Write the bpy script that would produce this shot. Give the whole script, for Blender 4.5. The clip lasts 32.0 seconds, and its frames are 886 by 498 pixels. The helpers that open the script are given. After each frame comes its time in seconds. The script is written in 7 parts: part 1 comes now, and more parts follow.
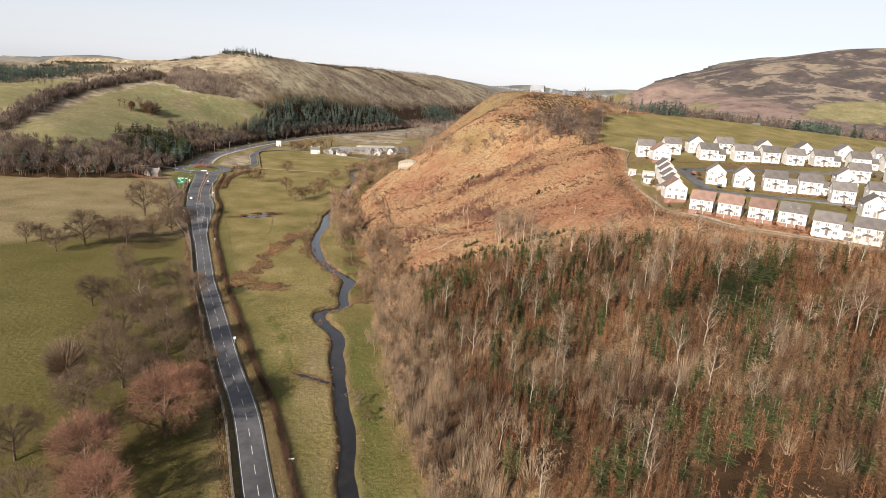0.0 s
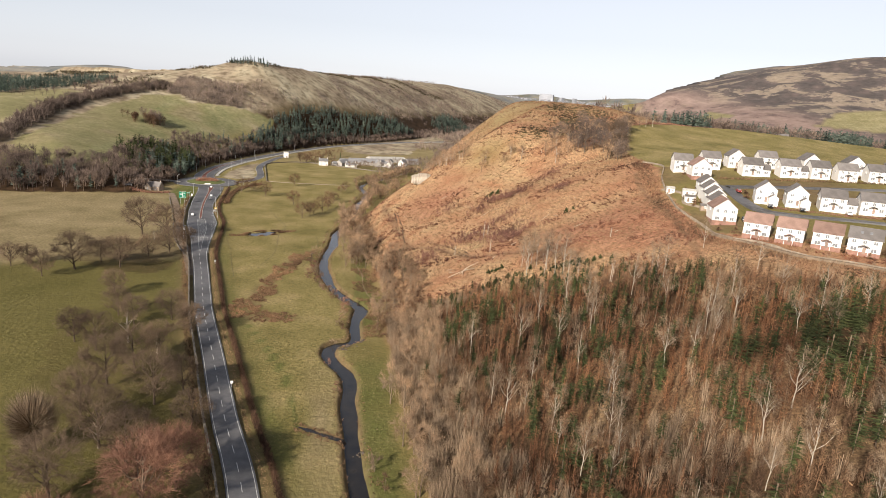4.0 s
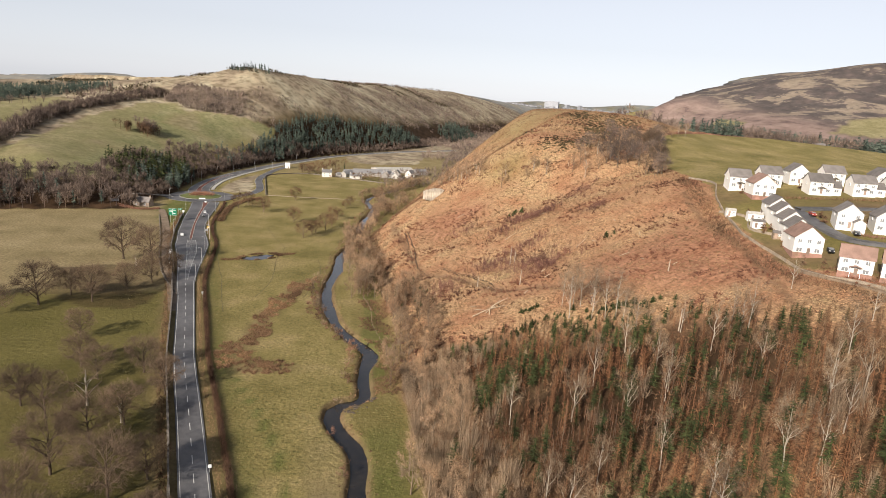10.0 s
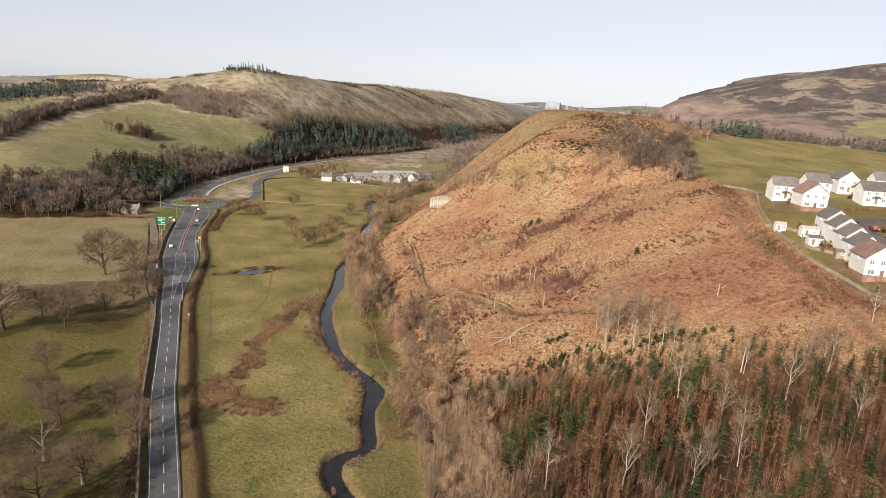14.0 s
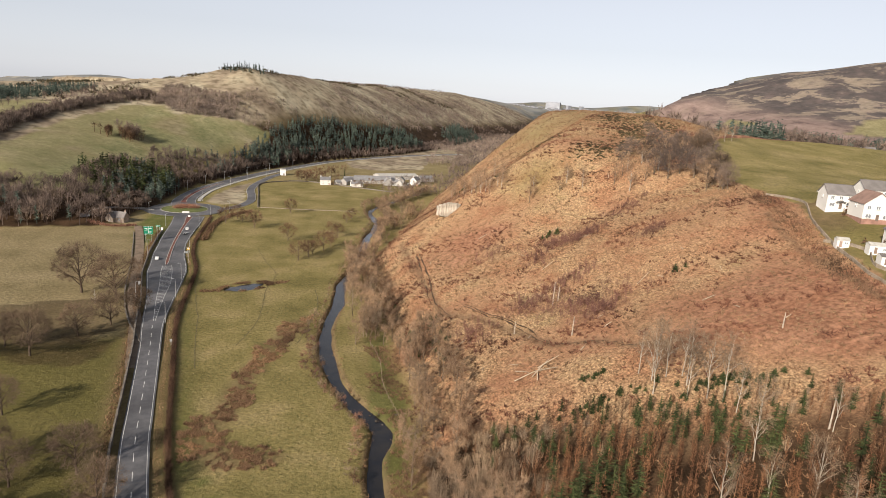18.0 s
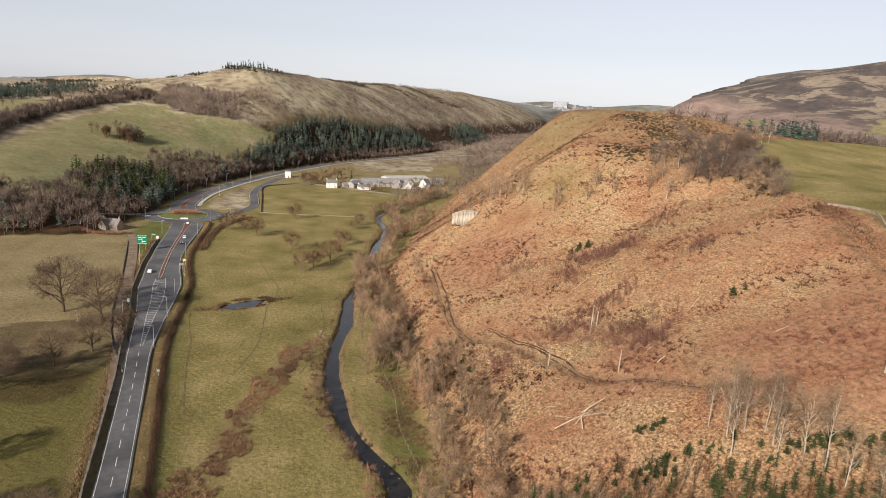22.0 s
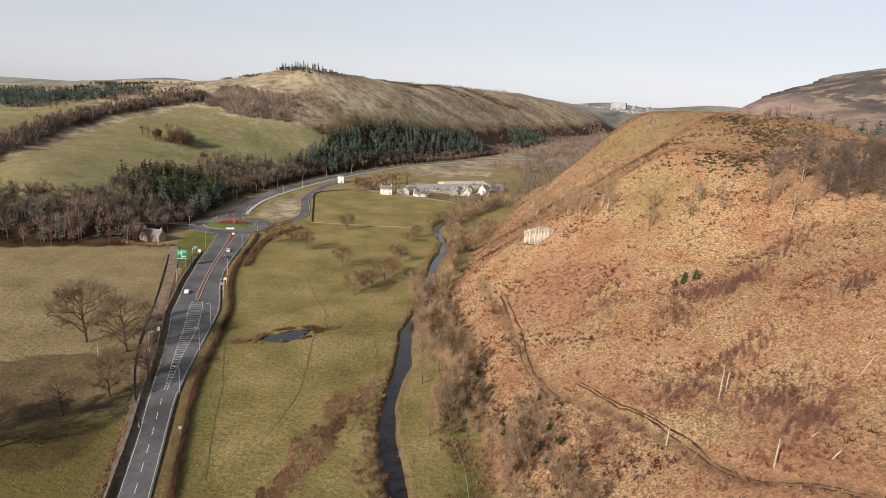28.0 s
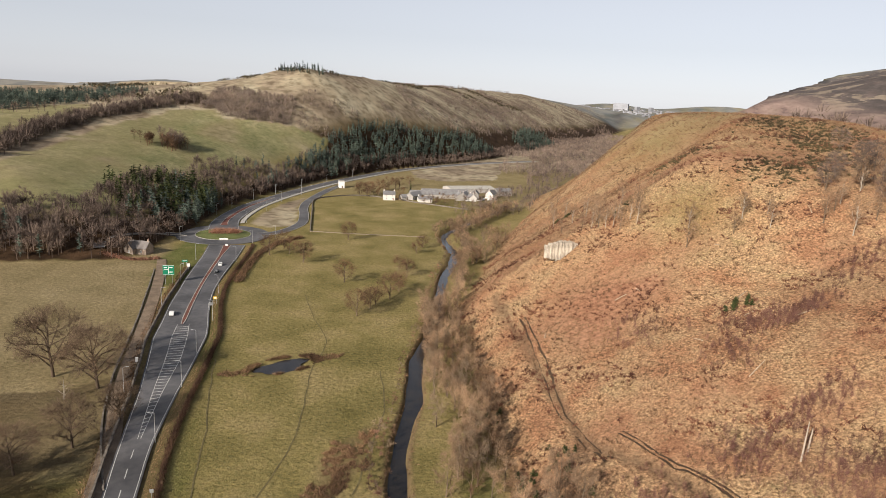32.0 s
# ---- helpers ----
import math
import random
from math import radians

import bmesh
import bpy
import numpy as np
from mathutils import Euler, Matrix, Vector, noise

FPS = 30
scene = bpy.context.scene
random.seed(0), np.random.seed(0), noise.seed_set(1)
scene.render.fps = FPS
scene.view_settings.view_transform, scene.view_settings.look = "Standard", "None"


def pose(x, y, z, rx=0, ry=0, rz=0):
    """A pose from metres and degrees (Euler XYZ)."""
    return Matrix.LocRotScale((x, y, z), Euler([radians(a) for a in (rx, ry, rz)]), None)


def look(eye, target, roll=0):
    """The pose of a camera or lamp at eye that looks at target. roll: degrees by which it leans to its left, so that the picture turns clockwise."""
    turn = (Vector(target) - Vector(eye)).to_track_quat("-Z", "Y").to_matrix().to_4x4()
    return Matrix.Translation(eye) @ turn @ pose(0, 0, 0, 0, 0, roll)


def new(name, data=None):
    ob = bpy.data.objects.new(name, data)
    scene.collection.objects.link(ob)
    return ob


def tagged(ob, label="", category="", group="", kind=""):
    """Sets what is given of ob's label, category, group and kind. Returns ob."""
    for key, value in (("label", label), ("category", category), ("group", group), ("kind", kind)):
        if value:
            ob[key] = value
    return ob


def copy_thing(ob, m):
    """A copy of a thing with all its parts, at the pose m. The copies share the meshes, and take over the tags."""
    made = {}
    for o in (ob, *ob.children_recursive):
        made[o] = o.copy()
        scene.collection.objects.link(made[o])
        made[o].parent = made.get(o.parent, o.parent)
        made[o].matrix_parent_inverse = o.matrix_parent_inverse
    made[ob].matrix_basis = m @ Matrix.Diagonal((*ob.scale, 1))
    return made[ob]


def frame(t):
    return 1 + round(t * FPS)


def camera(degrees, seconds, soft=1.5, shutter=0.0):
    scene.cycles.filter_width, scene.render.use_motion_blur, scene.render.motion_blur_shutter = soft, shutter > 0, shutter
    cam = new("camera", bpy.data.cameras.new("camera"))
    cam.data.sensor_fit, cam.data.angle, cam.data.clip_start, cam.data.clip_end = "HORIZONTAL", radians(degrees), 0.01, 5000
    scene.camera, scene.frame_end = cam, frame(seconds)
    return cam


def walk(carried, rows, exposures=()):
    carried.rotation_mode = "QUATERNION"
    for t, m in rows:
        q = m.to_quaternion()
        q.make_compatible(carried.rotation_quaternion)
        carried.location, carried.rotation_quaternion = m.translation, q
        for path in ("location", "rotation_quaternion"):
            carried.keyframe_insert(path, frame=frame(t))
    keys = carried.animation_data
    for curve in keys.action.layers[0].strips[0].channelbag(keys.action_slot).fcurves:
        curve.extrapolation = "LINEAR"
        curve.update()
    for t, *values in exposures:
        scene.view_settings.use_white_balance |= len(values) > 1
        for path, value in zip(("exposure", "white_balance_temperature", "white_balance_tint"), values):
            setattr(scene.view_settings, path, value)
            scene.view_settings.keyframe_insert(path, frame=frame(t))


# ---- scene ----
import itertools

cam = camera(69.0, 32.0, 0.9)
# seconds, place, yaw to the left, pitch, roll
ROUTE = [
    (0, (2.72, -0.63, 91.55), -10.802, -14.373, 4.445),
    (1, (2.48, 6.48, 91.52), -10.521, -14.222, 4.424),
    (2, (2.26, 13.58, 91.47), -10.191, -14.033, 4.404),
    (3, (2.08, 20.69, 91.42), -10.021, -13.835, 4.383),
    (3.5, (2.00, 24.24, 91.39), -10.071, -13.734, 4.372),
    (5.5, (1.71, 38.43, 91.24), -9.983, -13.465, 4.327),
    (6, (1.66, 41.97, 91.19), -9.949, -13.410, 4.315),
    (7, (1.55, 49.06, 91.10), -9.882, -13.302, 4.292),
    (8, (1.45, 56.14, 91.00), -9.812, -13.205, 4.268),
    (9, (1.36, 63.22, 90.90), -9.748, -13.122, 4.243),
    (10, (1.28, 70.29, 90.79), -9.706, -13.064, 4.218),
    (11, (1.20, 77.35, 90.67), -9.674, -13.026, 4.193),
    (12, (1.12, 84.40, 90.54), -9.669, -12.994, 4.166),
    (13, (1.03, 91.45, 90.41), -9.685, -12.980, 4.139),
    (14, (0.94, 98.49, 90.28), -9.685, -12.966, 4.112),
    (14.5, (0.89, 102.00, 90.21), -9.679, -12.945, 4.098),
    (16.5, (0.66, 116.04, 89.93), -9.725, -12.947, 4.041),
    (17, (0.59, 119.54, 89.86), -9.739, -12.950, 4.027),
    (18, (0.44, 126.54, 89.71), -9.772, -12.943, 3.997),
    (19, (0.27, 133.53, 89.56), -9.795, -12.949, 3.967),
    (20, (0.07, 140.50, 89.41), -9.835, -12.992, 3.936),
    (20.5, (-0.04, 143.99, 89.34), -9.816, -13.009, 3.920),
    (21, (-0.16, 147.47, 89.26), -9.732, -13.010, 3.905),
    (21.5, (-0.28, 150.94, 89.19), -9.528, -13.018, 3.889),
    (22, (-0.42, 154.42, 89.11), -9.244, -13.021, 3.873),
    (22.5, (-0.56, 157.89, 89.04), -9.002, -13.021, 3.857),
    (23, (-0.71, 161.35, 88.96), -8.649, -13.030, 3.840),
    (23.5, (-0.87, 164.82, 88.89), -8.130, -13.054, 3.824),
    (24, (-1.04, 168.28, 88.81), -7.448, -13.076, 3.807),
    (24.5, (-1.22, 171.73, 88.74), -6.795, -13.090, 3.791),
    (25, (-1.41, 175.18, 88.66), -6.228, -13.106, 3.774),
    (25.5, (-1.62, 178.63, 88.59), -5.732, -13.125, 3.757),
    (26, (-1.83, 182.08, 88.52), -5.306, -13.149, 3.740),
    (26.5, (-2.05, 185.52, 88.44), -4.913, -13.183, 3.723),
    (28.5, (-3.08, 199.24, 88.16), -4.588, -13.179, 3.652),
    (29, (-3.37, 202.66, 88.09), -4.592, -13.161, 3.634),
    (30, (-3.99, 209.49, 87.96), -4.579, -13.140, 3.598),
    (31, (-4.67, 216.30, 87.83), -4.567, -13.112, 3.561),
    (32, (-5.41, 223.09, 87.71), -4.530, -13.077, 3.523),
]


def flown(place, yaw, pitch, roll):
    return Matrix.Translation(place) @ pose(0, 0, 0, 0, 0, yaw) @ pose(0, 0, 0, 90 + pitch) @ pose(0, 0, 0, 0, 0, roll)


walk(cam, [(t, flown(p, a, b, c)) for t, p, a, b, c in ROUTE], [(0, 0.67), (12, 0.58), (32, 0.43)])

# ---- light ----
SUN_ELEVATION, SUN_HEADING = radians(26), radians(-131)  # heading: from +x, where the sun stands
world = bpy.data.worlds.new("sky")
scene.world = world
world.use_nodes = True
wn = world.node_tree
sky = wn.nodes.new("ShaderNodeTexSky")
sky.sky_type, sky.sun_disc = "NISHITA", False
sky.sun_elevation, sky.sun_rotation = SUN_ELEVATION, radians(90) - SUN_HEADING
sky.air_density, sky.dust_density, sky.ozone_density = 1.0, 0.4, 1.0
veil = wn.nodes.new("ShaderNodeMixRGB")
veil.blend_type = "MIX"
aloft = wn.nodes.new("ShaderNodeTexCoord")
up = wn.nodes.new("ShaderNodeSeparateXYZ")
haze = wn.nodes.new("ShaderNodeMapRange")  # white haze towards the horizon
haze.interpolation_type = "SMOOTHSTEP"
for socket, value in (("From Min", 0.10), ("From Max", 0.60), ("To Min", 0.45), ("To Max", 0.0)):
    haze.inputs[socket].default_value = value
wn.links.new(aloft.outputs["Generated"], up.inputs["Vector"])
wn.links.new(up.outputs["Z"], haze.inputs["Value"])
wn.links.new(haze.outputs["Result"], veil.inputs["Fac"])
veil.inputs["Color2"].default_value = (7.0, 7.35, 8.15, 1)
pale_sky = wn.nodes.new("ShaderNodeHueSaturation")
pale_sky.inputs["Saturation"].default_value = 0.32
wn.links.new(sky.outputs["Color"], pale_sky.inputs["Color"])
tint = wn.nodes.new("ShaderNodeMixRGB")
tint.blend_type = "MULTIPLY"
tint.inputs["Fac"].default_value = 1.0
tint.inputs["Color2"].default_value = (0.93, 0.93, 0.99, 1)
wn.links.new(pale_sky.outputs["Color"], tint.inputs["Color1"])
wn.links.new(tint.outputs["Color"], veil.inputs["Color1"])
wn.links.new(veil.outputs["Color"], wn.nodes["Background"].inputs["Color"])
wn.nodes["Background"].inputs["Strength"].default_value = 0.079

sun_data = bpy.data.lights.new("sun", "SUN")
sun_data.energy, sun_data.angle, sun_data.color = 5.0, radians(0.7), (1.0, 0.895, 0.78)
sun = new("sun", sun_data)
sun.matrix_world = look((0, 0, 300), Vector((0, 0, 300)) - Vector((math.cos(SUN_HEADING) * math.cos(SUN_ELEVATION), math.sin(SUN_HEADING) * math.cos(SUN_ELEVATION), math.sin(SUN_ELEVATION))))

# ---- materials ---------------------------------------------------------------
def blank(name, rough=0.9, metal=0.0, spec=0.25):
    m = bpy.data.materials.new(name)
    m.use_nodes = True
    b = m.node_tree.nodes["Principled BSDF"]
    b.inputs["Roughness"].default_value, b.inputs["Metallic"].default_value = rough, metal
    b.inputs["Specular IOR Level"].default_value = spec
    return m, m.node_tree.nodes, m.node_tree.links, b


def noise_node(n, l, scale, detail=4, coord=None, stretch=None, rough=0.5, warp=0.0):
    t = n.new("ShaderNodeTexNoise")
    t.inputs["Roughness"].default_value, t.inputs["Distortion"].default_value = rough, warp
    t.inputs["Scale"].default_value, t.inputs["Detail"].default_value = scale, detail
    if coord is None:
        coord = n.new("ShaderNodeTexCoord").outputs["Object"]
    if stretch:
        mp = n.new("ShaderNodeMapping")
        mp.inputs["Scale"].default_value = stretch
        l.new(coord, mp.inputs["Vector"])
        coord = mp.outputs["Vector"]
    l.new(coord, t.inputs["Vector"])
    return t


def ramp(n, l, fac, stops):
    r = n.new("ShaderNodeValToRGB")
    while len(r.color_ramp.elements) < len(stops):
        r.color_ramp.elements.new(0.5)
    for e, (p, c) in zip(r.color_ramp.elements, stops):
        e.position, e.color = p, (*c, 1) if len(c) == 3 else c
    l.new(fac, r.inputs["Fac"])
    return r


def mix(n, l, a, b, fac, kind="MIX"):
    x = n.new("ShaderNodeMixRGB")
    x.blend_type = kind
    for s, v in (("Color1", a), ("Color2", b), ("Fac", fac)):
        if isinstance(v, bpy.types.NodeSocket):
            l.new(v, x.inputs[s])
        elif isinstance(v, (int, float)):
            x.inputs[s].default_value = v
        else:
            x.inputs[s].default_value = (*v, 1)
    return x.outputs["Color"]


def bump(n, l, b, fac, strength, distance):
    x = n.new("ShaderNodeBump")
    x.inputs["Strength"].default_value, x.inputs["Distance"].default_value = strength, distance
    l.new(fac, x.inputs["Height"])
    l.new(x.outputs["Normal"], b.inputs["Normal"])


def plain(name, color, rough=0.85, vary=0.25, scale=0.6, fine=9.0, metal=0.0, spec=0.25, rand=0.0, relief=0.0):
    """A surface of one colour, uneven at two scales, and from object to object."""
    m, n, l, b = blank(name, rough, metal, spec)
    big, small = noise_node(n, l, scale, 3), noise_node(n, l, fine, 4)
    dark, light = [c * (1 - vary) for c in color], [min(c * (1 + vary), 1) for c in color]
    col = ramp(n, l, big.outputs["Fac"], [(0.3, dark), (0.7, light)]).outputs["Color"]
    grain = ramp(n, l, small.outputs["Fac"], [(0.3, [1 - vary * 0.8] * 3), (0.7, [1 + vary * 0.4] * 3)]).outputs["Color"]
    col = mix(n, l, col, grain, 1.0, "MULTIPLY")
    if rand:
        info = n.new("ShaderNodeObjectInfo")
        tint = ramp(n, l, info.outputs["Random"], [(0.0, [1 - rand] * 3), (1.0, [1 + rand] * 3)]).outputs["Color"]
        col = mix(n, l, col, tint, 1.0, "MULTIPLY")
    l.new(col, b.inputs["Base Color"])
    if relief:
        bump(n, l, b, small.outputs["Fac"], 0.6, relief)
    return m


def foliage(name, dark, light, rough=0.9, fine=3.0):
    """Twigs or needles: each clump has its own shade."""
    m, n, l, b = blank(name, rough, 0, 0.15)
    g = n.new("ShaderNodeNewGeometry")
    info = n.new("ShaderNodeObjectInfo")
    col = ramp(n, l, g.outputs["Random Per Island"], [(0.0, dark), (1.0, light)]).outputs["Color"]
    patch = noise_node(n, l, 0.055, 4, g.outputs["Position"])
    tint = ramp(n, l, patch.outputs["Fac"], [(0.33, (0.52, 0.50, 0.50)), (0.5, (0.95, 0.93, 0.92)), (0.67, (1.25, 1.2, 1.12))]).outputs["Color"]
    col = mix(n, l, col, tint, 1.0, "MULTIPLY")
    own = ramp(n, l, info.outputs["Random"], [(0.0, (0.85, 0.85, 0.85)), (1.0, (1.15, 1.15, 1.15))]).outputs["Color"]
    l.new(mix(n, l, col, own, 1.0, "MULTIPLY"), b.inputs["Base Color"])
    return m


def ground_material():
    """Pasture, rough grass, dead bracken, heather and fallen leaves with painted-in shade, laid by the land-cover map
    and broken up by grain.
    """
    m, n, l, b = blank("land", 0.95, 0, 0.1)
    g = n.new("ShaderNodeNewGeometry")
    pos = g.outputs["Position"]

    def cover(name):
        a = n.new("ShaderNodeAttribute")
        a.attribute_name = name
        return a.outputs["Fac"]

    def tone(scale, stops, detail=5, stretch=None, rough=0.5, warp=0.0):
        t = noise_node(n, l, scale, detail, pos, stretch, rough, warp)
        return ramp(n, l, t.outputs["Fac"], stops).outputs["Color"]

    pasture = tone(0.045, [(0.3, (0.140, 0.120, 0.042)), (0.5, (0.220, 0.180, 0.072)), (0.72, (0.310, 0.242, 0.118))], 8, None, 0.62)
    pasture = mix(n, l, pasture, tone(0.9, [(0.36, (0.52, 0.56, 0.5)), (0.48, (0.95, 0.95, 0.93)), (0.56, (1.1, 1.08, 1.05)), (0.66, (1.45, 1.38, 1.28))], 9, None, 0.75), 1.0, "MULTIPLY")
    lush = tone(0.03, [(0.3, (0.098, 0.088, 0.027)), (0.7, (0.150, 0.126, 0.046))], 7, None, 0.6)
    lush = mix(n, l, lush, tone(0.7, [(0.3, (0.85, 0.85, 0.85)), (0.7, (1.12, 1.1, 1.05))], 5), 1.0, "MULTIPLY")
    straw = tone(0.04, [(0.3, (0.165, 0.132, 0.066)), (0.5, (0.235, 0.188, 0.10)), (0.7, (0.285, 0.232, 0.132))], 8, None, 0.62)
    straw = mix(n, l, straw, tone(0.8, [(0.3, (0.7, 0.7, 0.68)), (0.7, (1.25, 1.22, 1.2))], 5), 1.0, "MULTIPLY")
    bracken = tone(0.06, [(0.25, (0.200, 0.103, 0.058)), (0.40, (0.285, 0.156, 0.087)), (0.50, (0.322, 0.204, 0.115)), (0.60, (0.340, 0.236, 0.134)), (0.75, (0.225, 0.176, 0.084))], 9, None, 0.70)
    bracken = mix(n, l, bracken, tone(1.5, [(0.38, (0.26, 0.23, 0.21)), (0.46, (0.80, 0.78, 0.76)), (0.53, (1.12, 1.1, 1.08)), (0.62, (1.9, 1.85, 1.75))], 8, None, 0.75), 1.0, "MULTIPLY")
    red = tone(0.08, [(0.3, (0.245, 0.116, 0.066)), (0.7, (0.325, 0.176, 0.106))], 7)
    red = mix(n, l, red, tone(0.7, [(0.33, (0.45, 0.42, 0.40)), (0.52, (1, 1, 1)), (0.7, (1.5, 1.5, 1.5))], 8, None, 0.7), 1.0, "MULTIPLY")
    sward = tone(0.10, [(0.3, (0.060, 0.082, 0.020)), (0.5, (0.092, 0.112, 0.030)), (0.7, (0.150, 0.148, 0.058))], 8, None, 0.65)
    sward = mix(n, l, sward, tone(1.1, [(0.35, (0.6, 0.6, 0.6)), (0.65, (1.35, 1.3, 1.25))], 8, None, 0.7), 1.0, "MULTIPLY")
    # near-black leaf floor: shade between the trees is mixed into this tone
    shaded_litter = tone(0.12, [(0.3, (0.018, 0.011, 0.006)), (0.7, (0.066, 0.039, 0.021))], 7)
    heather = tone(0.012, [(0.40, (0.070, 0.062, 0.062)), (0.515, (0.088, 0.076, 0.074)), (0.54, (0.200, 0.168, 0.135)), (0.62, (0.245, 0.205, 0.155)), (0.72, (0.205, 0.150, 0.125))], 12, (0.8, 0.8, 2.0), 0.68, 0.5)
    heather = mix(n, l, heather, tone(0.05, [(0.3, (0.72, 0.7, 0.7)), (0.7, (1.25, 1.22, 1.2))], 9, None, 0.7), 1.0, "MULTIPLY")
    pink = tone(0.02, [(0.36, (0.12, 0.085, 0.075)), (0.45, (0.20, 0.142, 0.122)), (0.65, (0.29, 0.212, 0.178))], 10, None, 0.68)
    # hill pasture and rough grass, raised paler: haze over the far slope is painted in
    hazed_field = tone(0.03, [(0.32, (0.145, 0.152, 0.070)), (0.5, (0.205, 0.200, 0.102)), (0.68, (0.285, 0.258, 0.152))], 10, None, 0.68)
    hazed_field = mix(n, l, hazed_field, tone(0.22, [(0.35, (0.72, 0.74, 0.7)), (0.65, (1.25, 1.2, 1.18))], 8, None, 0.7), 1.0, "MULTIPLY")
    rough = tone(0.02, [(0.34, (0.170, 0.132, 0.096)), (0.44, (0.250, 0.200, 0.142)), (0.55, (0.320, 0.268, 0.185)), (0.66, (0.375, 0.328, 0.232))], 5, None, 0.5)
    rough = mix(n, l, rough, tone(0.11, [(0.36, (0.60, 0.57, 0.54)), (0.5, (0.97, 0.97, 0.97)), (0.66, (1.22, 1.2, 1.18))], 4, None, 0.5), 1.0, "MULTIPLY")
    soil = tone(0.3, [(0.3, (0.10, 0.065, 0.04)), (0.7, (0.19, 0.125, 0.075))], 6)
    col = pasture
    # last tone: far woods and hills with blue-grey distance haze mixed in
    for name, c in (("lush", lush), ("straw", straw), ("bracken", bracken), ("rough", rough), ("hazed_field", hazed_field), ("red", red), ("shaded_litter", shaded_litter), ("heather", heather), ("pink", pink), ("soil", soil), ("sward", sward), ("forest", tone(0.01, [(0.35, (0.105, 0.118, 0.120)), (0.5, (0.175, 0.182, 0.178)), (0.7, (0.27, 0.255, 0.22))], 9))):
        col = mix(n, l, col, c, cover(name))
    l.new(col, b.inputs["Base Color"])
    t = noise_node(n, l, 0.5, 9, pos, None, 0.68)
    bump(n, l, b, t.outputs["Fac"], 0.8, 0.8)
    grazed = None  # short turf and far moor lie smoother than bracken and tussocks
    for name in ("rough", "hazed_field", "heather", "forest"):
        a = n.new("ShaderNodeMath")
        a.operation, a.use_clamp = "ADD", True
        l.new(cover(name), a.inputs[0])
        if grazed:
            l.new(grazed, a.inputs[1])
        else:
            a.inputs[1].default_value = 0.0
        grazed = a.outputs[0]
    flat = n.new("ShaderNodeMapRange")
    flat.inputs["To Min"].default_value, flat.inputs["To Max"].default_value = 0.8, 0.04
    l.new(grazed, flat.inputs["Value"])
    l.new(flat.outputs["Result"], [q for q in n if q.bl_idname == "ShaderNodeBump"][0].inputs["Strength"])
    return m


def road_material(name="asphalt", color=(0.092, 0.091, 0.094)):
    m, n, l, b = blank(name, 0.62, 0, 0.4)
    pos = n.new("ShaderNodeNewGeometry").outputs["Position"]
    big, mid, small = noise_node(n, l, 0.06, 4, pos), noise_node(n, l, 0.5, 5, pos), noise_node(n, l, 14, 3, pos)
    col = ramp(n, l, big.outputs["Fac"], [(0.35, [c * 0.72 for c in color]), (0.65, [c * 1.4 for c in color])]).outputs["Color"]
    col = mix(n, l, col, ramp(n, l, mid.outputs["Fac"], [(0.3, (0.78, 0.78, 0.8)), (0.7, (1.2, 1.18, 1.15))]).outputs["Color"], 1.0, "MULTIPLY")
    col = mix(n, l, col, ramp(n, l, small.outputs["Fac"], [(0.3, (0.85, 0.85, 0.85)), (0.7, (1.12, 1.12, 1.12))]).outputs["Color"], 1.0, "MULTIPLY")
    l.new(col, b.inputs["Base Color"])
    bump(n, l, b, small.outputs["Fac"], 0.3, 0.02)
    return m


def water_material():
    m, n, l, b = blank("stream_water", 0.06, 0, 0.35)
    pos = n.new("ShaderNodeNewGeometry").outputs["Position"]
    big = noise_node(n, l, 0.25, 4, pos)
    l.new(ramp(n, l, big.outputs["Fac"], [(0.3, (0.010, 0.010, 0.012)), (0.7, (0.026, 0.022, 0.018))]).outputs["Color"], b.inputs["Base Color"])
    w = noise_node(n, l, 0.8, 7, pos, None, 0.65)
    bump(n, l, b, w.outputs["Fac"], 0.35, 0.15)
    return m


LAND, ASPHALT, WATER = ground_material(), road_material(), water_material()
KERB = plain("concrete_kerb", (0.42, 0.40, 0.36), 0.85, 0.2, 0.8, 12)
LINE = plain("road_paint", (0.56, 0.56, 0.53), 0.6, 0.16, 1.5, 8)
RED_SURFACE = plain("red_surfacing", (0.17, 0.070, 0.052), 0.85, 0.25, 0.3, 6)
GRAVEL = plain("gravel_track", (0.20, 0.15, 0.105), 0.95, 0.3, 0.25, 5)

# ---- makers ------------------------------------------------------------------
def mesh(name, verts, faces, mats=(), smooth_shade=False, slots=None):
    me = bpy.data.meshes.new(name)
    me.from_pydata([tuple(v) for v in verts], [], [tuple(f) for f in faces])
    for m in (mats if isinstance(mats, (list, tuple)) else [mats]):
        me.materials.append(m)
    if slots is not None:
        me.polygons.foreach_set("material_index", slots)
    if smooth_shade:
        me.polygons.foreach_set("use_smooth", [True] * len(me.polygons))
    me.update()
    return me


def fast_mesh(name, v, tri, mat):
    """A mesh of triangles from arrays."""
    v, tri = np.asarray(v, np.float32), np.asarray(tri, np.int32)
    me = bpy.data.meshes.new(name)
    me.vertices.add(len(v))
    me.vertices.foreach_set("co", v.ravel())
    me.loops.add(tri.size)
    me.loops.foreach_set("vertex_index", tri.ravel())
    me.polygons.add(len(tri))
    me.polygons.foreach_set("loop_start", np.arange(0, tri.size, 3, dtype=np.int32))
    me.polygons.foreach_set("loop_total", np.full(len(tri), 3, np.int32))
    if mat:
        me.materials.append(mat)
    me.update(calc_edges=True)
    return me


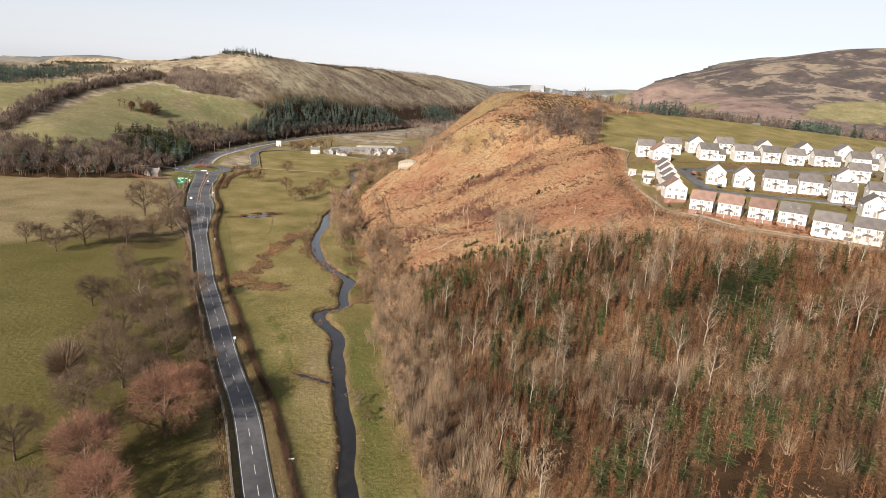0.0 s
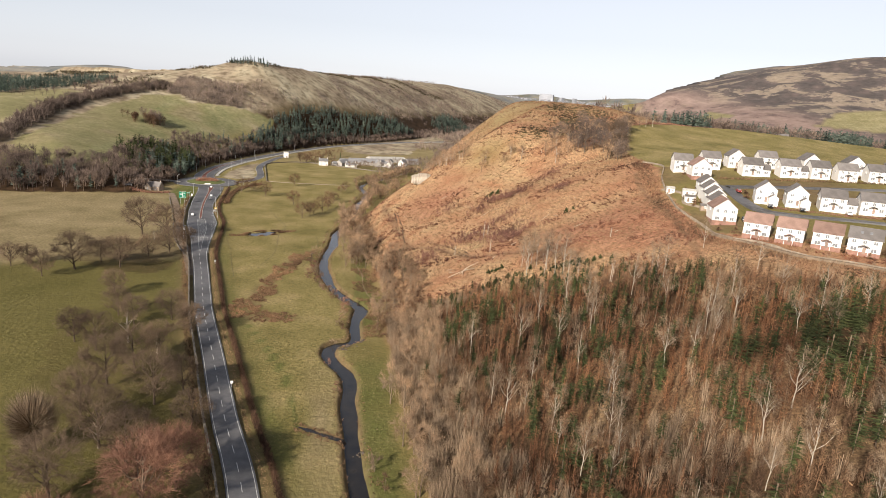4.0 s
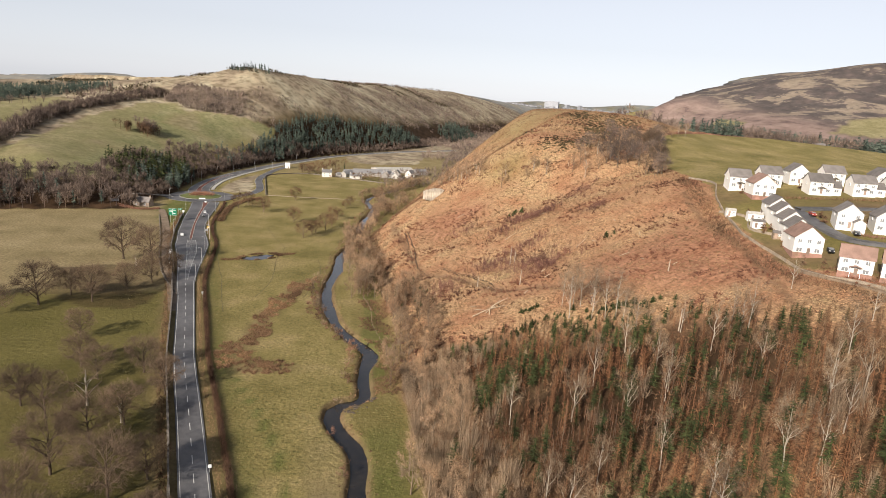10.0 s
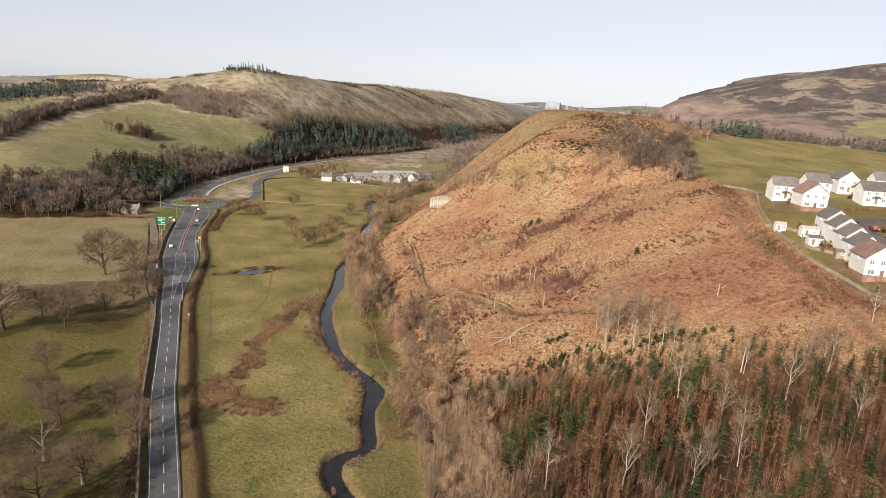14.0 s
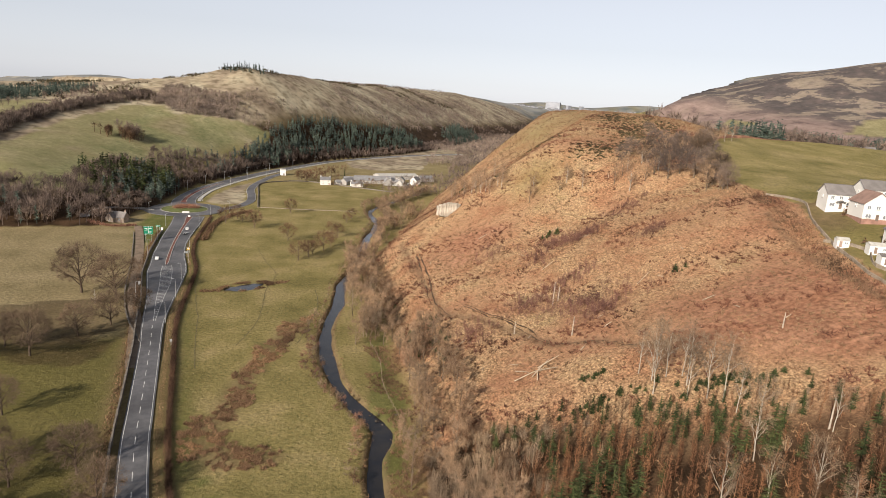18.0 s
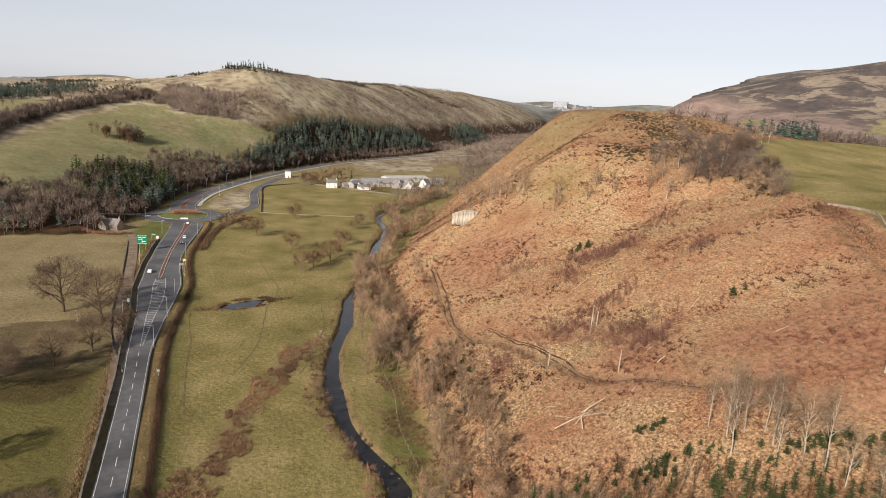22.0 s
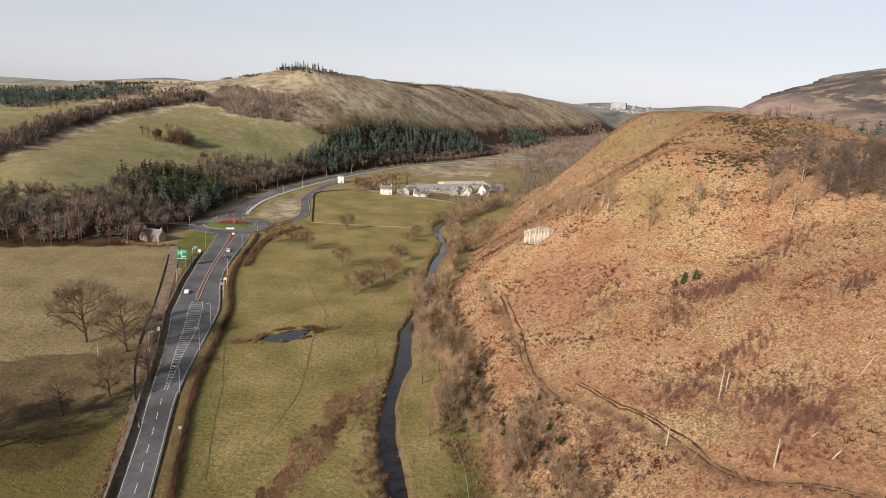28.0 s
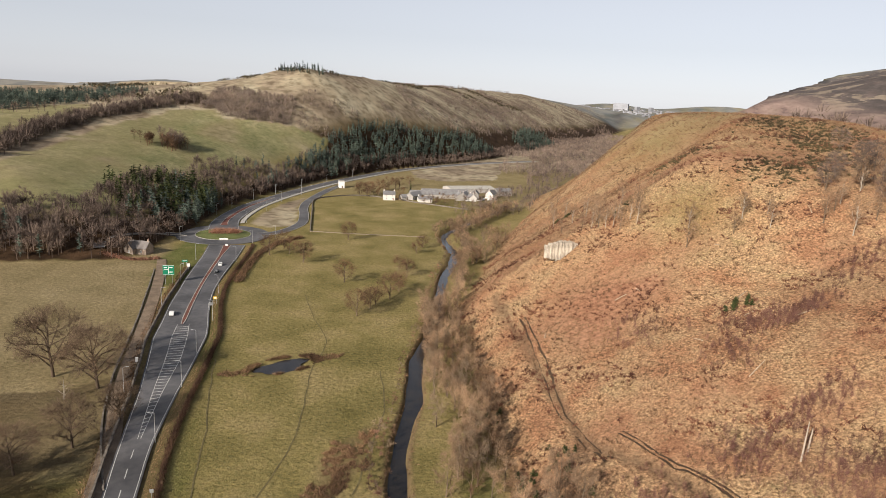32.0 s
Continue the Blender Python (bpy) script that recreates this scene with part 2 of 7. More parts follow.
def part(name, bm, material, parent, label=""):
    """Links a bmesh, or a finished mesh, as one mesh object under a thing or a part."""
    if isinstance(bm, bmesh.types.BMesh):
        me = bpy.data.meshes.new(name)
        bm.to_mesh(me)
        bm.free()
        me.materials.append(material)
    else:
        me = bm
    ob = new(name, me)
    ob.parent = parent
    return tagged(ob, label)


def box(bm, x0, x1, y0, y1, z0, z1, bevel=0.0):
    v = [bm.verts.new(p) for p in itertools.product((x0, x1), (y0, y1), (z0, z1))]
    f = [bm.faces.new([v[i] for i in q]) for q in ((0, 1, 3, 2), (4, 6, 7, 5), (0, 4, 5, 1), (2, 3, 7, 6), (0, 2, 6, 4), (1, 5, 7, 3))]
    if bevel:
        bmesh.ops.bevel(bm, geom=list({e for q in f for e in q.edges}), offset=bevel, segments=1, affect="EDGES")
    return bm


def tube(bm, points, radii, sides=6, cap=True):
    """A round bar through points, of changing radius."""
    rings = []
    for i, (p, r) in enumerate(zip(points, radii)):
        p = Vector(p)
        d = Vector(points[min(i + 1, len(points) - 1)]) - Vector(points[max(i - 1, 0)])
        q = d.to_track_quat("Z", "Y")
        rings.append([bm.verts.new(p + q @ Vector((r * math.cos(a), r * math.sin(a), 0))) for a in (2 * math.pi * k / sides for k in range(sides))])
    for a, b in zip(rings[:-1], rings[1:]):
        for k in range(sides):
            bm.faces.new((a[k], a[(k + 1) % sides], b[(k + 1) % sides], b[k]))
    if cap:
        bm.faces.new(rings[-1])
        bm.faces.new(rings[0][::-1])
    return bm


def at_ground(x, y):
    return float(height(np.array([x]), np.array([y]))[0])


def empty(name, label, category, group="", kind=""):
    return tagged(new(name), label, category, group, kind)


def curve_points(line, step):
    """A smooth line through points, resampled."""
    pts = np.array(line, float)
    out = []
    for i in range(len(pts) - 1):
        p0, p1, p2, p3 = pts[max(i - 1, 0)], pts[i], pts[i + 1], pts[min(i + 2, len(pts) - 1)]
        n = max(2, int(np.hypot(*(p2 - p1)[:2]) / step))
        for f in np.arange(n) / n:
            out.append(0.5 * (2 * p1 + (p2 - p0) * f + (2 * p0 - 5 * p1 + 4 * p2 - p3) * f**2 + (3 * p1 - p0 - 3 * p2 + p3) * f**3))
    out.append(pts[-1])
    return np.array(out)


def offset(pts, d):
    t = np.gradient(pts[:, :2], axis=0)
    t /= np.linalg.norm(t, axis=1)[:, None] + 1e-9
    return pts[:, :2] + np.stack([t[:, 1], -t[:, 0]], 1) * np.reshape(d, (-1, 1))


def ribbon(name, pts, lo, hi, z, mat, thick=0.0, lift=None):
    """A strip along points from offset lo to offset hi (to the right), at the height z, with its sides."""
    a, b = offset(pts, lo), offset(pts, hi)
    za = zb = np.full(len(pts), float(z)) if np.isscalar(z) else z
    n = len(pts)
    v = [(*p, q) for p, q in zip(a, za)] + [(*p, q) for p, q in zip(b, zb)]
    f = [(i, n + i, n + i + 1, i + 1) for i in range(n - 1)]
    if thick:
        v += [(x, y, q - thick) for x, y, q in v]
        f += [(i, i + 1, 2 * n + i + 1, 2 * n + i) for i in range(n - 1)] + [(n + i + 1, n + i, 3 * n + i, 3 * n + i + 1) for i in range(n - 1)]
    return mesh(name, v, f, mat)
# ---- the lie of the land -----------------------------------------------------
STREAM = [(12, -80), (10.5, 60), (10, 110), (9.8, 128), (9.6, 136), (10.3, 147), (10.5, 158), (9.5, 168), (9, 177), (8.7, 186), (8.5, 196), (8.2, 206), (8.8, 214), (8.8, 220), (7.8, 226), (5.2, 231), (3.0, 236),
          (1.9, 241), (2.4, 246.5), (5.0, 250), (8.6, 251.2), (11.4, 253.6), (12.0, 258), (11.7, 262), (11.9, 268), (12.4, 276), (14.2, 283), (15.0, 288.5), (13.4, 294), (9, 302), (5, 311), (2.3, 321), (0.2, 332), (-1.2, 344),
          (-2.0, 356), (-2.0, 367), (-1.1, 377), (0.6, 388), (2.8, 400), (3.2, 411), (4.3, 431), (9, 453), (13.5, 479), (16, 500), (21, 540), (27.5, 566), (31, 590), (29, 606), (26.4, 629), (29, 645), (45, 680),
          (75, 740), (120, 830), (250, 1050), (520, 1600)]
LEFT_FOOT = [(-1500, 430), (-700, 500), (-206, 528), (-140, 545), (-128, 640), (-130, 690), (-118, 760), (-85, 870), (-20, 985),
             (130, 1180), (300, 1500), (540, 1900), (840, 2600), (1000, 3000), (1180, 3900), (1260, 4350)]
LEFT_CREST = [(-1500, 1150, 56), (-700, 1150, 62), (-500, 1150, 71), (-423, 1150, 76), (-339, 1150, 81), (-288, 1150, 87), (-253, 1150, 91), (-209, 1140, 96), (-183, 1110, 102), (-165, 1100, 108), (-125, 1090, 112),
              (-93, 1130, 108), (-60, 1190, 106), (-12, 1320, 101), (60, 1500, 99), (130, 1700, 101), (337, 2100, 98), (553, 2400, 70), (760, 2800, 58), (1000, 3600, 24), (1150, 4300, 6)]
MOOR_FOOT = [(1150, 3000), (1000, 2200), (860, 1750), (960, 1450), (1500, 1300), (2000, 1150), (3400, 700)]
MOOR_CREST = [(1000, 3000, 70), (1010, 2300, 92), (1019, 2150, 105), (1096, 2150, 130), (1224, 2150, 168), (1372, 2150, 196), (1467, 2150, 226), (1514, 2150, 240), (1619, 2150, 255),
              (1662, 2150, 266), (1772, 2150, 293), (1882, 2150, 318), (1989, 2150, 343), (2400, 2000, 390), (3400, 1700, 430)]


def along(x, y, line):
    """Distance to a line of points, the values that it carries there, and on which side of it."""
    line = np.array(line, float)
    best = np.full(x.shape, 1e9)
    value = np.zeros(x.shape + (max(line.shape[1] - 2, 1),))
    side = np.zeros(x.shape)
    for a, b in zip(line[:-1], line[1:]):
        d = b[:2] - a[:2]
        f = np.clip(((x - a[0]) * d[0] + (y - a[1]) * d[1]) / (d @ d), 0, 1)
        px, py = a[0] + f * d[0], a[1] + f * d[1]
        dist = np.hypot(x - px, y - py)
        near = dist < best
        best = np.where(near, dist, best)
        side = np.where(near, d[0] * (y - a[1]) - d[1] * (x - a[0]), side)
        for k in range(line.shape[1] - 2):
            value[..., k] = np.where(near, a[2 + k] + f * (b[2 + k] - a[2 + k]), value[..., k])
    return best, value, side


def smooth(a, b, v):
    f = np.clip((v - a) / (b - a), 0, 1)
    return f * f * (3 - 2 * f)


def softmin(a, b, s):
    return -s * np.logaddexp(-a / s, -b / s)


def ripple(x, y, size, seed=0.0):
    """Cheap smooth unevenness between about -1 and 1."""
    u, v = x / size + seed * 3.7, y / size - seed * 2.3
    return (np.sin(u + 1.7 * np.sin(v * 0.73 + seed)) + np.sin(v * 1.13 + 1.3 * np.sin(u * 0.61 - seed)) + np.sin((u + v) * 0.77 + seed) * 0.8) / 2.8


HILL_TRACK = [(36, 470), (39, 430), (41, 392), (43, 359), (54, 340), (62, 320), (66, 303), (76, 294), (84, 281), (98, 272)]


def hill_foot(y):
    return np.interp(y, (-100, 130, 200, 300, 400, 480, 560, 640, 720, 800, 900, 1100), (30, 26, 22, 22, 20, 19, 42, 65, 100, 110, 240, 500))


def height(x, y):
    x, y = np.asarray(x, float), np.asarray(y, float)
    base = np.interp(y, (900, 1300, 2500, 4500, 5000), (0, 6, 22, 92, 92))
    base = base * (1 - 0.8 * smooth(-100, -500, x))
    # the hill beside the stream, with the field and the estate on its back
    u = x - hill_foot(y)
    k = np.interp(y, (0, 400, 480, 560, 640, 720, 800), (0.44, 0.46, 0.74, 0.67, 0.86, 0.95, 0.5))
    cap = np.interp(y, (-100, 0, 100, 180, 250, 330, 420, 480, 540, 650, 800, 950, 1100), (26, 34, 40, 44, 50.5, 62, 64, 69, 77, 69.6, 75, 25, 8))
    cap = cap + np.interp(y, (0, 180, 290, 380), (0.09, 0.1, 0.06, 0.0)) * np.clip(x - 155, -60, 160)
    cap = cap - 0.05 * np.clip(x - 340, 0, 400) * smooth(300, 420, y) + 16.2 * np.exp(-((x - 186) / 69) ** 4 - ((y - 644) / 152) ** 2)
    hill = np.maximum(softmin(k * np.maximum(u, 0) + 2.0 * ripple(x, y, 17, 57) * smooth(20, 60, u), cap + 1.6, 3.6), 0) * smooth(-2, 16, u)
    rough = smooth(4, 30, u) * (1 - smooth(150, 175, x)) + 0.25
    hill = hill + rough * smooth(0, 6, u) * (0.6 * ripple(x + 4 * ripple(x, y, 21, 15), y, 11, 1) + 0.2 * ripple(x, y + 3 * ripple(x, y, 9, 16), 3.9, 2))
    t, _, _ = along(x, y, HILL_TRACK)
    hill = hill - 0.9 * smooth(2.4, 0.8, t) * (u > 4)
    # the long hill across the valley
    d, _, side = along(x, y, LEFT_FOOT)
    c, top, cside = along(x, y, LEFT_CREST)
    f = d / (d + c + 1e-6)
    rise = 1 - (1 - f) ** 1.4
    left = np.where(side > 0, np.where(cside > 0, top[..., 0] - 0.02 * c, top[..., 0] * rise), 0)
    left = left + (side > 0) * smooth(40, 200, d) * (1.6 * ripple(x + 14 * ripple(x, y, 37, 58), y, 61, 3) + 0.22 * ripple(x, y + 5 * ripple(x, y, 19, 59), 17, 4))
    # the moor
    d, _, side = along(x, y, MOOR_FOOT)
    c, top, cside = along(x, y, MOOR_CREST)
    f = d / (d + c + 1e-6)
    moor = np.where(side > 0, np.where(cside > 0, top[..., 0] - 0.04 * c, 42 * smooth(0, 0.15, f) + (top[..., 0] - 42) * (0.5 * f + 0.5 * smooth(0, 1, f))), 0)
    moor = moor + (side > 0) * smooth(60, 300, d) * (8 * ripple(x, y, 130, 5) + 3 * ripple(x, y, 52, 6))
    moor = np.maximum(moor, 52 * smooth(560, 900, x) * (y < 2600) * smooth(300, 700, y))
    # ridges far behind
    far = 97 * np.exp(-((y - 2650) / 260) ** 2) * smooth(-300, -600, x) * (0.66 + 0.34 * np.exp(-((x + 830) / 125) ** 4))
    far = np.maximum(far, np.interp(x, (-200, 0, 190, 290, 400, 530, 660, 720, 820, 1050, 1300), (0, 70, 125, 125, 122, 111, 96, 91, 82, 50, 0)) * np.exp(-((y - 2700) / 330) ** 2))
    far = np.maximum(far, (96 + 58 * np.exp(-((x - 2350) / 400) ** 2) + 30 * np.exp(-((x - 1500) / 200) ** 2)) * smooth(4450, 4800, y) * smooth(-500, 300, x))
    z = np.maximum.reduce([base + 0 * x, hill, left + base, moor, far])
    z = z + 0.22 * ripple(x, y, 14, 7) * smooth(4, 14, np.abs(u) + 8) * (y < 900) * (z < 3)
    # stream bed
    s, _, _ = along(x, y, STREAM)
    w = 1.75 + 0.5 * ripple(x, y, 11, 8) + 0.35 * ripple(x, y, 4, 9)
    z = np.where(y < 760, z - 1.9 * (1 - smooth(w - 0.4, w + 1.6, s)) * (z < 6), z)
    # shallow pond in the meadow
    p = np.hypot(((x + 40) * 0.8 + (y - 422) * 0.6) / 9.6, ((y - 422) * 0.8 - (x + 40) * 0.6) / 4.8)
    return z - 0.75 * (1 - smooth(0.8, 1.2, p))


def graded(stops):
    """Grid lines with the given spacing between the given stops: (from, to, spacing)."""
    out = []
    for a, b, s in stops:
        out += list(np.linspace(a, b, max(2, int(round((b - a) / s))), endpoint=False))
    return np.array(out + [stops[-1][1]])


def inside(x, y, poly):
    hit = np.zeros(x.shape, bool)
    for (x0, y0), (x1, y1) in zip(poly, poly[1:] + poly[:1]):
        if y0 != y1:
            hit ^= ((y0 > y) != (y1 > y)) & (x < (x1 - x0) * (y - y0) / (y1 - y0) + x0)
    return hit


FIELD = [(163, 334), (170, 385), (192, 437), (216, 490), (284, 543), (330, 563), (412, 582), (640, 560), (640, 330), (300, 318), (230, 316), (186, 322)]
HILL_FIELD = [(-262, 560), (-261, 717), (-259, 806), (-235, 912), (-202, 943), (-185, 918), (-134, 942), (-84, 958), (-86, 904), (-112, 835), (-132, 770), (-145, 690), (-160, 600)]
UPPER_FIELD = [(-700, 700), (-600, 880), (-390, 895), (-352, 985), (-292, 860), (-300, 790), (-296, 715), (-300, 640), (-420, 600)]
GROVES = [[(-74, 100), (-74, 180), (-92, 255), (-84, 290), (-56, 292), (-43, 245), (-27, 180), (-14, 110)], [(-124, 400), (-86, 408), (-67, 348), (-80, 332), (-118, 348), (-128, 375)]]
MOOR_FIELDS = [[(1030, 1800), (1046, 1833), (1145, 1926), (1160, 1800), (1128, 1770)], [(1249, 1589), (1400, 1699), (1600, 1695), (1720, 1600), (1437, 1505)]]
OLD_DITCH = [(-30, 272), (-24, 256), (-17, 238), (-11, 220), (-8, 205), (-6, 191)]
SIGN_VERGE = [(-99, 500), (-103, 545), (-110, 592), (-122, 596), (-125, 560), (-112, 505)]
VERGE = [(-99, 648), (-99, 696), (-91, 740), (-79, 772), (-81, 734), (-71, 648), (-86, 638)]
TAWNY = [(10, 940), (15, 999), (113, 1162), (140, 1090), (105, 950), (50, 925)]
WOOD_EDGE = ((40, 62, 80, 100, 120, 150, 190, 240, 330), (275, 268, 252, 240, 214, 192, 172, 150, 120))
ESTATE = [(138, 244), (150, 300), (164, 334), (186, 322), (320, 318), (420, 300), (420, 120), (330, 128), (240, 160), (180, 205)]


def in_wood(x, y):
    return (y < np.interp(x, *WOOD_EDGE)) & (x > hill_foot(y) + 2) & ~inside(x, y, ESTATE)


REEDS = [(-36, 281, 7), (-28, 300, 4), (-26, 322, 3), (-21, 345, 4), (-15, 368, 4), (-9, 382, 2)]
REEDS_NEAR = [(-34, 283, 4), (-24, 276, 6), (-14, 276, 4)]


def cover_maps(x, y):
    fuzz = 6 * ripple(x, y, 13, 11) + 2.5 * ripple(x, y, 4, 12)
    u = x - hill_foot(y)
    road, _, _ = along(x, y, MAIN_ROAD)
    lfoot, _, lside = along(x, y, LEFT_FOOT)
    mfoot, _, mside = along(x, y, MOOR_FOOT)
    mcrest, _, _ = along(x, y, MOOR_CREST)
    field = smooth(-1, 1, np.where(inside(x, y, FIELD), 1.0, -1.0))
    hfield = inside(x + 0.4 * fuzz, y + 0.4 * fuzz, HILL_FIELD) | inside(x + 0.4 * fuzz, y + 0.4 * fuzz, UPPER_FIELD)
    # darkens the ground of both groves, painting in the trees' shade
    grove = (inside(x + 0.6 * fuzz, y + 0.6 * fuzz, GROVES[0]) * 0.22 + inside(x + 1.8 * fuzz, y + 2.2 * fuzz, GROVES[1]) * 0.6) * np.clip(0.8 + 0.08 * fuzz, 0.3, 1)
    left = (lside > 0)
    west = smooth(0, 6, np.interp(y, (100, 250, 400, 540, 640), (-12, -46, -78, -114, -140)) - x) * ~left
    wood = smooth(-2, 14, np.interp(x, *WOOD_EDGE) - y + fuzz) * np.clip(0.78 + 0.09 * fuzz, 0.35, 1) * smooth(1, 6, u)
    hill = smooth(-1, 7, u + 0.4 * fuzz) * (y < 1000) * (x < 700) * (1 - field)
    out = {}
    out["lush"] = np.maximum.reduce([west * smooth(8, -8, y - 362 - 0.25 * (x + 75) + fuzz), 0.45 * smooth(3, 0, np.abs(u + 6) - 6) * smooth(345, 330, y) * (x > 8),
                                     # road term: greener grass strip that also paints in the hedge's shade
                                     inside(x, y, ESTATE) * 0.55, 0.6 * smooth(19, 11, road + 0.3 * fuzz) * (x > np.interp(y, (100, 250, 400, 540, 640), (-12, -46, -78, -114, -140)) + 8) * (u < -6) * (y < 560)])
    out["straw"] = np.maximum.reduce([west * smooth(-8, 8, y - 362 - 0.25 * (x + 75) + fuzz), 
                                      hill * smooth(120, 170, x) * smooth(430, 520, y), (y > 640) * (u < 0) * ~left * smooth(760, 850, y) * 0.7])
    out["bracken"] = hill * (1 - 0.75 * smooth(470, 600, y) * smooth(110, 150, x)) * (1 - inside(x, y, ESTATE))
    out["red"] = hill * (1 - inside(x, y, ESTATE)) * np.clip(1.15 * np.exp(-((x - 122) / 38) ** 2 - ((y - 268) / 62) ** 2) + 0.6 * np.exp(-((x - 62) / 18) ** 2 - ((y - 420) / 40) ** 2) + 1.1 * np.exp(-((x - 25) / 4) ** 2 - ((y - 341) / 8) ** 2) + 0.10 * fuzz, 0, 1)
    out["shaded_litter"] = np.maximum.reduce([wood, left * smooth(70, 40, lfoot + fuzz) * ~hfield, grove, 0.7 * smooth(14, 7, along(x, y, [(-276, 620), (-286, 763), (-282, 831), (-262, 903), (-225, 965)])[0] + 0.6 * fuzz)])
    dry_half = smooth(-208, -216, x + 0.8 * fuzz + 0.02 * (y - 800))
    scar = np.clip(1.3 * np.exp(-((x + 180) / 16) ** 2 - ((y - 888) / 30) ** 2) + 0.15 * fuzz, 0, 1) * inside(x, y, HILL_FIELD)
    out["hazed_field"] = (hfield & left) * 0.95 * smooth(20, 50, lfoot) * (1 - 0.3 * dry_half)
    out["straw"] = np.maximum(out["straw"], (hfield & left) * 0.75 * dry_half)
    out["rough"] = left * smooth(30, 70, lfoot) * np.where(hfield, 0.0, 0.95) + (inside(x, y, VERGE) | inside(x + fuzz, y + fuzz, TAWNY)) * ~left * 0.95
    out["hazed_field"] = out["hazed_field"] * (1 - 0.7 * scar)
    out["rough"] = np.maximum(out["rough"], 0.6 * scar)
    out["rough"] = np.maximum(out["rough"], 0.85 * smooth(1040, 1120, y + 3 * fuzz) * (u < 30) * ~left * (y < 2300))
    out["bracken"] = out["bracken"] * (1 - 0.55 * np.exp(-((x - 103) / 14) ** 2 - ((y - 452) / 20) ** 2))
    ditch_line, _, _ = along(x, y, OLD_DITCH)
    out["sward"] = np.maximum.reduce([np.clip(0.65 + 0.09 * fuzz, 0, 1) * smooth(2.5, -2.5, np.abs(x - 15.6) - 4.0 + 0.7 * fuzz) * smooth(112, 122, y) * smooth(238, 226, y + fuzz), 0.55 * smooth(1.5, -1.5, np.abs(x - 17) - 3.5 + 0.4 * fuzz) * smooth(262, 270, y) * smooth(372, 350, y),
                                      # its road term deepens the painted shade band beside the hedge
                                      0.75 * smooth(1.4, 0.4, ditch_line + 0.12 * fuzz), 0.8 * inside(x, y, SIGN_VERGE), 0.5 * smooth(5, 1, np.abs(road - 10.5)) * (x > np.interp(y, (100, 250, 400, 540, 640), (-12, -46, -78, -114, -140)) + 8) * (u < -6) * (y < 560) * np.clip(0.6 + 0.12 * fuzz, 0, 1)])
    out["straw"] = np.maximum(out["straw"], np.clip(0.55 + 0.12 * fuzz, 0, 0.9) * smooth(3, -3, np.abs(x - 0.5) - 5 + 0.6 * fuzz) * (x < 7) * smooth(100, 120, y) * smooth(236, 222, y) * (u < -6))
    moor = (mside > 0)
    out["heather"] = np.where(moor & (y < 2900), smooth(5, 60, mfoot + 4 * fuzz), 0) * 0.97
    glebe = inside(x, y, MOOR_FIELDS[0]) | inside(x, y, MOOR_FIELDS[1])
    out["heather"] = np.where(glebe, 0, out["heather"])
    out["hazed_field"] = np.maximum(out["hazed_field"], 0.5 * glebe)
    out["rough"] = np.maximum(out["rough"], 0.45 * glebe)
    out["pink"] = out["heather"] * np.clip(smooth(1330, 1150, x + 9 * fuzz + 0.2 * (y - 2000)) + 0.05 * fuzz, 0, 1)
    # lays the hazed blue-grey tone over land beyond y 2250, bar the moor
    out["forest"] = np.maximum(smooth(2250, 2400, y) * (1 - np.where(moor, smooth(3000, 2700, y), 0)), 0.0) * np.clip(0.85 + 0.1 * fuzz, 0.5, 0.97)
    d, w, _ = along(x, y, REEDS)
    e, v, _ = along(x, y, REEDS_NEAR)
    reed = np.maximum(smooth(1, -1, d - w[..., 0] + 0.35 * fuzz), smooth(1, -1, e - v[..., 0] + 0.35 * fuzz))
    path, _, _ = along(x, y, HILL_PATH)
    out["soil"] = np.maximum.reduce([inside(x, y, ESTATE) * np.clip(0.28 + 0.09 * fuzz, 0, 0.8), 0.45 * reed, 0.7 * smooth(1.6, 0.4, path), 0.75 * smooth(2.2, 0.6, along(x, y, HILL_TRACK)[0]), 0.45 * smooth(11, 8, road) * (u < -10), smooth(1.6, 0.2, np.abs(along(x, y, STREAM)[0] - 2.6)) * (y < 700) * 0.75])
    return out


MAIN_ROAD = [(2, -115), (1, 20), (-1, 70), (-5.5, 105), (-11, 134), (-16, 160), (-20, 176), (-25.5, 195), (-36.5, 239), (-47, 280), (-51.5, 301), (-61, 346), (-66.5, 371),
             (-71.5, 401), (-75.5, 424), (-81.5, 455), (-87, 480), (-91.5, 510), (-94, 535), (-96, 560), (-99, 585)]
HILL_PATH = [(150, 330), (146, 318), (140, 290), (136, 262), (128, 232), (122, 215)]


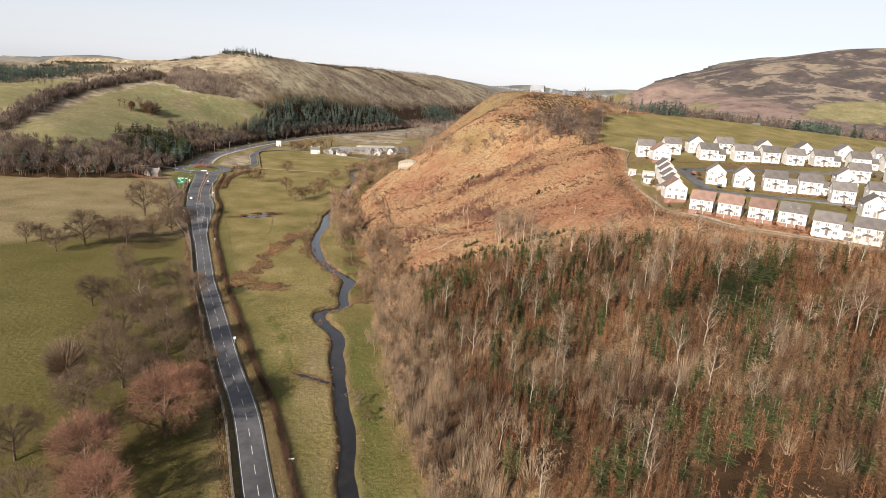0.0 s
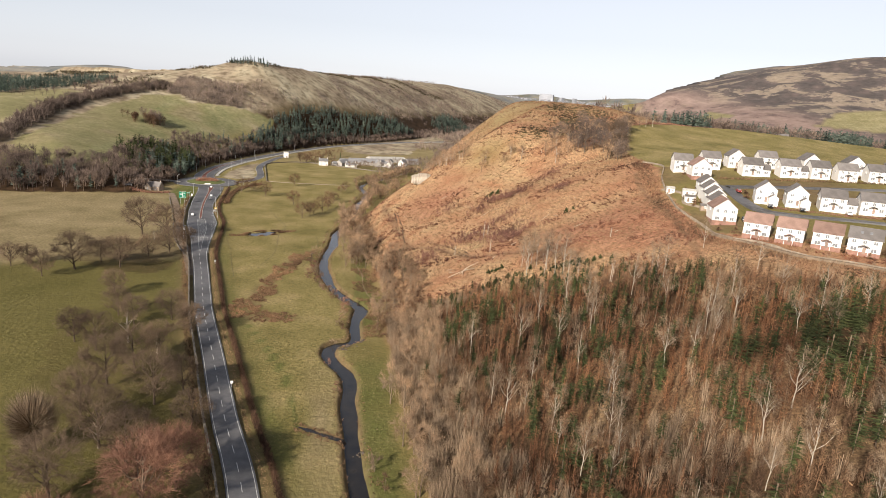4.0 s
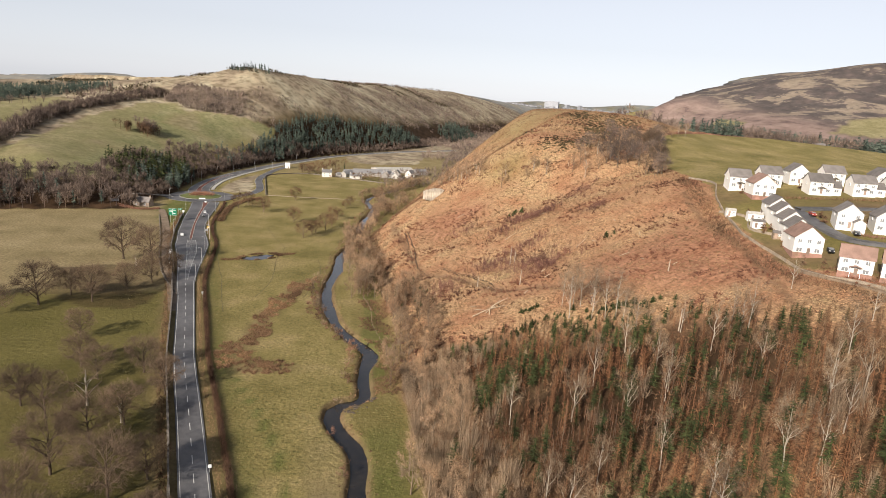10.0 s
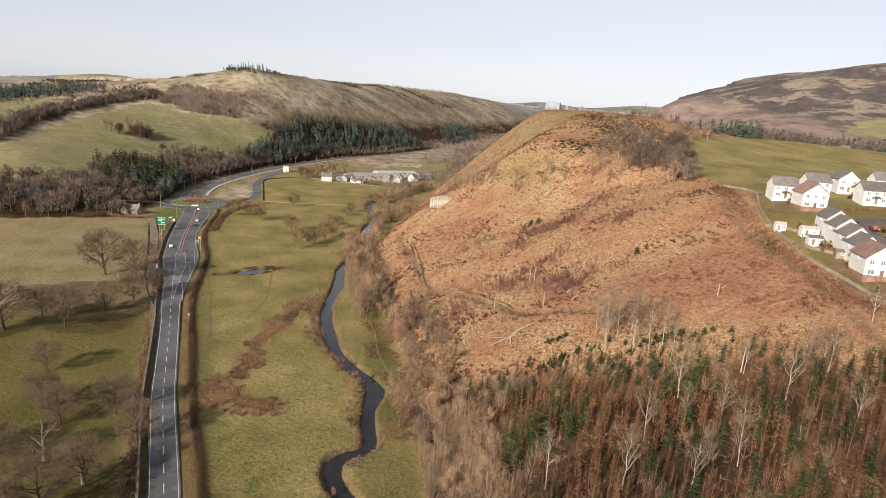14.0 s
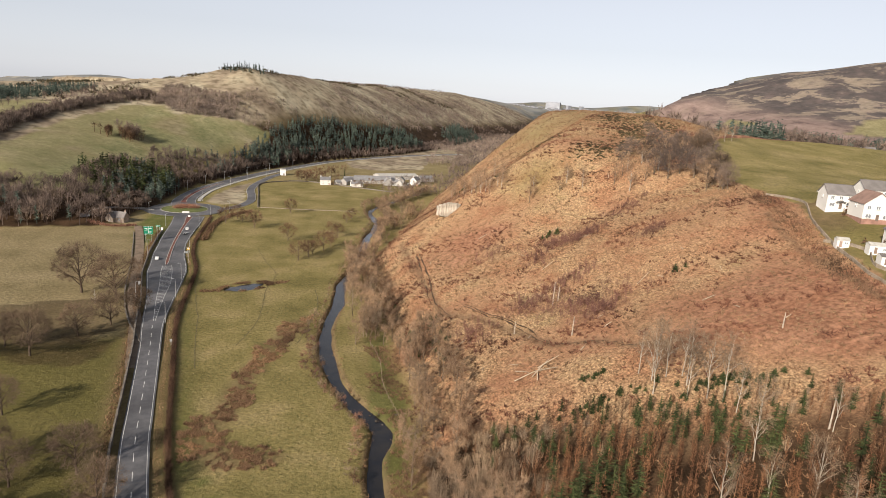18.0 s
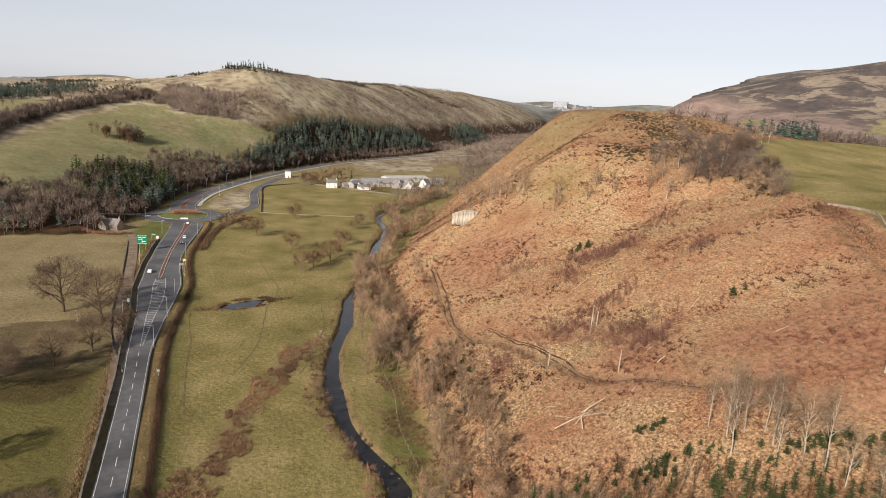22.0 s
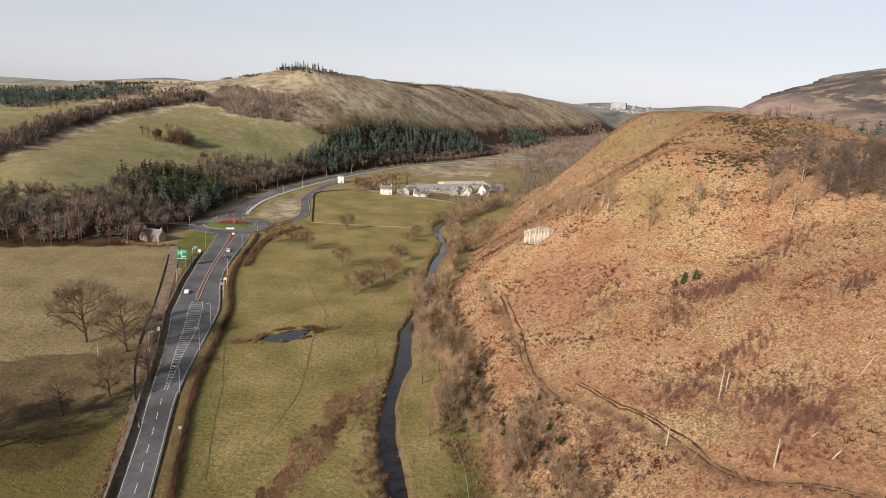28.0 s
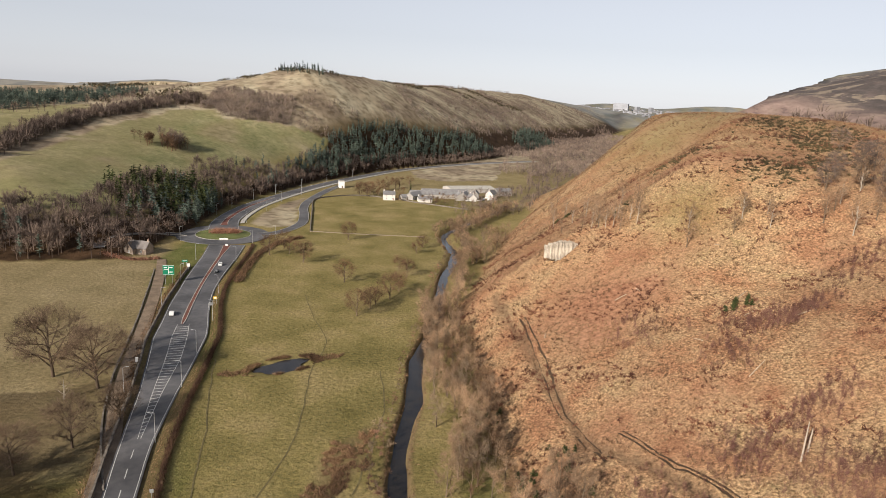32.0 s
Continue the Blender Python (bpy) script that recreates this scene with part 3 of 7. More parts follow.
def build_land():
    gx = graded([(-2600, -700, 70), (-700, -300, 22), (-300, -110, 5.5), (-110, -8, 2.8), (-8, 22, 0.8), (22, 170, 2.0), (170, 330, 5), (330, 700, 12), (700, 1000, 40), (1000, 1800, 20), (1800, 3600, 60)])
    gy = graded([(-120, 90, 9), (90, 460, 1.6), (460, 650, 3.2), (650, 1000, 6), (1000, 1450, 8), (1450, 2300, 20), (2300, 4900, 60)])
    x, y = np.meshgrid(gx, gy)
    z = height(x, y)
    nx, ny = len(gx), len(gy)
    i = (np.arange(ny - 1)[:, None] * nx + np.arange(nx - 1)[None]).ravel()
    tri = np.concatenate([np.stack([i, i + 1, i + nx + 1], 1), np.stack([i, i + nx + 1, i + nx], 1)])
    me = fast_mesh("ground", np.stack([x, y, z], -1).reshape(-1, 3), tri, LAND)
    me.polygons.foreach_set("use_smooth", np.ones(len(tri), bool))
    for name, v in cover_maps(x, y).items():
        me.attributes.new(name, "FLOAT", "POINT").data.foreach_set("value", np.asarray(v, np.float32).ravel())
    return tagged(new("ground", me), "pasture, bracken hillside and far moorland of a river valley", "ground", kind="structure")


build_land()

# ---- water -------------------------------------------------------------------
st = curve_points(STREAM[:-2], 1.5)
st_z = np.interp(st[:, 1], (0, 760, 900), (-1.05, -1.05, -1.0))
tagged(new("stream", ribbon("stream", st, -4.0, 4.0, st_z, WATER)), "dark shallow stream winding between grassy banks", "stream", kind="structure")
ang = np.linspace(0, 2 * math.pi, 40, endpoint=False)
rr = 1 + 0.18 * np.sin(3 * ang) + 0.1 * np.sin(5 * ang + 1)
pv = [(-40 + 7.6 * r * math.cos(a) - 2.7 * r * math.sin(a), 422 + 3.6 * r * math.sin(a) + 5.7 * r * math.cos(a), -0.34) for a, r in zip(ang, rr)]
tagged(new("pond", mesh("pond", pv, [tuple(range(40))], WATER)), "small muddy pond lying in the meadow", "pond", kind="structure")

# ---- roads -------------------------------------------------------------------
ROAD_Z = 0.34
main = curve_points(MAIN_ROAD, 3.0)
half = np.interp(main[:, 1], (0, 350, 372, 400, 424, 444, 470, 500, 540, 585), (3.05, 3.05, 3.5, 5.0, 7.0, 8.6, 7.6, 7.0, 8.0, 9.5))


def road_strip(name, pts, w, z, label, base=1.2):
    a = ribbon(name, pts, -np.asarray(w) - 0.5, np.asarray(w) + 0.5, z, ASPHALT, base)
    return tagged(new(name, a), label, "road", kind="structure")


road_strip("road", main, half, ROAD_Z, "grey asphalt main road with white lines")
for s in (-1, 1):
    tagged(new("edge_line", ribbon("edge_line", main, s * half - 0.065, s * half + 0.065, ROAD_Z + 0.012, LINE)), "white painted edge line along the main road", "road marking", "road markings", "structure")


def dash_run(pts, off, y0, y1, length, gap, width, z, name="centre_dash"):
    """Painted dashes along a line."""
    d = np.r_[0, np.cumsum(np.hypot(*np.diff(pts[:, :2], axis=0).T))]
    o = offset(pts, off)
    s, out = d[0], []
    while s + length < d[-1]:
        a = [np.array([np.interp(q, d, o[:, 0]), np.interp(q, d, o[:, 1])]) for q in (s, s + length)]
        if y0 < a[0][1] < y1:
            t = (a[1] - a[0]) / length
            n = np.array([t[1], -t[0]]) * width / 2
            me = mesh(name, [(*(a[0] - n), z), (*(a[0] + n), z), (*(a[1] + n), z), (*(a[1] - n), z)], [(0, 1, 2, 3)], LINE)
            out.append(new(name, me))
        s += length + gap
    return out


markings = empty("centre_line", "broken white centre line of the main road", "road marking", "road markings", "structure")
for ob in dash_run(main, 0.0, 95, 372, 4.0, 4.4, 0.17, ROAD_Z + 0.014):
    ob.parent = markings

# the hatched taper and the red island that splits the road before the roundabout
hatch = empty("hatching", "white painted chevron hatching before the traffic island", "road marking", "road markings", "structure")
HATCH = curve_points([(-66.8, 374), (-71.5, 400), (-75.2, 424), (-79.5, 444), (-82, 456)], 1.0)
hw = np.interp(HATCH[:, 1], (374, 400, 424, 444, 456), (0.35, 1.3, 2.3, 2.6, 2.0))
for s in (-1, 1):
    part("border_line", ribbon("border_line", HATCH, s * hw - 0.08, s * hw + 0.08, ROAD_Z + 0.013, LINE), LINE, hatch)
for k in range(4, len(HATCH) - 4, 2):
    c = HATCH[k]
    t = HATCH[k + 1] - HATCH[k - 1]
    t /= np.linalg.norm(t)
    n = np.array([t[1], -t[0]])
    a, b = c - n * hw[k], c + n * hw[k]
    part("stripe", mesh("stripe", [(*(a - t * 0.14), ROAD_Z + 0.016), (*(b + t * 0.34), ROAD_Z + 0.016), (*(b + t * 0.62), ROAD_Z + 0.016), (*(a + t * 0.14), ROAD_Z + 0.016)], [(0, 1, 2, 3)], LINE), LINE, hatch)
ISLE = curve_points([(-82.5, 456), (-86.5, 480), (-90.5, 508), (-93.5, 535), (-96, 560), (-98.5, 583)], 2.0)
iw = np.interp(ISLE[:, 1], (456, 462, 500, 560, 578, 583), (0.3, 0.75, 0.65, 0.8, 1.7, 2.0))
isle = empty("traffic_island", "long red-surfaced traffic island with pale kerbs", "traffic island", "", "structure")
part("red_top", ribbon("red_top", ISLE, -iw, iw, ROAD_Z + 0.16, RED_SURFACE, 0.1), RED_SURFACE, isle)
for s in (-1, 1):
    part("kerb", ribbon("kerb", ISLE, s * iw - 0.13, s * iw + 0.13, ROAD_Z + 0.19, KERB, 0.2), KERB, isle)

# the roundabout
RBT = (-108, 612)


def disc(name, c, r0, r1, z, mat, thick=0.6, n=64, squash=1.0):
    v, f = [], []
    for r, q in ((r0, z), (r1, z), (r1, z - thick)):
        v += [(c[0] + r * math.cos(a), c[1] + squash * r * math.sin(a), q) for a in np.linspace(0, 2 * math.pi, n, endpoint=False)]
    for k in range(n):
        j = (k + 1) % n
        f += [(k, n + k, n + j, j), (n + k, 2 * n + k, 2 * n + j, n + j)]
    return mesh(name, v, f, mat)


rb = tagged(new("roundabout", disc("roundabout", RBT, 14, 27, ROAD_Z + 0.004, ASPHALT, 1.2)), "grey asphalt roundabout carriageway", "roundabout", kind="structure")
isl = empty("roundabout_island", "grassy roundabout island with a pale kerb", "roundabout", "", "structure")
GRASS_TOP = plain("mown_grass", (0.12, 0.135, 0.045), 0.95, 0.3, 0.15, 4)
part("kerb", disc("kerb", RBT, 15.8, 16.1, ROAD_Z + 0.16, KERB, 0.5), KERB, isl)
part("apron", disc("apron", RBT, 13.6, 15.8, ROAD_Z + 0.13, GRASS_TOP, 0.5), GRASS_TOP, isl)
gv = [(RBT[0], RBT[1], ROAD_Z + 1.1)]
gf = []
for r, q in ((6, 0.95), (10, 0.6), (13.6, 0.16)):
    gv += [(RBT[0] + r * math.cos(a), RBT[1] + r * math.sin(a), ROAD_Z + q) for a in np.linspace(0, 2 * math.pi, 40, endpoint=False)]
gf += [(0, 1 + k, 1 + (k + 1) % 40) for k in range(40)]
for r in range(2):
    gf += [(1 + 40 * r + k, 41 + 40 * r + k, 41 + 40 * r + (k + 1) % 40, 1 + 40 * r + (k + 1) % 40) for k in range(40)]
part("grass_mound", mesh("grass_mound", gv, gf, GRASS_TOP, True), GRASS_TOP, isl)

NORTH = [(-112, 628), (-117, 655), (-116, 700), (-109, 740), (-96, 790), (-78, 845), (-58, 895), (-36, 940), (-8, 990), (40, 1050), (110, 1120), (200, 1190)]


def land_z(pts, lift):
    """Heights along points, eased so that the way runs smoothly."""
    z = height(pts[:, 0], pts[:, 1])
    k = np.ones(9) / 9
    return np.convolve(np.r_[[z[0]] * 4, z, [z[-1]] * 4], k, "valid") + lift


nr = curve_points(NORTH, 6.0)
nz = np.maximum(land_z(nr, 0.45), ROAD_Z)
nz[:6] = np.linspace(ROAD_Z - 0.01, nz[6], 6)
nw = np.interp(nr[:, 1], (628, 660, 760, 860, 1200), (9.5, 8.2, 6.0, 5.0, 4.4))
tagged(new("north_road", ribbon("north_road", nr, -nw, nw, nz, ASPHALT, 2.5)), "asphalt main road curving away past a dark wood", "road", kind="structure")
for s in (-1, 1):
    tagged(new("edge_line", ribbon("edge_line", nr, s * (nw - 0.5) - 0.1, s * (nw - 0.5) + 0.1, nz + 0.014, LINE)), "white painted edge line along the curving road", "road marking", "road markings", "structure")
fw = nr[:, 1] > 640
tagged(new("footway", ribbon("footway", nr[fw], nw[fw] + 0.9, nw[fw] + 3.6, nz[fw] + 0.05, KERB, 1.2)), "pale footway beside the curving main road", "footway", kind="structure")
ri = empty("traffic_island", "long red-surfaced traffic island beyond the roundabout", "traffic island", "", "structure")
m = (nr[:, 1] > 634) & (nr[:, 1] < 760)
rw = np.interp(nr[m][:, 1], (634, 650, 700, 760), (2.6, 1.6, 1.3, 0.3))
part("red_top", ribbon("red_top", nr[m], -rw, rw, nz[m] + 0.14, RED_SURFACE, 0.1), RED_SURFACE, ri)
for s in (-1, 1):
    part("kerb", ribbon("kerb", nr[m], s * rw - 0.13, s * rw + 0.13, nz[m] + 0.17, KERB, 0.2), KERB, ri)

for name, line, w, label in (
    ("west_road", [(-128, 606), (-142, 598), (-152, 582), (-158, 566), (-154, 552)], 2.4, "narrow asphalt lane leaving the roundabout past a lodge"),
    ("side_road", [(-88, 616), (-78, 624), (-71, 640), (-68, 660), (-71, 690), (-75, 715), (-76, 745), (-72, 785), (-66, 822), (-58, 850)], 3.2, "grey asphalt side road round a brown verge"),
):
    p = curve_points(line, 3.0)
    z = np.maximum(land_z(p, 0.3), ROAD_Z - 0.02)
    tagged(new(name, ribbon(name, p, -w, w, z, ASPHALT, 1.5)), label, "road", kind="structure")
    for s in (-1, 1):
        tagged(new("kerb", ribbon("kerb", p, s * (w + 0.1) - 0.14, s * (w + 0.1) + 0.14, z + 0.1, KERB, 0.4)), "pale concrete kerb along a lane", "kerb", "lane kerbs", "structure")

# the track between the field and the main road
tr = curve_points([(-62, 330), (-73, 372), (-79, 390), (-86, 415), (-95, 452), (-106, 495), (-116, 530), (-122, 548)], 4)
tagged(new("track", ribbon("track", tr, -2.2, 2.2, 0.30, GRAVEL, 0.8)), "worn gravel farm track beside a wall", "track", kind="structure")

# ---- trees -------------------------------------------------------------------
BARK = plain("grey_brown_bark", (0.17, 0.125, 0.085), 0.95, 0.35, 0.8, 9, rand=0.2)
PALE_BARK = plain("pale_bark", (0.37, 0.32, 0.255), 0.9, 0.25, 0.8, 9, rand=0.15)
TWIG = foliage("bare_twigs", (0.056, 0.034, 0.020), (0.245, 0.152, 0.090))
DARK_TWIG = foliage("dark_oak_twigs", (0.075, 0.053, 0.036), (0.21, 0.152, 0.104))
DARK_BARK = plain("dark_oak_bark", (0.10, 0.072, 0.050), 0.95, 0.35, 0.8, 9, rand=0.2)
PALE_TWIG = foliage("pale_grey_twigs", (0.120, 0.086, 0.056), (0.36, 0.270, 0.185))
RED_TWIG = foliage("reddish_twigs", (0.15, 0.078, 0.055), (0.34, 0.190, 0.130))
PURPLE_TWIG = foliage("purple_birch_twigs", (0.12, 0.058, 0.045), (0.25, 0.135, 0.105))
HEATH = foliage("dark_heath", (0.045, 0.040, 0.022), (0.13, 0.105, 0.058))
LARCH_TWIG = foliage("larch_twigs", (0.060, 0.028, 0.014), (0.295, 0.150, 0.078))
NEEDLE = foliage("spruce_needles", (0.024, 0.036, 0.014), (0.088, 0.100, 0.038))
# needles again, paler and bluer: distance haze is put into the colour
HAZED_NEEDLE = foliage("hazed_spruce_needles", (0.040, 0.060, 0.050), (0.120, 0.150, 0.122))
BRUSH = foliage("dead_bracken", (0.15, 0.084, 0.049), (0.40, 0.264, 0.156))
DARK_BRUSH = foliage("dead_heather", (0.085, 0.038, 0.026), (0.20, 0.095, 0.06))
TUSSOCK = foliage("grass_tussock", (0.11, 0.105, 0.042), (0.28, 0.24, 0.118))
RUSH = foliage("brown_rushes", (0.072, 0.043, 0.025), (0.33, 0.21, 0.12))
TAN_TWIG = foliage("tan_alder_twigs", (0.165, 0.108, 0.066), (0.47, 0.325, 0.21))
HEDGE_TWIG = foliage("brown_hedge_twigs", (0.050, 0.029, 0.020), (0.165, 0.098, 0.064))
# twig colour lifted paler and greyer to carry the haze over far woods
HAZED_TWIG = foliage("hazed_bare_twigs", (0.125, 0.098, 0.083), (0.315, 0.25, 0.205))
BELT_TWIG = foliage("roadside_bare_twigs", (0.085, 0.064, 0.054), (0.235, 0.182, 0.150))
rng = np.random.default_rng(7)


def rods(seg, sides=3):
    """Three-sided tapered rods: rows of p0, p1, r0, r1."""
    p0, p1, r0, r1 = seg[:, :3], seg[:, 3:6], seg[:, 6], seg[:, 7]
    d = p1 - p0
    d = d / (np.linalg.norm(d, axis=1)[:, None] + 1e-9)
    up = np.where(np.abs(d[:, 2:3]) > 0.9, [[1.0, 0, 0]], [[0, 0, 1.0]])
    a = np.cross(d, up)
    a /= np.linalg.norm(a, axis=1)[:, None] + 1e-9
    b = np.cross(d, a)
    v = []
    for p, r in ((p0, r0), (p1, r1)):
        for k in range(sides):
            g = 2 * math.pi * k / sides
            v.append(p + (a * math.cos(g) + b * math.sin(g)) * r[:, None])
    v = np.stack(v, 1)
    t = []
    for k in range(sides):
        j = (k + 1) % sides
        t += [(k, j, sides + j), (k, sides + j, sides + k)]
    t = np.array(t)[None] + (np.arange(len(seg)) * 2 * sides)[:, None, None]
    return v.reshape(-1, 3), t.reshape(-1, 3)


def blades(base, way, length, width):
    """Thin three-cornered blades, one for each twig."""
    n = len(base)
    side = np.cross(way, rng.normal(size=(n, 3)))
    side /= np.linalg.norm(side, axis=1)[:, None] + 1e-9
    w, q = np.reshape(width, (-1, 1)) * np.ones((n, 1)), np.reshape(length, (-1, 1)) * np.ones((n, 1))
    v = np.stack([base - side * w / 2, base + side * w / 2, base + way * q], 1).reshape(-1, 3)
    return v, np.arange(3 * n).reshape(-1, 3)


def unit(v):
    return v / (np.linalg.norm(v, axis=-1, keepdims=True) + 1e-9)


def grown(h, wide, limbs, droop, seed, twigs, twig_len, twig_w, bare=0.28, lean=0.0, stout=1.0):
    """A bare broadleaf: a stem, limbs that reach into a rounded crown, branches off them, and twigs about their ends."""
    g = np.random.default_rng(seed)
    segs, ends, ways = [], [], []
    mid, rz = h * (0.5 + bare / 2), h * (0.5 - bare / 2)
    rad = np.array([wide * h, wide * h, rz])
    hub = np.array([0, 0, mid])
    stem = [np.array([lean * h * f + 0.012 * h * g.normal() * f, 0.012 * h * g.normal() * f, f * h * 0.86]) for f in (0, 0.18, 0.36, 0.55, 0.75, 1.0)]
    r = 0.021 * h * stout * np.array([1.25, 0.95, 0.8, 0.58, 0.34, 0.12])
    for i in range(5):
        segs.append([*stem[i], *stem[i + 1], r[i], r[i + 1]])
    ends.append(stem[-1])
    ways.append(np.array([0, 0, 1.0]))
    for k in range(limbs):
        f = bare * 0.75 + (0.82 - bare * 0.75) * (k + g.random()) / limbs
        a = 2.4 * k + g.normal() * 0.4
        i = min(int(f * 5), 4)
        p0 = stem[i] + (stem[i + 1] - stem[i]) * (f * 5 - i) if f < 0.99 else stem[-1]
        el = -0.35 + 1.35 * (k + 0.5) / limbs + 0.2 * g.normal()
        d = np.array([math.cos(a) * math.cos(el), math.sin(a) * math.cos(el), math.sin(el)])
        tip = hub + d * rad * (0.72 + 0.26 * g.random())
        bow = np.array([0, 0, droop * 0.12 * h * (g.random() - 0.2)])
        r0 = 0.0105 * h * stout * (1.15 - 0.6 * f)
        pts = [p0 + (tip - p0) * q + bow * math.sin(math.pi * q) + g.normal(size=3) * 0.014 * h * (0 < q < 1) for q in (0, 0.3, 0.6, 1.0)]
        rr = r0 * np.array([1, 0.75, 0.5, 0.2])
        for i in range(3):
            segs.append([*pts[i], *pts[i + 1], rr[i], rr[i + 1]])
        ends.append(tip)
        ways.append(unit(tip - hub))
        for j in range(8):
            q = 0.3 + 0.65 * g.random()
            i = min(int(q * 3.2), 2)
            b0 = pts[i] + (pts[i + 1] - pts[i]) * g.random()
            d = unit(unit(b0 - hub) * 0.8 + g.normal(size=3) * 0.75 + np.array([0, 0, 0.25]))
            b1 = b0 + d * rad.mean() * (0.3 + 0.3 * g.random())
            rel = (b1 - hub) / rad
            if np.linalg.norm(rel) > 1.0:
                b1 = hub + rel / np.linalg.norm(rel) * rad
            m = (b0 + b1) / 2 + g.normal(size=3) * 0.02 * h
            segs.append([*b0, *m, r0 * 0.42, r0 * 0.3])
            segs.append([*m, *b1, r0 * 0.3, r0 * 0.12])
            ends += [b1, m]
            ways += [d, d]
    segs, tp, td = np.array(segs), np.array(ends), np.array(ways)
    i = g.integers(0, len(tp), twigs)
    outward = unit((tp[i] - hub) / rad)
    way = unit(td[i] * 0.5 + outward * 0.5 + g.normal(size=(twigs, 3)) * 0.6 + np.array([0, 0, 0.25]))
    start = tp[i] - td[i] * (g.random((twigs, 1)) * h * 0.08) + g.normal(size=(twigs, 3)) * 0.012 * h
    big = segs[:, 6] > 0.0062 * h * stout
    thin = segs[~big]
    j = g.integers(0, len(thin), twigs)
    on = thin[j, :3] + (thin[j, 3:6] - thin[j, :3]) * g.random((twigs, 1))
    start = np.where(g.random((twigs, 1)) < 0.6, on, start)
    tv, tt = rods(segs[big], 5)
    fv, ft = rods(segs[~big], 3)
    bv, bt = blades(start, way, twig_len * (0.45 + 0.9 * g.random(twigs)), twig_w)
    return (tv, tt), (np.concatenate([fv, bv]), np.concatenate([ft, bt + len(fv)]))


def domed(tree, h, wide, bare, seed, n, length, w):
    """Adds a fringe of fine twigs round the crown of a grown tree, lying outwards along its dome."""
    stem, (cv, ct) = tree
    g = np.random.default_rng(seed)
    d = unit(g.normal(size=(n, 3)) * (1, 1, 0.9) + np.array([0, 0, 0.25]))
    lump = 0.95 + 0.15 * np.sin(4.1 * d[:, 0] + seed) * np.cos(3.7 * d[:, 1] - seed) + 0.11 * np.sin(7 * d[:, 2] + 5 * d[:, 0] + seed)
    hub, rad = np.array([0, 0, h * (0.5 + bare / 2)]), np.array([wide * h, wide * h, h * (0.5 - bare / 2)])
    root = hub + d * rad * (lump * (0.62 + 0.36 * g.random(n) ** 0.7))[:, None]
    bv, bt = blades(root, unit(d + 0.45 * g.normal(size=(n, 3)) + np.array([0, 0, 0.2])), length * (0.5 + 0.8 * g.random(n)), w)
    return stem, (np.concatenate([cv, bv]), np.concatenate([ct, bt + len(cv)]))


def larch(h, seed, n=56, wide=0.17, w=0.07):
    """A slender young stem with short rising twigs."""
    g = np.random.default_rng(seed)
    z = h * (0.22 + 0.78 * g.random(n) ** 0.85)
    a = g.random(n) * 6.28
    reach = h * wide * (1.1 - z / h) + 0.25
    base = np.stack([0 * z, 0 * z, z], 1)
    way = unit(np.stack([np.cos(a), np.sin(a), 0.6 + 1.2 * g.random(n)], 1))
    return (np.array([[0, 0, 0, g.normal() * 0.04, g.normal() * 0.04, h, 0.011 * h, 0.002 * h]])), blades(base + way * 0.05, way, reach * (0.7 + 0.6 * g.random(n)), w)


def young(seed, n, wide, w, low=0.1, rise=0.5, full=1.0):
    """A young stem one metre high: a narrow crown of fine rising twigs, broadest low down."""
    g = np.random.default_rng(seed)
    z = low + (0.97 - low) * g.random(n)
    a = g.random(n) * 6.28
    reach = wide * (1.04 - z) ** (0.8 / full) * (0.6 + 0.55 * g.random(n)) + 0.018
    way = unit(np.stack([np.cos(a), np.sin(a), rise * (0.5 + g.random(n))], 1))
    inner = g.random(n) * 0.35
    base = np.stack([0 * z, 0 * z, z], 1) + way * (reach * inner)[:, None]
    bend = g.normal(size=2) * 0.03
    return (np.array([[0, 0, 0, bend[0], bend[1], 1.0, 0.011, 0.002]])), blades(base, way, reach * (1 - inner), w)


def puff(seed, n, w, wide=0.30, low=0.26, sweep=0.10):
    """A bare rounded tree one metre high: a stem and a head of crossing twigs."""
    g = np.random.default_rng(seed)
    d = unit(g.normal(size=(n, 3)))
    mid, rad = np.array([0, 0, (1 + low) / 2]), np.array([wide, wide, (1 - low) / 2])
    tip = mid + d * rad * (0.8 + 0.25 * g.random((n, 1)))
    root = mid + d * rad * (0.15 + 0.45 * g.random((n, 1))) - np.array([0, 0, sweep])
    root[:, 2] = np.maximum(root[:, 2], 0.03)
    way = tip - root
    q = np.linalg.norm(way, axis=1)
    return (np.array([[0, 0, 0, g.normal() * 0.03, g.normal() * 0.03, 0.8, 0.022, 0.008]])), blades(root, way / q[:, None], q, w)


def spruce(h, seed, n=150, wide=0.22, w=0.34):
    """A cone of drooping needle boughs in whorls."""
    g = np.random.default_rng(seed)
    z = h * (0.06 + 0.94 * g.random(n) ** 1.3)
    a = g.random(n) * 6.28
    reach = h * wide * (1.02 - z / h) ** 0.85 + 0.12
    base = np.stack([0 * z, 0 * z, z + 0.2], 1)
    way = unit(np.stack([np.cos(a), np.sin(a), -0.25 + 0.35 * g.random(n)], 1))
    return (np.array([[0, 0, 0, 0, 0, h, 0.013 * h, 0.02]])), blades(base, way, reach * (0.75 + 0.5 * g.random(n)), w * (1.1 - 0.6 * z / h))


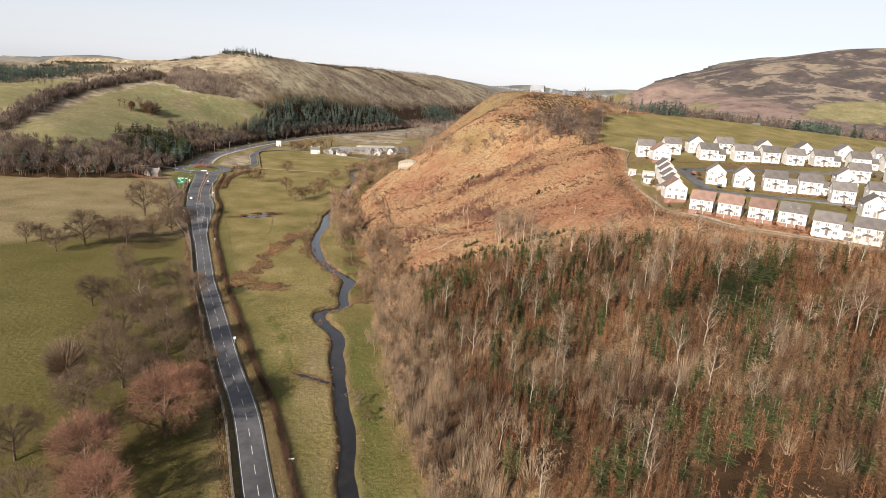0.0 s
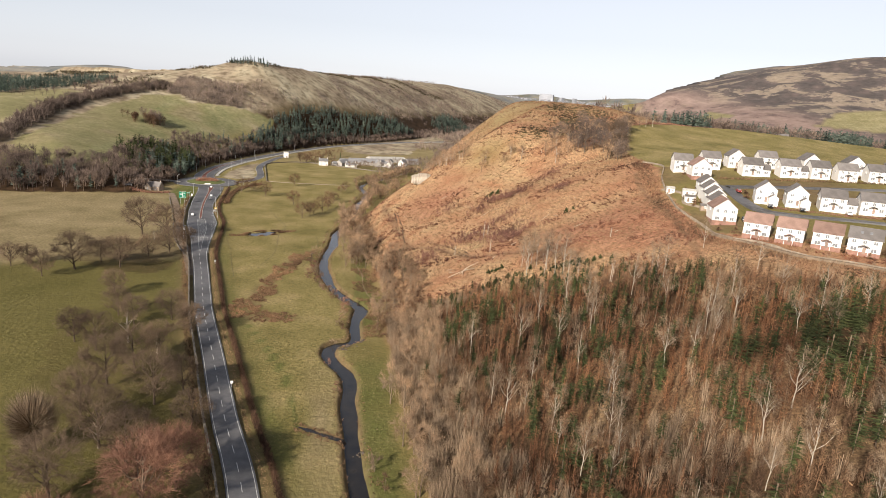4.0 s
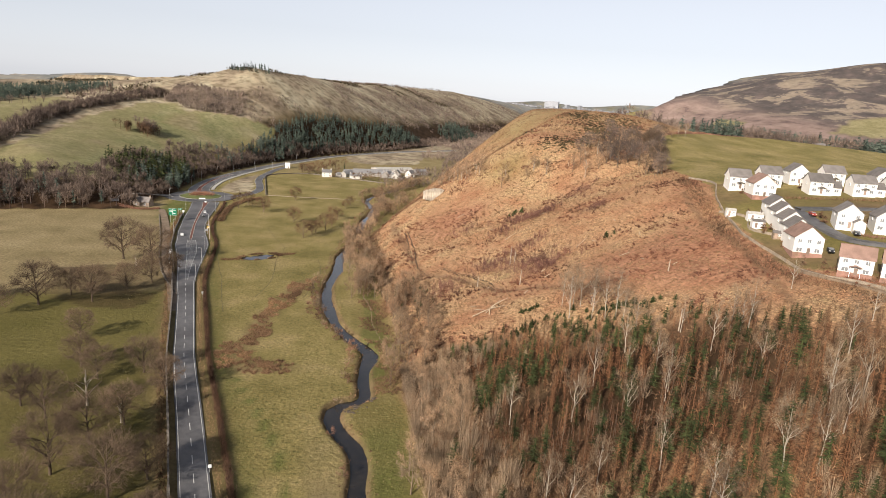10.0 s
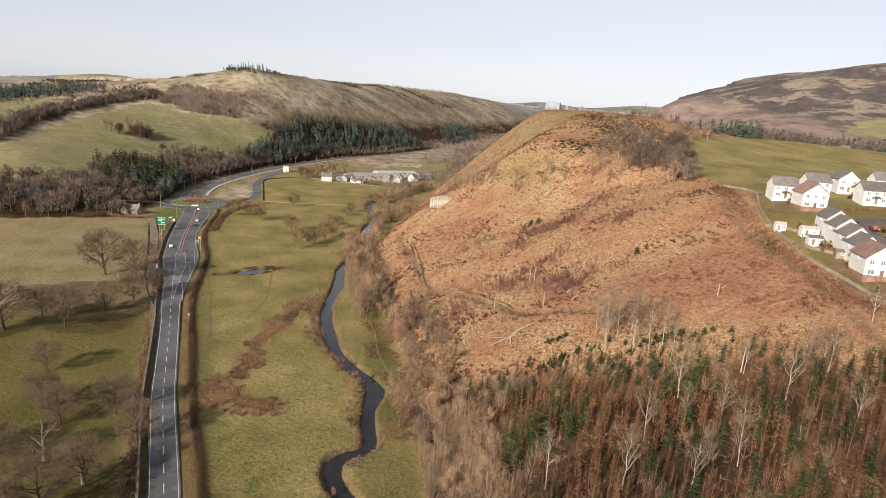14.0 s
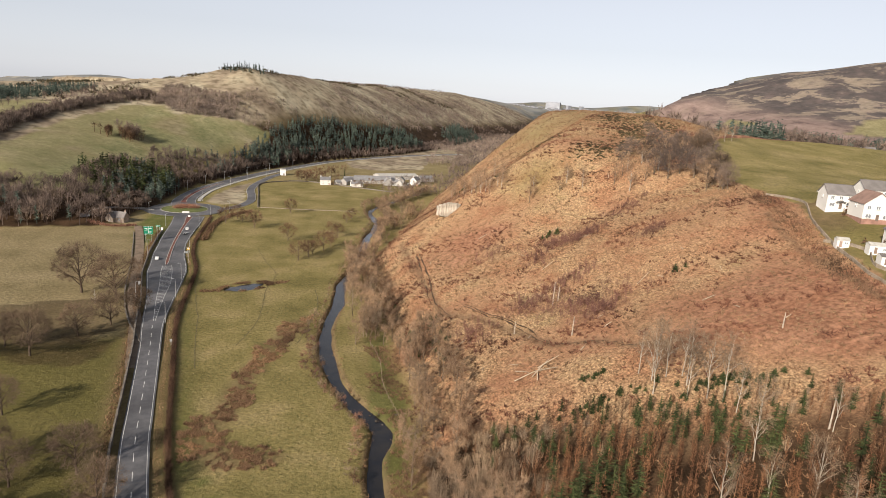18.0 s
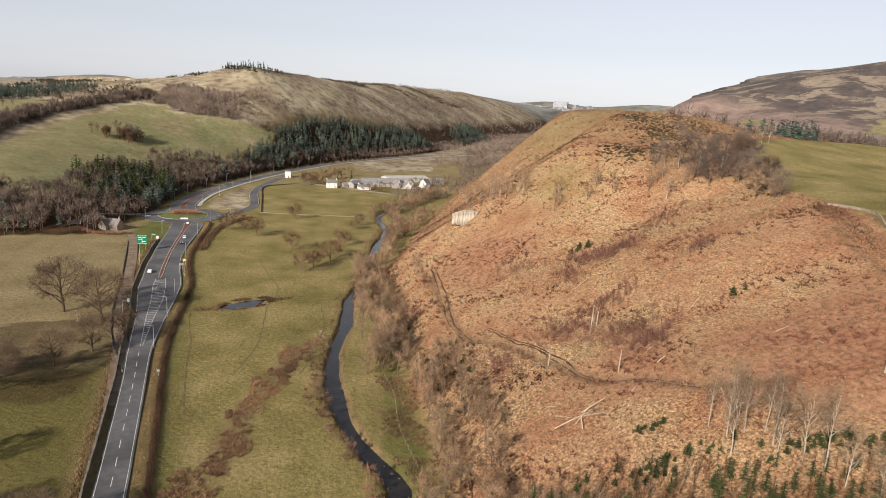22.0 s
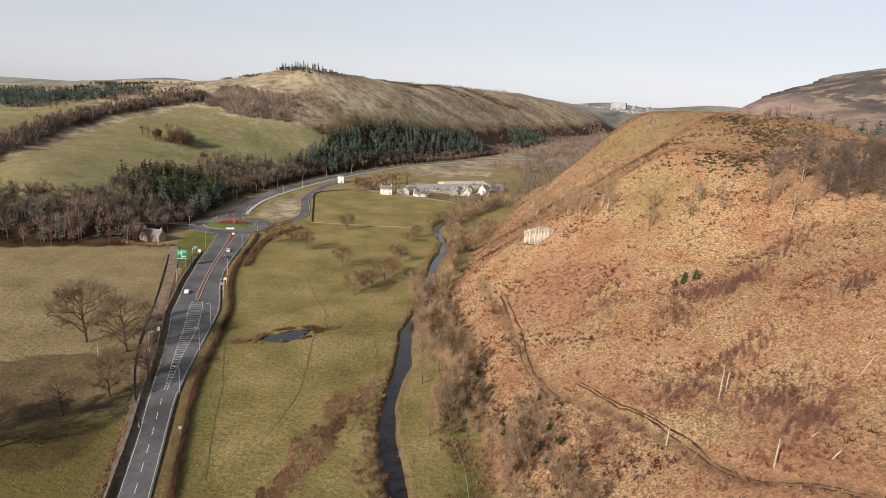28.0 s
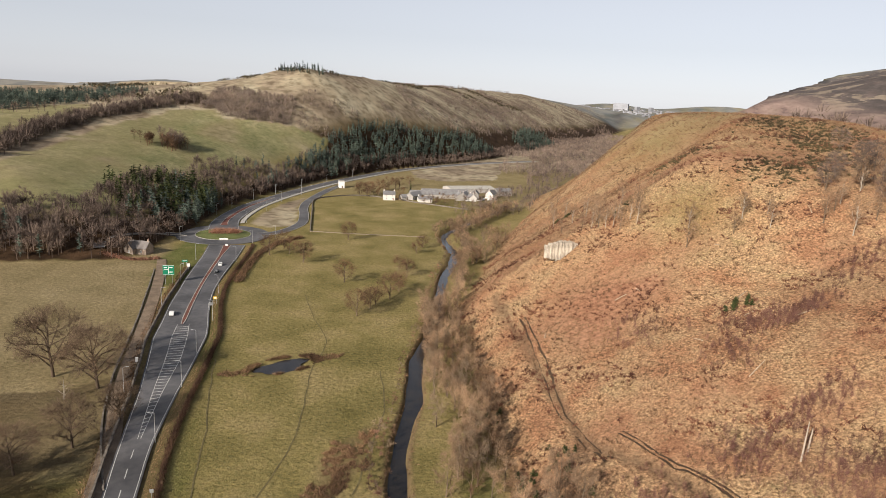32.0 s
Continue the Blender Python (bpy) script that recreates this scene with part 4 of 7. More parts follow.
def sown(kinds, places, heights, lift=-0.15):
    """Many copies of a few (vertices, triangles) forms as two arrays; each form is one metre high."""
    vs, ts, o = [], [], 0
    pick = rng.integers(0, len(kinds), len(places))
    z = height(places[:, 0], places[:, 1]) + lift
    for k, (v, t) in enumerate(kinds):
        m = np.nonzero(pick == k)[0]
        if not len(m):
            continue
        a = rng.random(len(m)) * 6.28
        c, s = np.cos(a)[:, None], np.sin(a)[:, None]
        q = heights[m][:, None]
        f = (0.8 + 0.4 * rng.random(len(m)))[:, None]
        x = (v[None, :, 0] * c - v[None, :, 1] * s) * q * f + places[m, 0][:, None]
        y = (v[None, :, 0] * s + v[None, :, 1] * c) * q * f + places[m, 1][:, None]
        w = v[None, :, 2] * q + z[m][:, None]
        vs.append(np.stack([x, y, w], -1).reshape(-1, 3))
        ts.append((t[None] + (np.arange(len(m)) * len(v))[:, None, None]).reshape(-1, 3) + o)
        o += len(m) * len(v)
    return np.concatenate(vs), np.concatenate(ts)


def scattered(n, x0, x1, y0, y1, keep):
    """n random places in a rectangle of which keep(x, y) is true."""
    p = np.stack([x0 + (x1 - x0) * rng.random(n), y0 + (y1 - y0) * rng.random(n)], 1)
    return p[keep(p[:, 0], p[:, 1])]


def tree_thing(name, stem, crown, bark, twig, label, category="tree", group=""):
    """A tree as a thing at the origin: trunk and crown."""
    e = empty(name, label, category, group)
    part("trunk", fast_mesh("trunk", *stem, bark), bark, e)
    part("crown", fast_mesh("crown", *crown, twig), twig, e)
    return e


def planted(proto, spots, size=(0.85, 1.2), sink=0.15):
    """Copies of tree things at places (x, y[, size]); the forms themselves take the first places."""
    first = {}
    for i, spot in enumerate(spots):
        e = proto[i % len(proto)]
        s = spot[2] if len(spot) > 2 else size[0] + (size[1] - size[0]) * rng.random()
        m = pose(spot[0], spot[1], at_ground(spot[0], spot[1]) - sink, 0, 0, 360 * rng.random()) @ Matrix.Scale(s, 4)
        if e in first:
            copy_thing(e, m)
        else:
            first[e] = m
    for e, m in first.items():
        e.matrix_basis = m


# parkland trees in the field beside the road
broad = [tree_thing("oak_tree", *domed(grown(15.5, 0.50, 15, 1.0, 20 + k, 4500, 1.3, 0.045, 0.20, 0.02 * k), 15.5, 0.47, 0.22, 20 + k, 4200, 1.3, 0.040), DARK_BARK, DARK_TWIG, "bare spreading oak standing in rough grass by the road", group="field trees") for k in range(4)]
OAKS = [(-142, 338, 0.7), (-137, 343, 0.6), (-123, 323, 0.75), (-114, 335, 1.15), (-107, 348, 0.75), (-96, 340, 1.0), (-105, 409, 1.4), (-89, 402, 1.25), (-77, 275, 0.85), (-83, 249, 0.9),
        (-74, 242, 1.0), (-69, 266, 0.85), (-57, 271, 0.9), (-53, 238, 0.9), (-58, 228, 1.05), (-47, 256, 0.9), (-62, 215, 1.15), (-46, 204, 1.2), (-53, 181, 1.2), (-40, 212, 0.85),
        (-62, 195, 1.1), (-56, 160, 1.15), (-44, 172, 1.1), (-33, 189, 0.85), (-66, 145, 1.0), (-48, 138, 1.05), (-54, 120, 1.0), (-88, 358, 0.8), (-81, 370, 0.85), (-75, 383, 0.7), (-86, 300, 0.7)]
OAKS += [(160, 385, 0.7), (168, 392, 0.75), (184, 435, 0.8), (176, 442, 0.7), (195, 455, 0.7), (206, 466, 0.7), (189, 446, 0.6)]
planted(broad, [(x, y, q * (0.9 if x > -90 and y < 300 else 1.05)) for x, y, q in OAKS])
dome_seg, (dome_v, dome_t) = puff(33, 5200, 0.0042, 0.40, 0.04)
pale = [tree_thing("willow_tree", rods(dome_seg * 13.0, 6), (dome_v * 13.0, dome_t), BARK, PALE_TWIG, "pale grey willow with a rounded bare crown", group="field trees")]
planted(pale, [(-67, 180, 1.35)])
red = [tree_thing("beech_tree", *domed(grown(14.5, 0.5, 16, 0.8, 41 + k, 8000, 1.4, 0.04, 0.1), 14.5, 0.46, 0.1, 41 + k, 4500, 1.3, 0.036), BARK, RED_TWIG, "reddish-brown bare beech with a dense crown", group="field trees") for k in range(2)]
planted(red, [(-35, 153, 1.4), (-31, 163, 1.1), (-47, 134, 1.25), (-40, 120, 1.1)])
dead = [tree_thing("dead_tree", *grown(13.0, 0.42, 8, 0.8, 52, 90, 1.6, 0.06, 0.25, 0.03, 1.4), PALE_BARK, PALE_TWIG, "dead tree with bleached bare limbs", group="field trees")]
planted(dead, [(-66, 249, 1.0), (-53, 181, 0.9), (-95, 395, 0.55), (-54, 239, 0.7)])
small = [tree_thing("hawthorn_tree", *domed(grown(10.0, 0.48, 8, 1.0, 60 + k, 1500, 1.2, 0.04, 0.18), 10.0, 0.44, 0.18, 60 + k, 1700, 1.0, 0.036), BARK, TWIG, "small bare hawthorn standing in the meadow", group="meadow trees") for k in range(3)]
planted(small, [(-72, 567, 1.25), (-67, 584, 1.1), (-52, 554, 1.3), (-33, 613, 1.2), (-28, 521, 1.2), (-19, 473, 1.2), (-14, 482, 1.0), (-6, 497, 1.3), (-2, 510, 1.0), (2, 535, 1.0), (-62, 572, 0.9),
                (-2, 545, 0.9), (8, 585, 0.8), (12, 600, 0.9), (-12, 488, 0.9)], sink=0.25)

# trees and bushes on the stream's banks
alder = [tree_thing("alder_tree", *grown(11.5, 0.29, 6, 0.3, 70 + k, 1200, 1.5, 0.042, 0.08, 0.01, 0.7), BARK, (PALE_TWIG, TAN_TWIG, TWIG, TAN_TWIG, TAN_TWIG)[k], "slim bare alder crowding the stream bank", group="bank trees") for k in range(5)]
spots = []
for y in np.arange(96, 640, 4.4):
    for _ in range(3 if 330 < y < 480 else 2 if 215 < y < 470 else 1):
        f = float(hill_foot(y))
        lo, hi = (-3, 13) if y < 345 else (-12, 4)
        q = f + lo + (hi - lo) * rng.random()
        if 215 < y < 258 or 285 < y < 350:
            q = f + 3 + 13 * rng.random()
        spots.append((q, y + 3 * rng.normal(), 0.75 + 0.4 * rng.random()))
for y in np.arange(560, 760, 2.4):
    f = float(np.interp(y, [c[1] for c in STREAM], [c[0] for c in STREAM]))
    spots.append((f + 4.5 + 9 * rng.random(), y, 0.6 + 0.35 * rng.random()))
    if y > 640:
        spots.append((f - 4 - 5 * rng.random(), y, 0.4 + 0.35 * rng.random()))
planted(alder, spots)
thorn = [tree_thing("bank_bush", *grown(3.4, 0.55, 4, 0.6, 90 + k, 320, 0.9, 0.05, 0.02), BARK, (TWIG, RED_TWIG, PALE_TWIG)[k], "low bare bush on the stream bank", "bush", "bank bushes") for k in range(3)]
spots = [(float(np.interp(q, [c[1] for c in STREAM], [c[0] for c in STREAM])) - 4.2 - 3 * rng.random(), q, 0.6 + 0.7 * rng.random()) for q in np.arange(262, 385, 3.1) + rng.normal(size=40)[:40]] + [(-9, 334, 1.2), (-6, 340, 1.3), (-5, 358, 1.0), (-8, 329, 1.1), (3.5, 251, 0.8), (-7, 346, 0.9), (5, 211, 0.9), (14, 168, 1.5), (16, 160, 1.3), (2, 232, 0.8), (-4, 372, 0.8), (-3, 380, 0.9), (2, 300, 0.7), (-3, 315, 0.8), (-5, 322, 0.9)]
s = np.array(STREAM)
for y in np.arange(385, 640, 5.5):
    spots.append((float(np.interp(y, s[:, 1], s[:, 0])) - 4.5 - 1.5 * rng.random(), y, 0.5 + 0.5 * rng.random()))
planted(thorn, spots)

# scattered trees on the bracken hill
hilltree = [tree_thing("ash_tree", *grown(11.0, 0.27, 8, 0.4, 110 + k, 1100, 1.3, 0.030, 0.3, 0.02, 0.7), PALE_BARK if k > 0 else BARK, TAN_TWIG, "thin bare ash on the bracken hillside", group="hill trees") for k in range(3)]
planted(hilltree, [(91, 473), (99, 442, 0.9), (114, 435, 0.8), (136, 420), (148, 426, 1.1), (151, 414, 1.15), (82, 545, 0.8), (84, 516), (85, 506), (86, 498, 0.9), (79, 490, 0.8), (88, 482), (143, 410, 0.9),
                   (184, 435, 1.1), (167, 423, 1.1), (155, 378, 1.1), (160, 385), (169, 394, 1.1), (91, 599, 0.8), (87, 530, 0.8), (200, 452), (176, 440, 1.1), (190, 445), (210, 470), (224, 486), (232, 492, 0.9),
                   (240, 497), (180, 455, 0.9), (166, 440), (196, 462, 0.9), (157, 372, 0.8), (174, 400, 0.9), (80, 560, 0.9), (84, 580, 0.8), (88, 600, 0.8), (75, 540, 0.8), (72, 512, 0.8), (120, 430, 0.7), (74, 474, 0.8), (76, 472), (78, 469, 0.9), (80, 466, 1.1), (81, 461, 0.8), (86, 465), (87, 460, 1.1), (95, 433, 1.1), (113, 433, 0.9), (118, 424), (131, 417),
                   (135, 408, 1.2), (139, 422), (108, 428, 0.8), (79, 520, 0.9), (88, 566, 0.9), (71, 477, 0.8), (83, 470, 0.9), (77, 478, 0.9), (90, 470, 0.8)])
syc = [tree_thing("sycamore_tree", *domed(grown(13.0, 0.40, 10, 0.6, 140 + k, 1400, 1.5, 0.045, 0.2), 13.0, 0.38, 0.2, 140 + k, 1500, 1.3, 0.045), BARK, BELT_TWIG, "bare wide-crowned sycamore on the brow of the hill", group="brow trees") for k in range(3)]
planted(syc, [(150, 428, 1.0), (157, 420, 1.1), (164, 412, 0.9), (170, 430, 1.1), (148, 440, 0.8), (178, 446, 1.0), (140, 432, 0.8), (188, 436, 1.0), (161, 384, 0.8), (169, 393, 0.9), (158, 371, 0.7), (197, 456, 1.0), (206, 470, 0.9), (166, 452, 0.9), (148, 412, 1.0), (152, 406, 1.1), (158, 407, 1.0), (162, 401, 1.1), (160, 371, 0.9), (172, 453, 0.9), (174, 414, 0.8), (184, 424, 0.9), (178, 483, 0.8), (154, 420, 0.8)])
tall = [tree_thing("birch_tree", *grown(14.5, 0.24, 9, 0.1, 130 + k, 800, 1.5, 0.028, 0.42, 0.03, 0.42), PALE_BARK, PALE_TWIG, "tall pale birch rising out of the young wood", group="tall birches") for k in range(4)]
spots = [(80, 266), (83, 256), (84, 249), (84, 260), (86, 241, 0.8), (81, 262), (96, 226, 0.8), (78, 263), (81, 252), (86, 246), (77, 268, 0.9), (129, 228, 0.8), (83, 213), (81, 227), (88, 236, 0.8), (76, 258)]
spots += [(float(a), float(b), 0.75 + 0.35 * rng.random()) for a, b in scattered(620, 45, 230, 90, 235, lambda x, y: in_wood(x, y))[:95]]
planted(tall, spots)


# the young wood on the near slope
lar = [young(200 + k, 150, 0.19, 0.0100, 0.08, 0.8) for k in range(8)]
bro = [young(220 + k, 140, 0.26, 0.0098, 0.14, 1.3, 1.6) for k in range(6)]
bush = [puff(230 + k, 160, 0.0092, 0.33, 0.08, 0.38) for k in range(6)]
spr = [spruce(1.0, 240 + k, 150, 0.20, 0.036) for k in range(5)]


def both(forms):
    out = []
    for seg, (bv, bt) in forms:
        v, t = rods(seg, 3)
        out.append((np.concatenate([v, bv]), np.concatenate([t, bt + len(v)])))
    return out


gx, gy = np.meshgrid(np.arange(24, 330, 2.3), np.arange(60, 285, 2.3))
wood = np.stack([gx.ravel(), gy.ravel()], 1) + rng.uniform(-1.5, 1.5, (gx.size, 2))
wood = wood[in_wood(wood[:, 0], wood[:, 1]) & (ripple(wood[:, 0], wood[:, 1], 6.5, 23) + 0.6 * ripple(wood[:, 0], wood[:, 1], 3.1, 24) + 0.25 * rng.normal(size=len(wood)) > -0.75)]
clump = ripple(wood[:, 0], wood[:, 1], 10, 21) + 0.6 * ripple(wood[:, 0], wood[:, 1], 4, 22) + 0.35 * rng.normal(size=len(wood))
u = wood[:, 0] - hill_foot(wood[:, 1])
near_stream = u < 17 + 4 * rng.normal(size=len(wood))
edge = np.interp(wood[:, 0], *WOOD_EDGE) - wood[:, 1]
stand = ripple(wood[:, 0], wood[:, 1], 17, 25) + 0.4 * rng.normal(size=len(wood))
is_spruce = ((clump > 1.05) | (rng.random(len(wood)) < 0.075 + 0.34 * (clump > 0.55) * (wood[:, 0] > 55)) | ((edge > 3) & (edge < 22) & (wood[:, 0] < 150) & (stand > -0.1) & (rng.random(len(wood)) < 0.34))) & ~near_stream
is_pale = (near_stream | ((clump < -0.75) & (stand < 0.5))) & ~is_spruce
hs = 5.2 + 3.8 * rng.random(len(wood)) + 0.9 * clump
hs *= np.interp(wood[:, 1] - np.interp(wood[:, 0], *WOOD_EDGE), (-45, -12, 0), (1.0, 0.75, 0.45))


def stuff(name, arrays, mat, label, category):
    return tagged(new(name, fast_mesh(name, *arrays, mat)), label, category, kind="stuff")


# those nearest the middle of the slope as single trees, the rest as one growth
keep = np.ones(len(wood), bool)
single = (np.abs(wood[:, 1] - 205) < 14) & (wood[:, 0] < 110)
for name, sel, forms, bark, mat, cap, label in (
    ("spruce_tree", is_spruce & (wood[:, 1] > 90) & (wood[:, 1] < 250) & (wood[:, 0] < 150), spr, BARK, NEEDLE, 150, "young dark green spruce among bare larches"),
    ("larch_tree", single & ~is_spruce & ~is_pale, lar, BARK, LARCH_TWIG, 150, "slender young larch with russet bare twigs"),
):
    protos = []
    for seg, crown in forms:
        protos.append(tree_thing(name, rods(seg, 4), crown, bark, mat, label, group="young wood"))
    ids = np.nonzero(sel)[0][:cap]
    planted(protos, [(wood[i, 0], wood[i, 1], hs[i] * (0.85 if name == "spruce_tree" else 1.0)) for i in ids])
    keep[ids] = False
wood, clump, is_spruce, is_pale, hs = (q[keep] for q in (wood, clump, is_spruce, is_pale, hs))
rust = ~is_spruce & ~is_pale
dull = rust & (stand[keep] < -0.25)
stuff("young_larch_wood", sown(both(lar), wood[rust & ~dull], hs[rust & ~dull]), LARCH_TWIG, "dense young larch wood in bare russet twigs", "wood")
stuff("young_birch_wood", sown(both(bro), wood[dull], hs[dull]), TWIG, "dense young birch wood in bare brown twigs", "wood")
stuff("willow_scrub", sown(both(bush), wood[is_pale], hs[is_pale] * 0.95), PALE_TWIG, "pale bare scrub along the foot of the slope", "scrub")
stuff("spruce_saplings", sown(both(spr), wood[is_spruce], hs[is_spruce] * 0.85), NEEDLE, "dark green spruce saplings through the bare wood", "saplings")

# woods farther off
far_bro = both([puff(300 + k, 84, 0.020) for k in range(6)])
fine_bro = both([puff(310 + k, 32, 0.038, 0.33, 0.2) for k in range(6)])
far_cone = both([spruce(1.0, 330 + k, 26, 0.21, 0.15) for k in range(5)])
far_spr = both([spruce(1.0, 320 + k, 60, 0.13, 0.085) for k in range(5)])


def left_depth(x, y):
    d, _, s = along(x, y, LEFT_FOOT)
    return np.where(s > 0, d, -1)


belt = scattered(9500, -520, -40, 520, 960, lambda x, y: (left_depth(x, y) > 1) & (left_depth(x, y) < np.interp(x, (-520, -260, -180, -140, -125, -60), (66, 64, 56, 34, 26, 22)) + 6 * ripple(x, y, 20, 31)))
mixed = ripple(belt[:, 0], belt[:, 1], 26, 32) + 0.4 * rng.normal(size=len(belt))
dk = (mixed > 0.72) | ((belt[:, 0] > -165) & (belt[:, 1] > 600) & (belt[:, 1] < 700) & (mixed > 0.0))
stuff("roadside_wood", sown(far_bro, belt[~dk], np.interp(belt[~dk][:, 0], (-180, -130), (9.5, 6.5)) + 4.5 * rng.random((~dk).sum())), BELT_TWIG, "bare brown wood along the foot of the hill", "wood")
stuff("roadside_spruces", sown(far_spr, belt[dk], 8 + 5 * rng.random(dk.sum())), HAZED_NEEDLE, "dark spruces standing in the bare wood", "wood")
dark_core = scattered(420, -200, -118, 590, 730, lambda x, y: inside(x, y, [(-160, 600), (-141, 640), (-133, 676), (-139, 724), (-172, 705), (-190, 640)]))
stuff("dark_spruces", sown(far_spr, dark_core, 7 + 8 * rng.random(len(dark_core))), NEEDLE, "tall dark spruces behind the gate lodge", "wood")
row = [tree_thing("lime_tree", *grown(13.0, 0.36, 7, 0.6, 180 + k, 1500, 1.6, 0.055, 0.22), BARK, BELT_TWIG, "bare broad-crowned lime at the edge of the wood", group="wood edge trees") for k in range(4)]
spots = scattered(420, -330, -152, 530, 592, lambda x, y: (left_depth(x, y) > 0.5) & (along(x, y, [(-142, 598), (-152, 582), (-158, 566), (-154, 552)])[0] > 6))[:64]
spots = np.concatenate([spots, np.array([-199, 797]) + rng.normal(size=(13, 2)) * (5, 6)])
planted(row, [(float(a), float(b), 0.8 + 0.4 * rng.random()) for a, b in spots])
block = scattered(13000, -130, 320, 860, 1520, lambda x, y: (left_depth(x, y) > 6) & (left_depth(x, y) < np.interp(x, (-110, -60, 60, 105, 140, 165), (22, 46, 42, 32, 12, -16)) + 9 * ripple(x, y, 30, 33)))
stuff("spruce_plantation", sown(far_spr, block, 8 + 4.5 * rng.random(len(block))), HAZED_NEEDLE, "dark green spruce plantation above the curving road", "plantation")
foot_run = curve_points(LEFT_FOOT, 1.0)
foot_run = foot_run[(foot_run[:, 1] > 770) & (foot_run[:, 1] < 2000)]
fringe = np.repeat(foot_run, 2, axis=0)
fringe = offset(fringe + 1e-4 * np.arange(len(fringe))[:, None], rng.uniform(-13, -1, len(fringe)))
stuff("fringe_wood", sown(fine_bro, fringe, 5 + 4 * rng.random(len(fringe))), BELT_TWIG, "bare trees fringing the valley road", "wood")
crest_of = lambda x, y: along(x, y, LEFT_CREST)[0]
upper = scattered(6000, -330, -100, 900, 2300, lambda x, y: (left_depth(x, y) > 45) & ~inside(x, y, HILL_FIELD) & ~inside(x, y, UPPER_FIELD) & (ripple(x, y, 46, 35) + 0.7 * ripple(x, y, 15, 36) > np.interp(crest_of(x, y), (30, 90, 160, 260), (0.8, 0.25, -0.1, -0.35))))
face = scattered(24000, -125, 340, 880, 1800, lambda x, y: (left_depth(x, y) > 40) & (crest_of(x, y) > 25) & ~inside(x, y, HILL_FIELD) & (ripple(x, y, 40, 35) + 0.8 * ripple(x, y, 14, 36) > np.interp(crest_of(x, y), (30, 90, 160, 260), (0.7, 0.15, -0.15, -0.4))))
stuff("face_wood", sown(both([puff(360 + k, 20, 0.045, 0.30, 0.3) for k in range(5)]), face, 3.0 + 6.0 * rng.random(len(face))), HAZED_TWIG, "thin bare birch wood on the face of the hill", "wood")
above = scattered(1500, -215, -125, 925, 1010, lambda x, y: ~inside(x, y, HILL_FIELD) & (y < 1005 + 8 * ripple(x, y, 12, 39)))
upper = np.concatenate([upper, above])
slope = scattered(8500, 40, 620, 1120, 2250, lambda x, y: (left_depth(x, y) > np.interp(x, (100, 220), (40, 4))) & (ripple(x, y, 34, 47) + 0.7 * ripple(x, y, 12, 48) > np.interp(crest_of(x, y), (40, 120, 250), (0.9, 0.2, -0.2))))
vale = scattered(9000, 120, 620, 1010, 1950, lambda x, y: (left_depth(x, y) < 6) & (left_depth(x, y) > -400) & (x > 120 + 0.18 * (y - 1010)) & (x < 300 + 0.5 * (y - 1010)) & (ripple(x, y, 36, 49) + 0.5 * ripple(x, y, 13, 50) > -0.35) & (along(x, y, STREAM)[0] > 5))
stuff("vale_wood", sown(fine_bro, vale, 6 + 4.5 * rng.random(len(vale))), HAZED_TWIG, "bare woods filling the narrow end of the valley", "wood")
clump_far = scattered(900, 150, 340, 1320, 1560, lambda x, y: inside(x, y, [(190, 1350), (215, 1340), (300, 1480), (290, 1530), (240, 1480)]))
stuff("far_spruce_clump", sown(far_spr, clump_far, 9 + 6 * rng.random(len(clump_far))), HAZED_NEEDLE, "clump of dark spruces on the far slope", "plantation")
stuff("slope_wood", sown(fine_bro, slope, 5 + 4.5 * rng.random(len(slope))), BELT_TWIG, "bare brown wood over the far slope of the hill", "wood")
stuff("hillside_wood", sown(fine_bro, upper, 3.5 + 5.5 * rng.random(len(upper))), HAZED_TWIG, "thin bare wood over the upper hillside", "wood")
crown = np.stack([np.linspace(-160, -104, 60), 1084 + 7 * rng.normal(size=60)], 1)
stuff("summit_trees", sown(far_spr, crown, 3.5 + 5.5 * rng.random(60)), HAZED_NEEDLE, "row of ragged conifers on the summit", "wood")
rows = np.concatenate([np.stack([np.linspace(a, b, n), np.linspace(c, d, n)], 1) for a, b, c, d, n in ((-276, -286, 620, 763, 420), (-286, -282, 763, 831, 260), (-282, -262, 831, 903, 220), (-262, -225, 903, 965, 180), (-500, -310, 690, 830, 60), (-330, -290, 880, 990, 60))])
rows += rng.normal(size=rows.shape) * 5
stuff("hedgerow_trees", sown(fine_bro, rows, 6 + 5 * rng.random(len(rows))), BELT_TWIG, "bare hedgerow trees dividing the hill pastures", "hedgerow")
cop = np.concatenate([np.array([-199, 797]) + rng.normal(size=(46, 2)) * (5, 6), np.array([-216, 790]) + rng.normal(size=(16, 2)) * 4])
ridge_wood = scattered(6500, -760, -310, 870, 1090, lambda x, y: inside(x + 3 * ripple(x, y, 20, 44), y + 4 * ripple(x, y, 25, 45), [(-760, 870), (-390, 895), (-352, 985), (-314, 1062), (-340, 1078), (-420, 1015), (-760, 990)]))
stuff("ridge_forest", sown(far_cone, ridge_wood, 6 + 2.5 * rng.random(len(ridge_wood))), HAZED_NEEDLE, "dark conifer forest along the far ridge", "forest")
stuff("copse", sown(far_bro, cop, 9 + 4 * rng.random(len(cop))), TWIG, "small bare copse alone in the hill pasture", "copse")
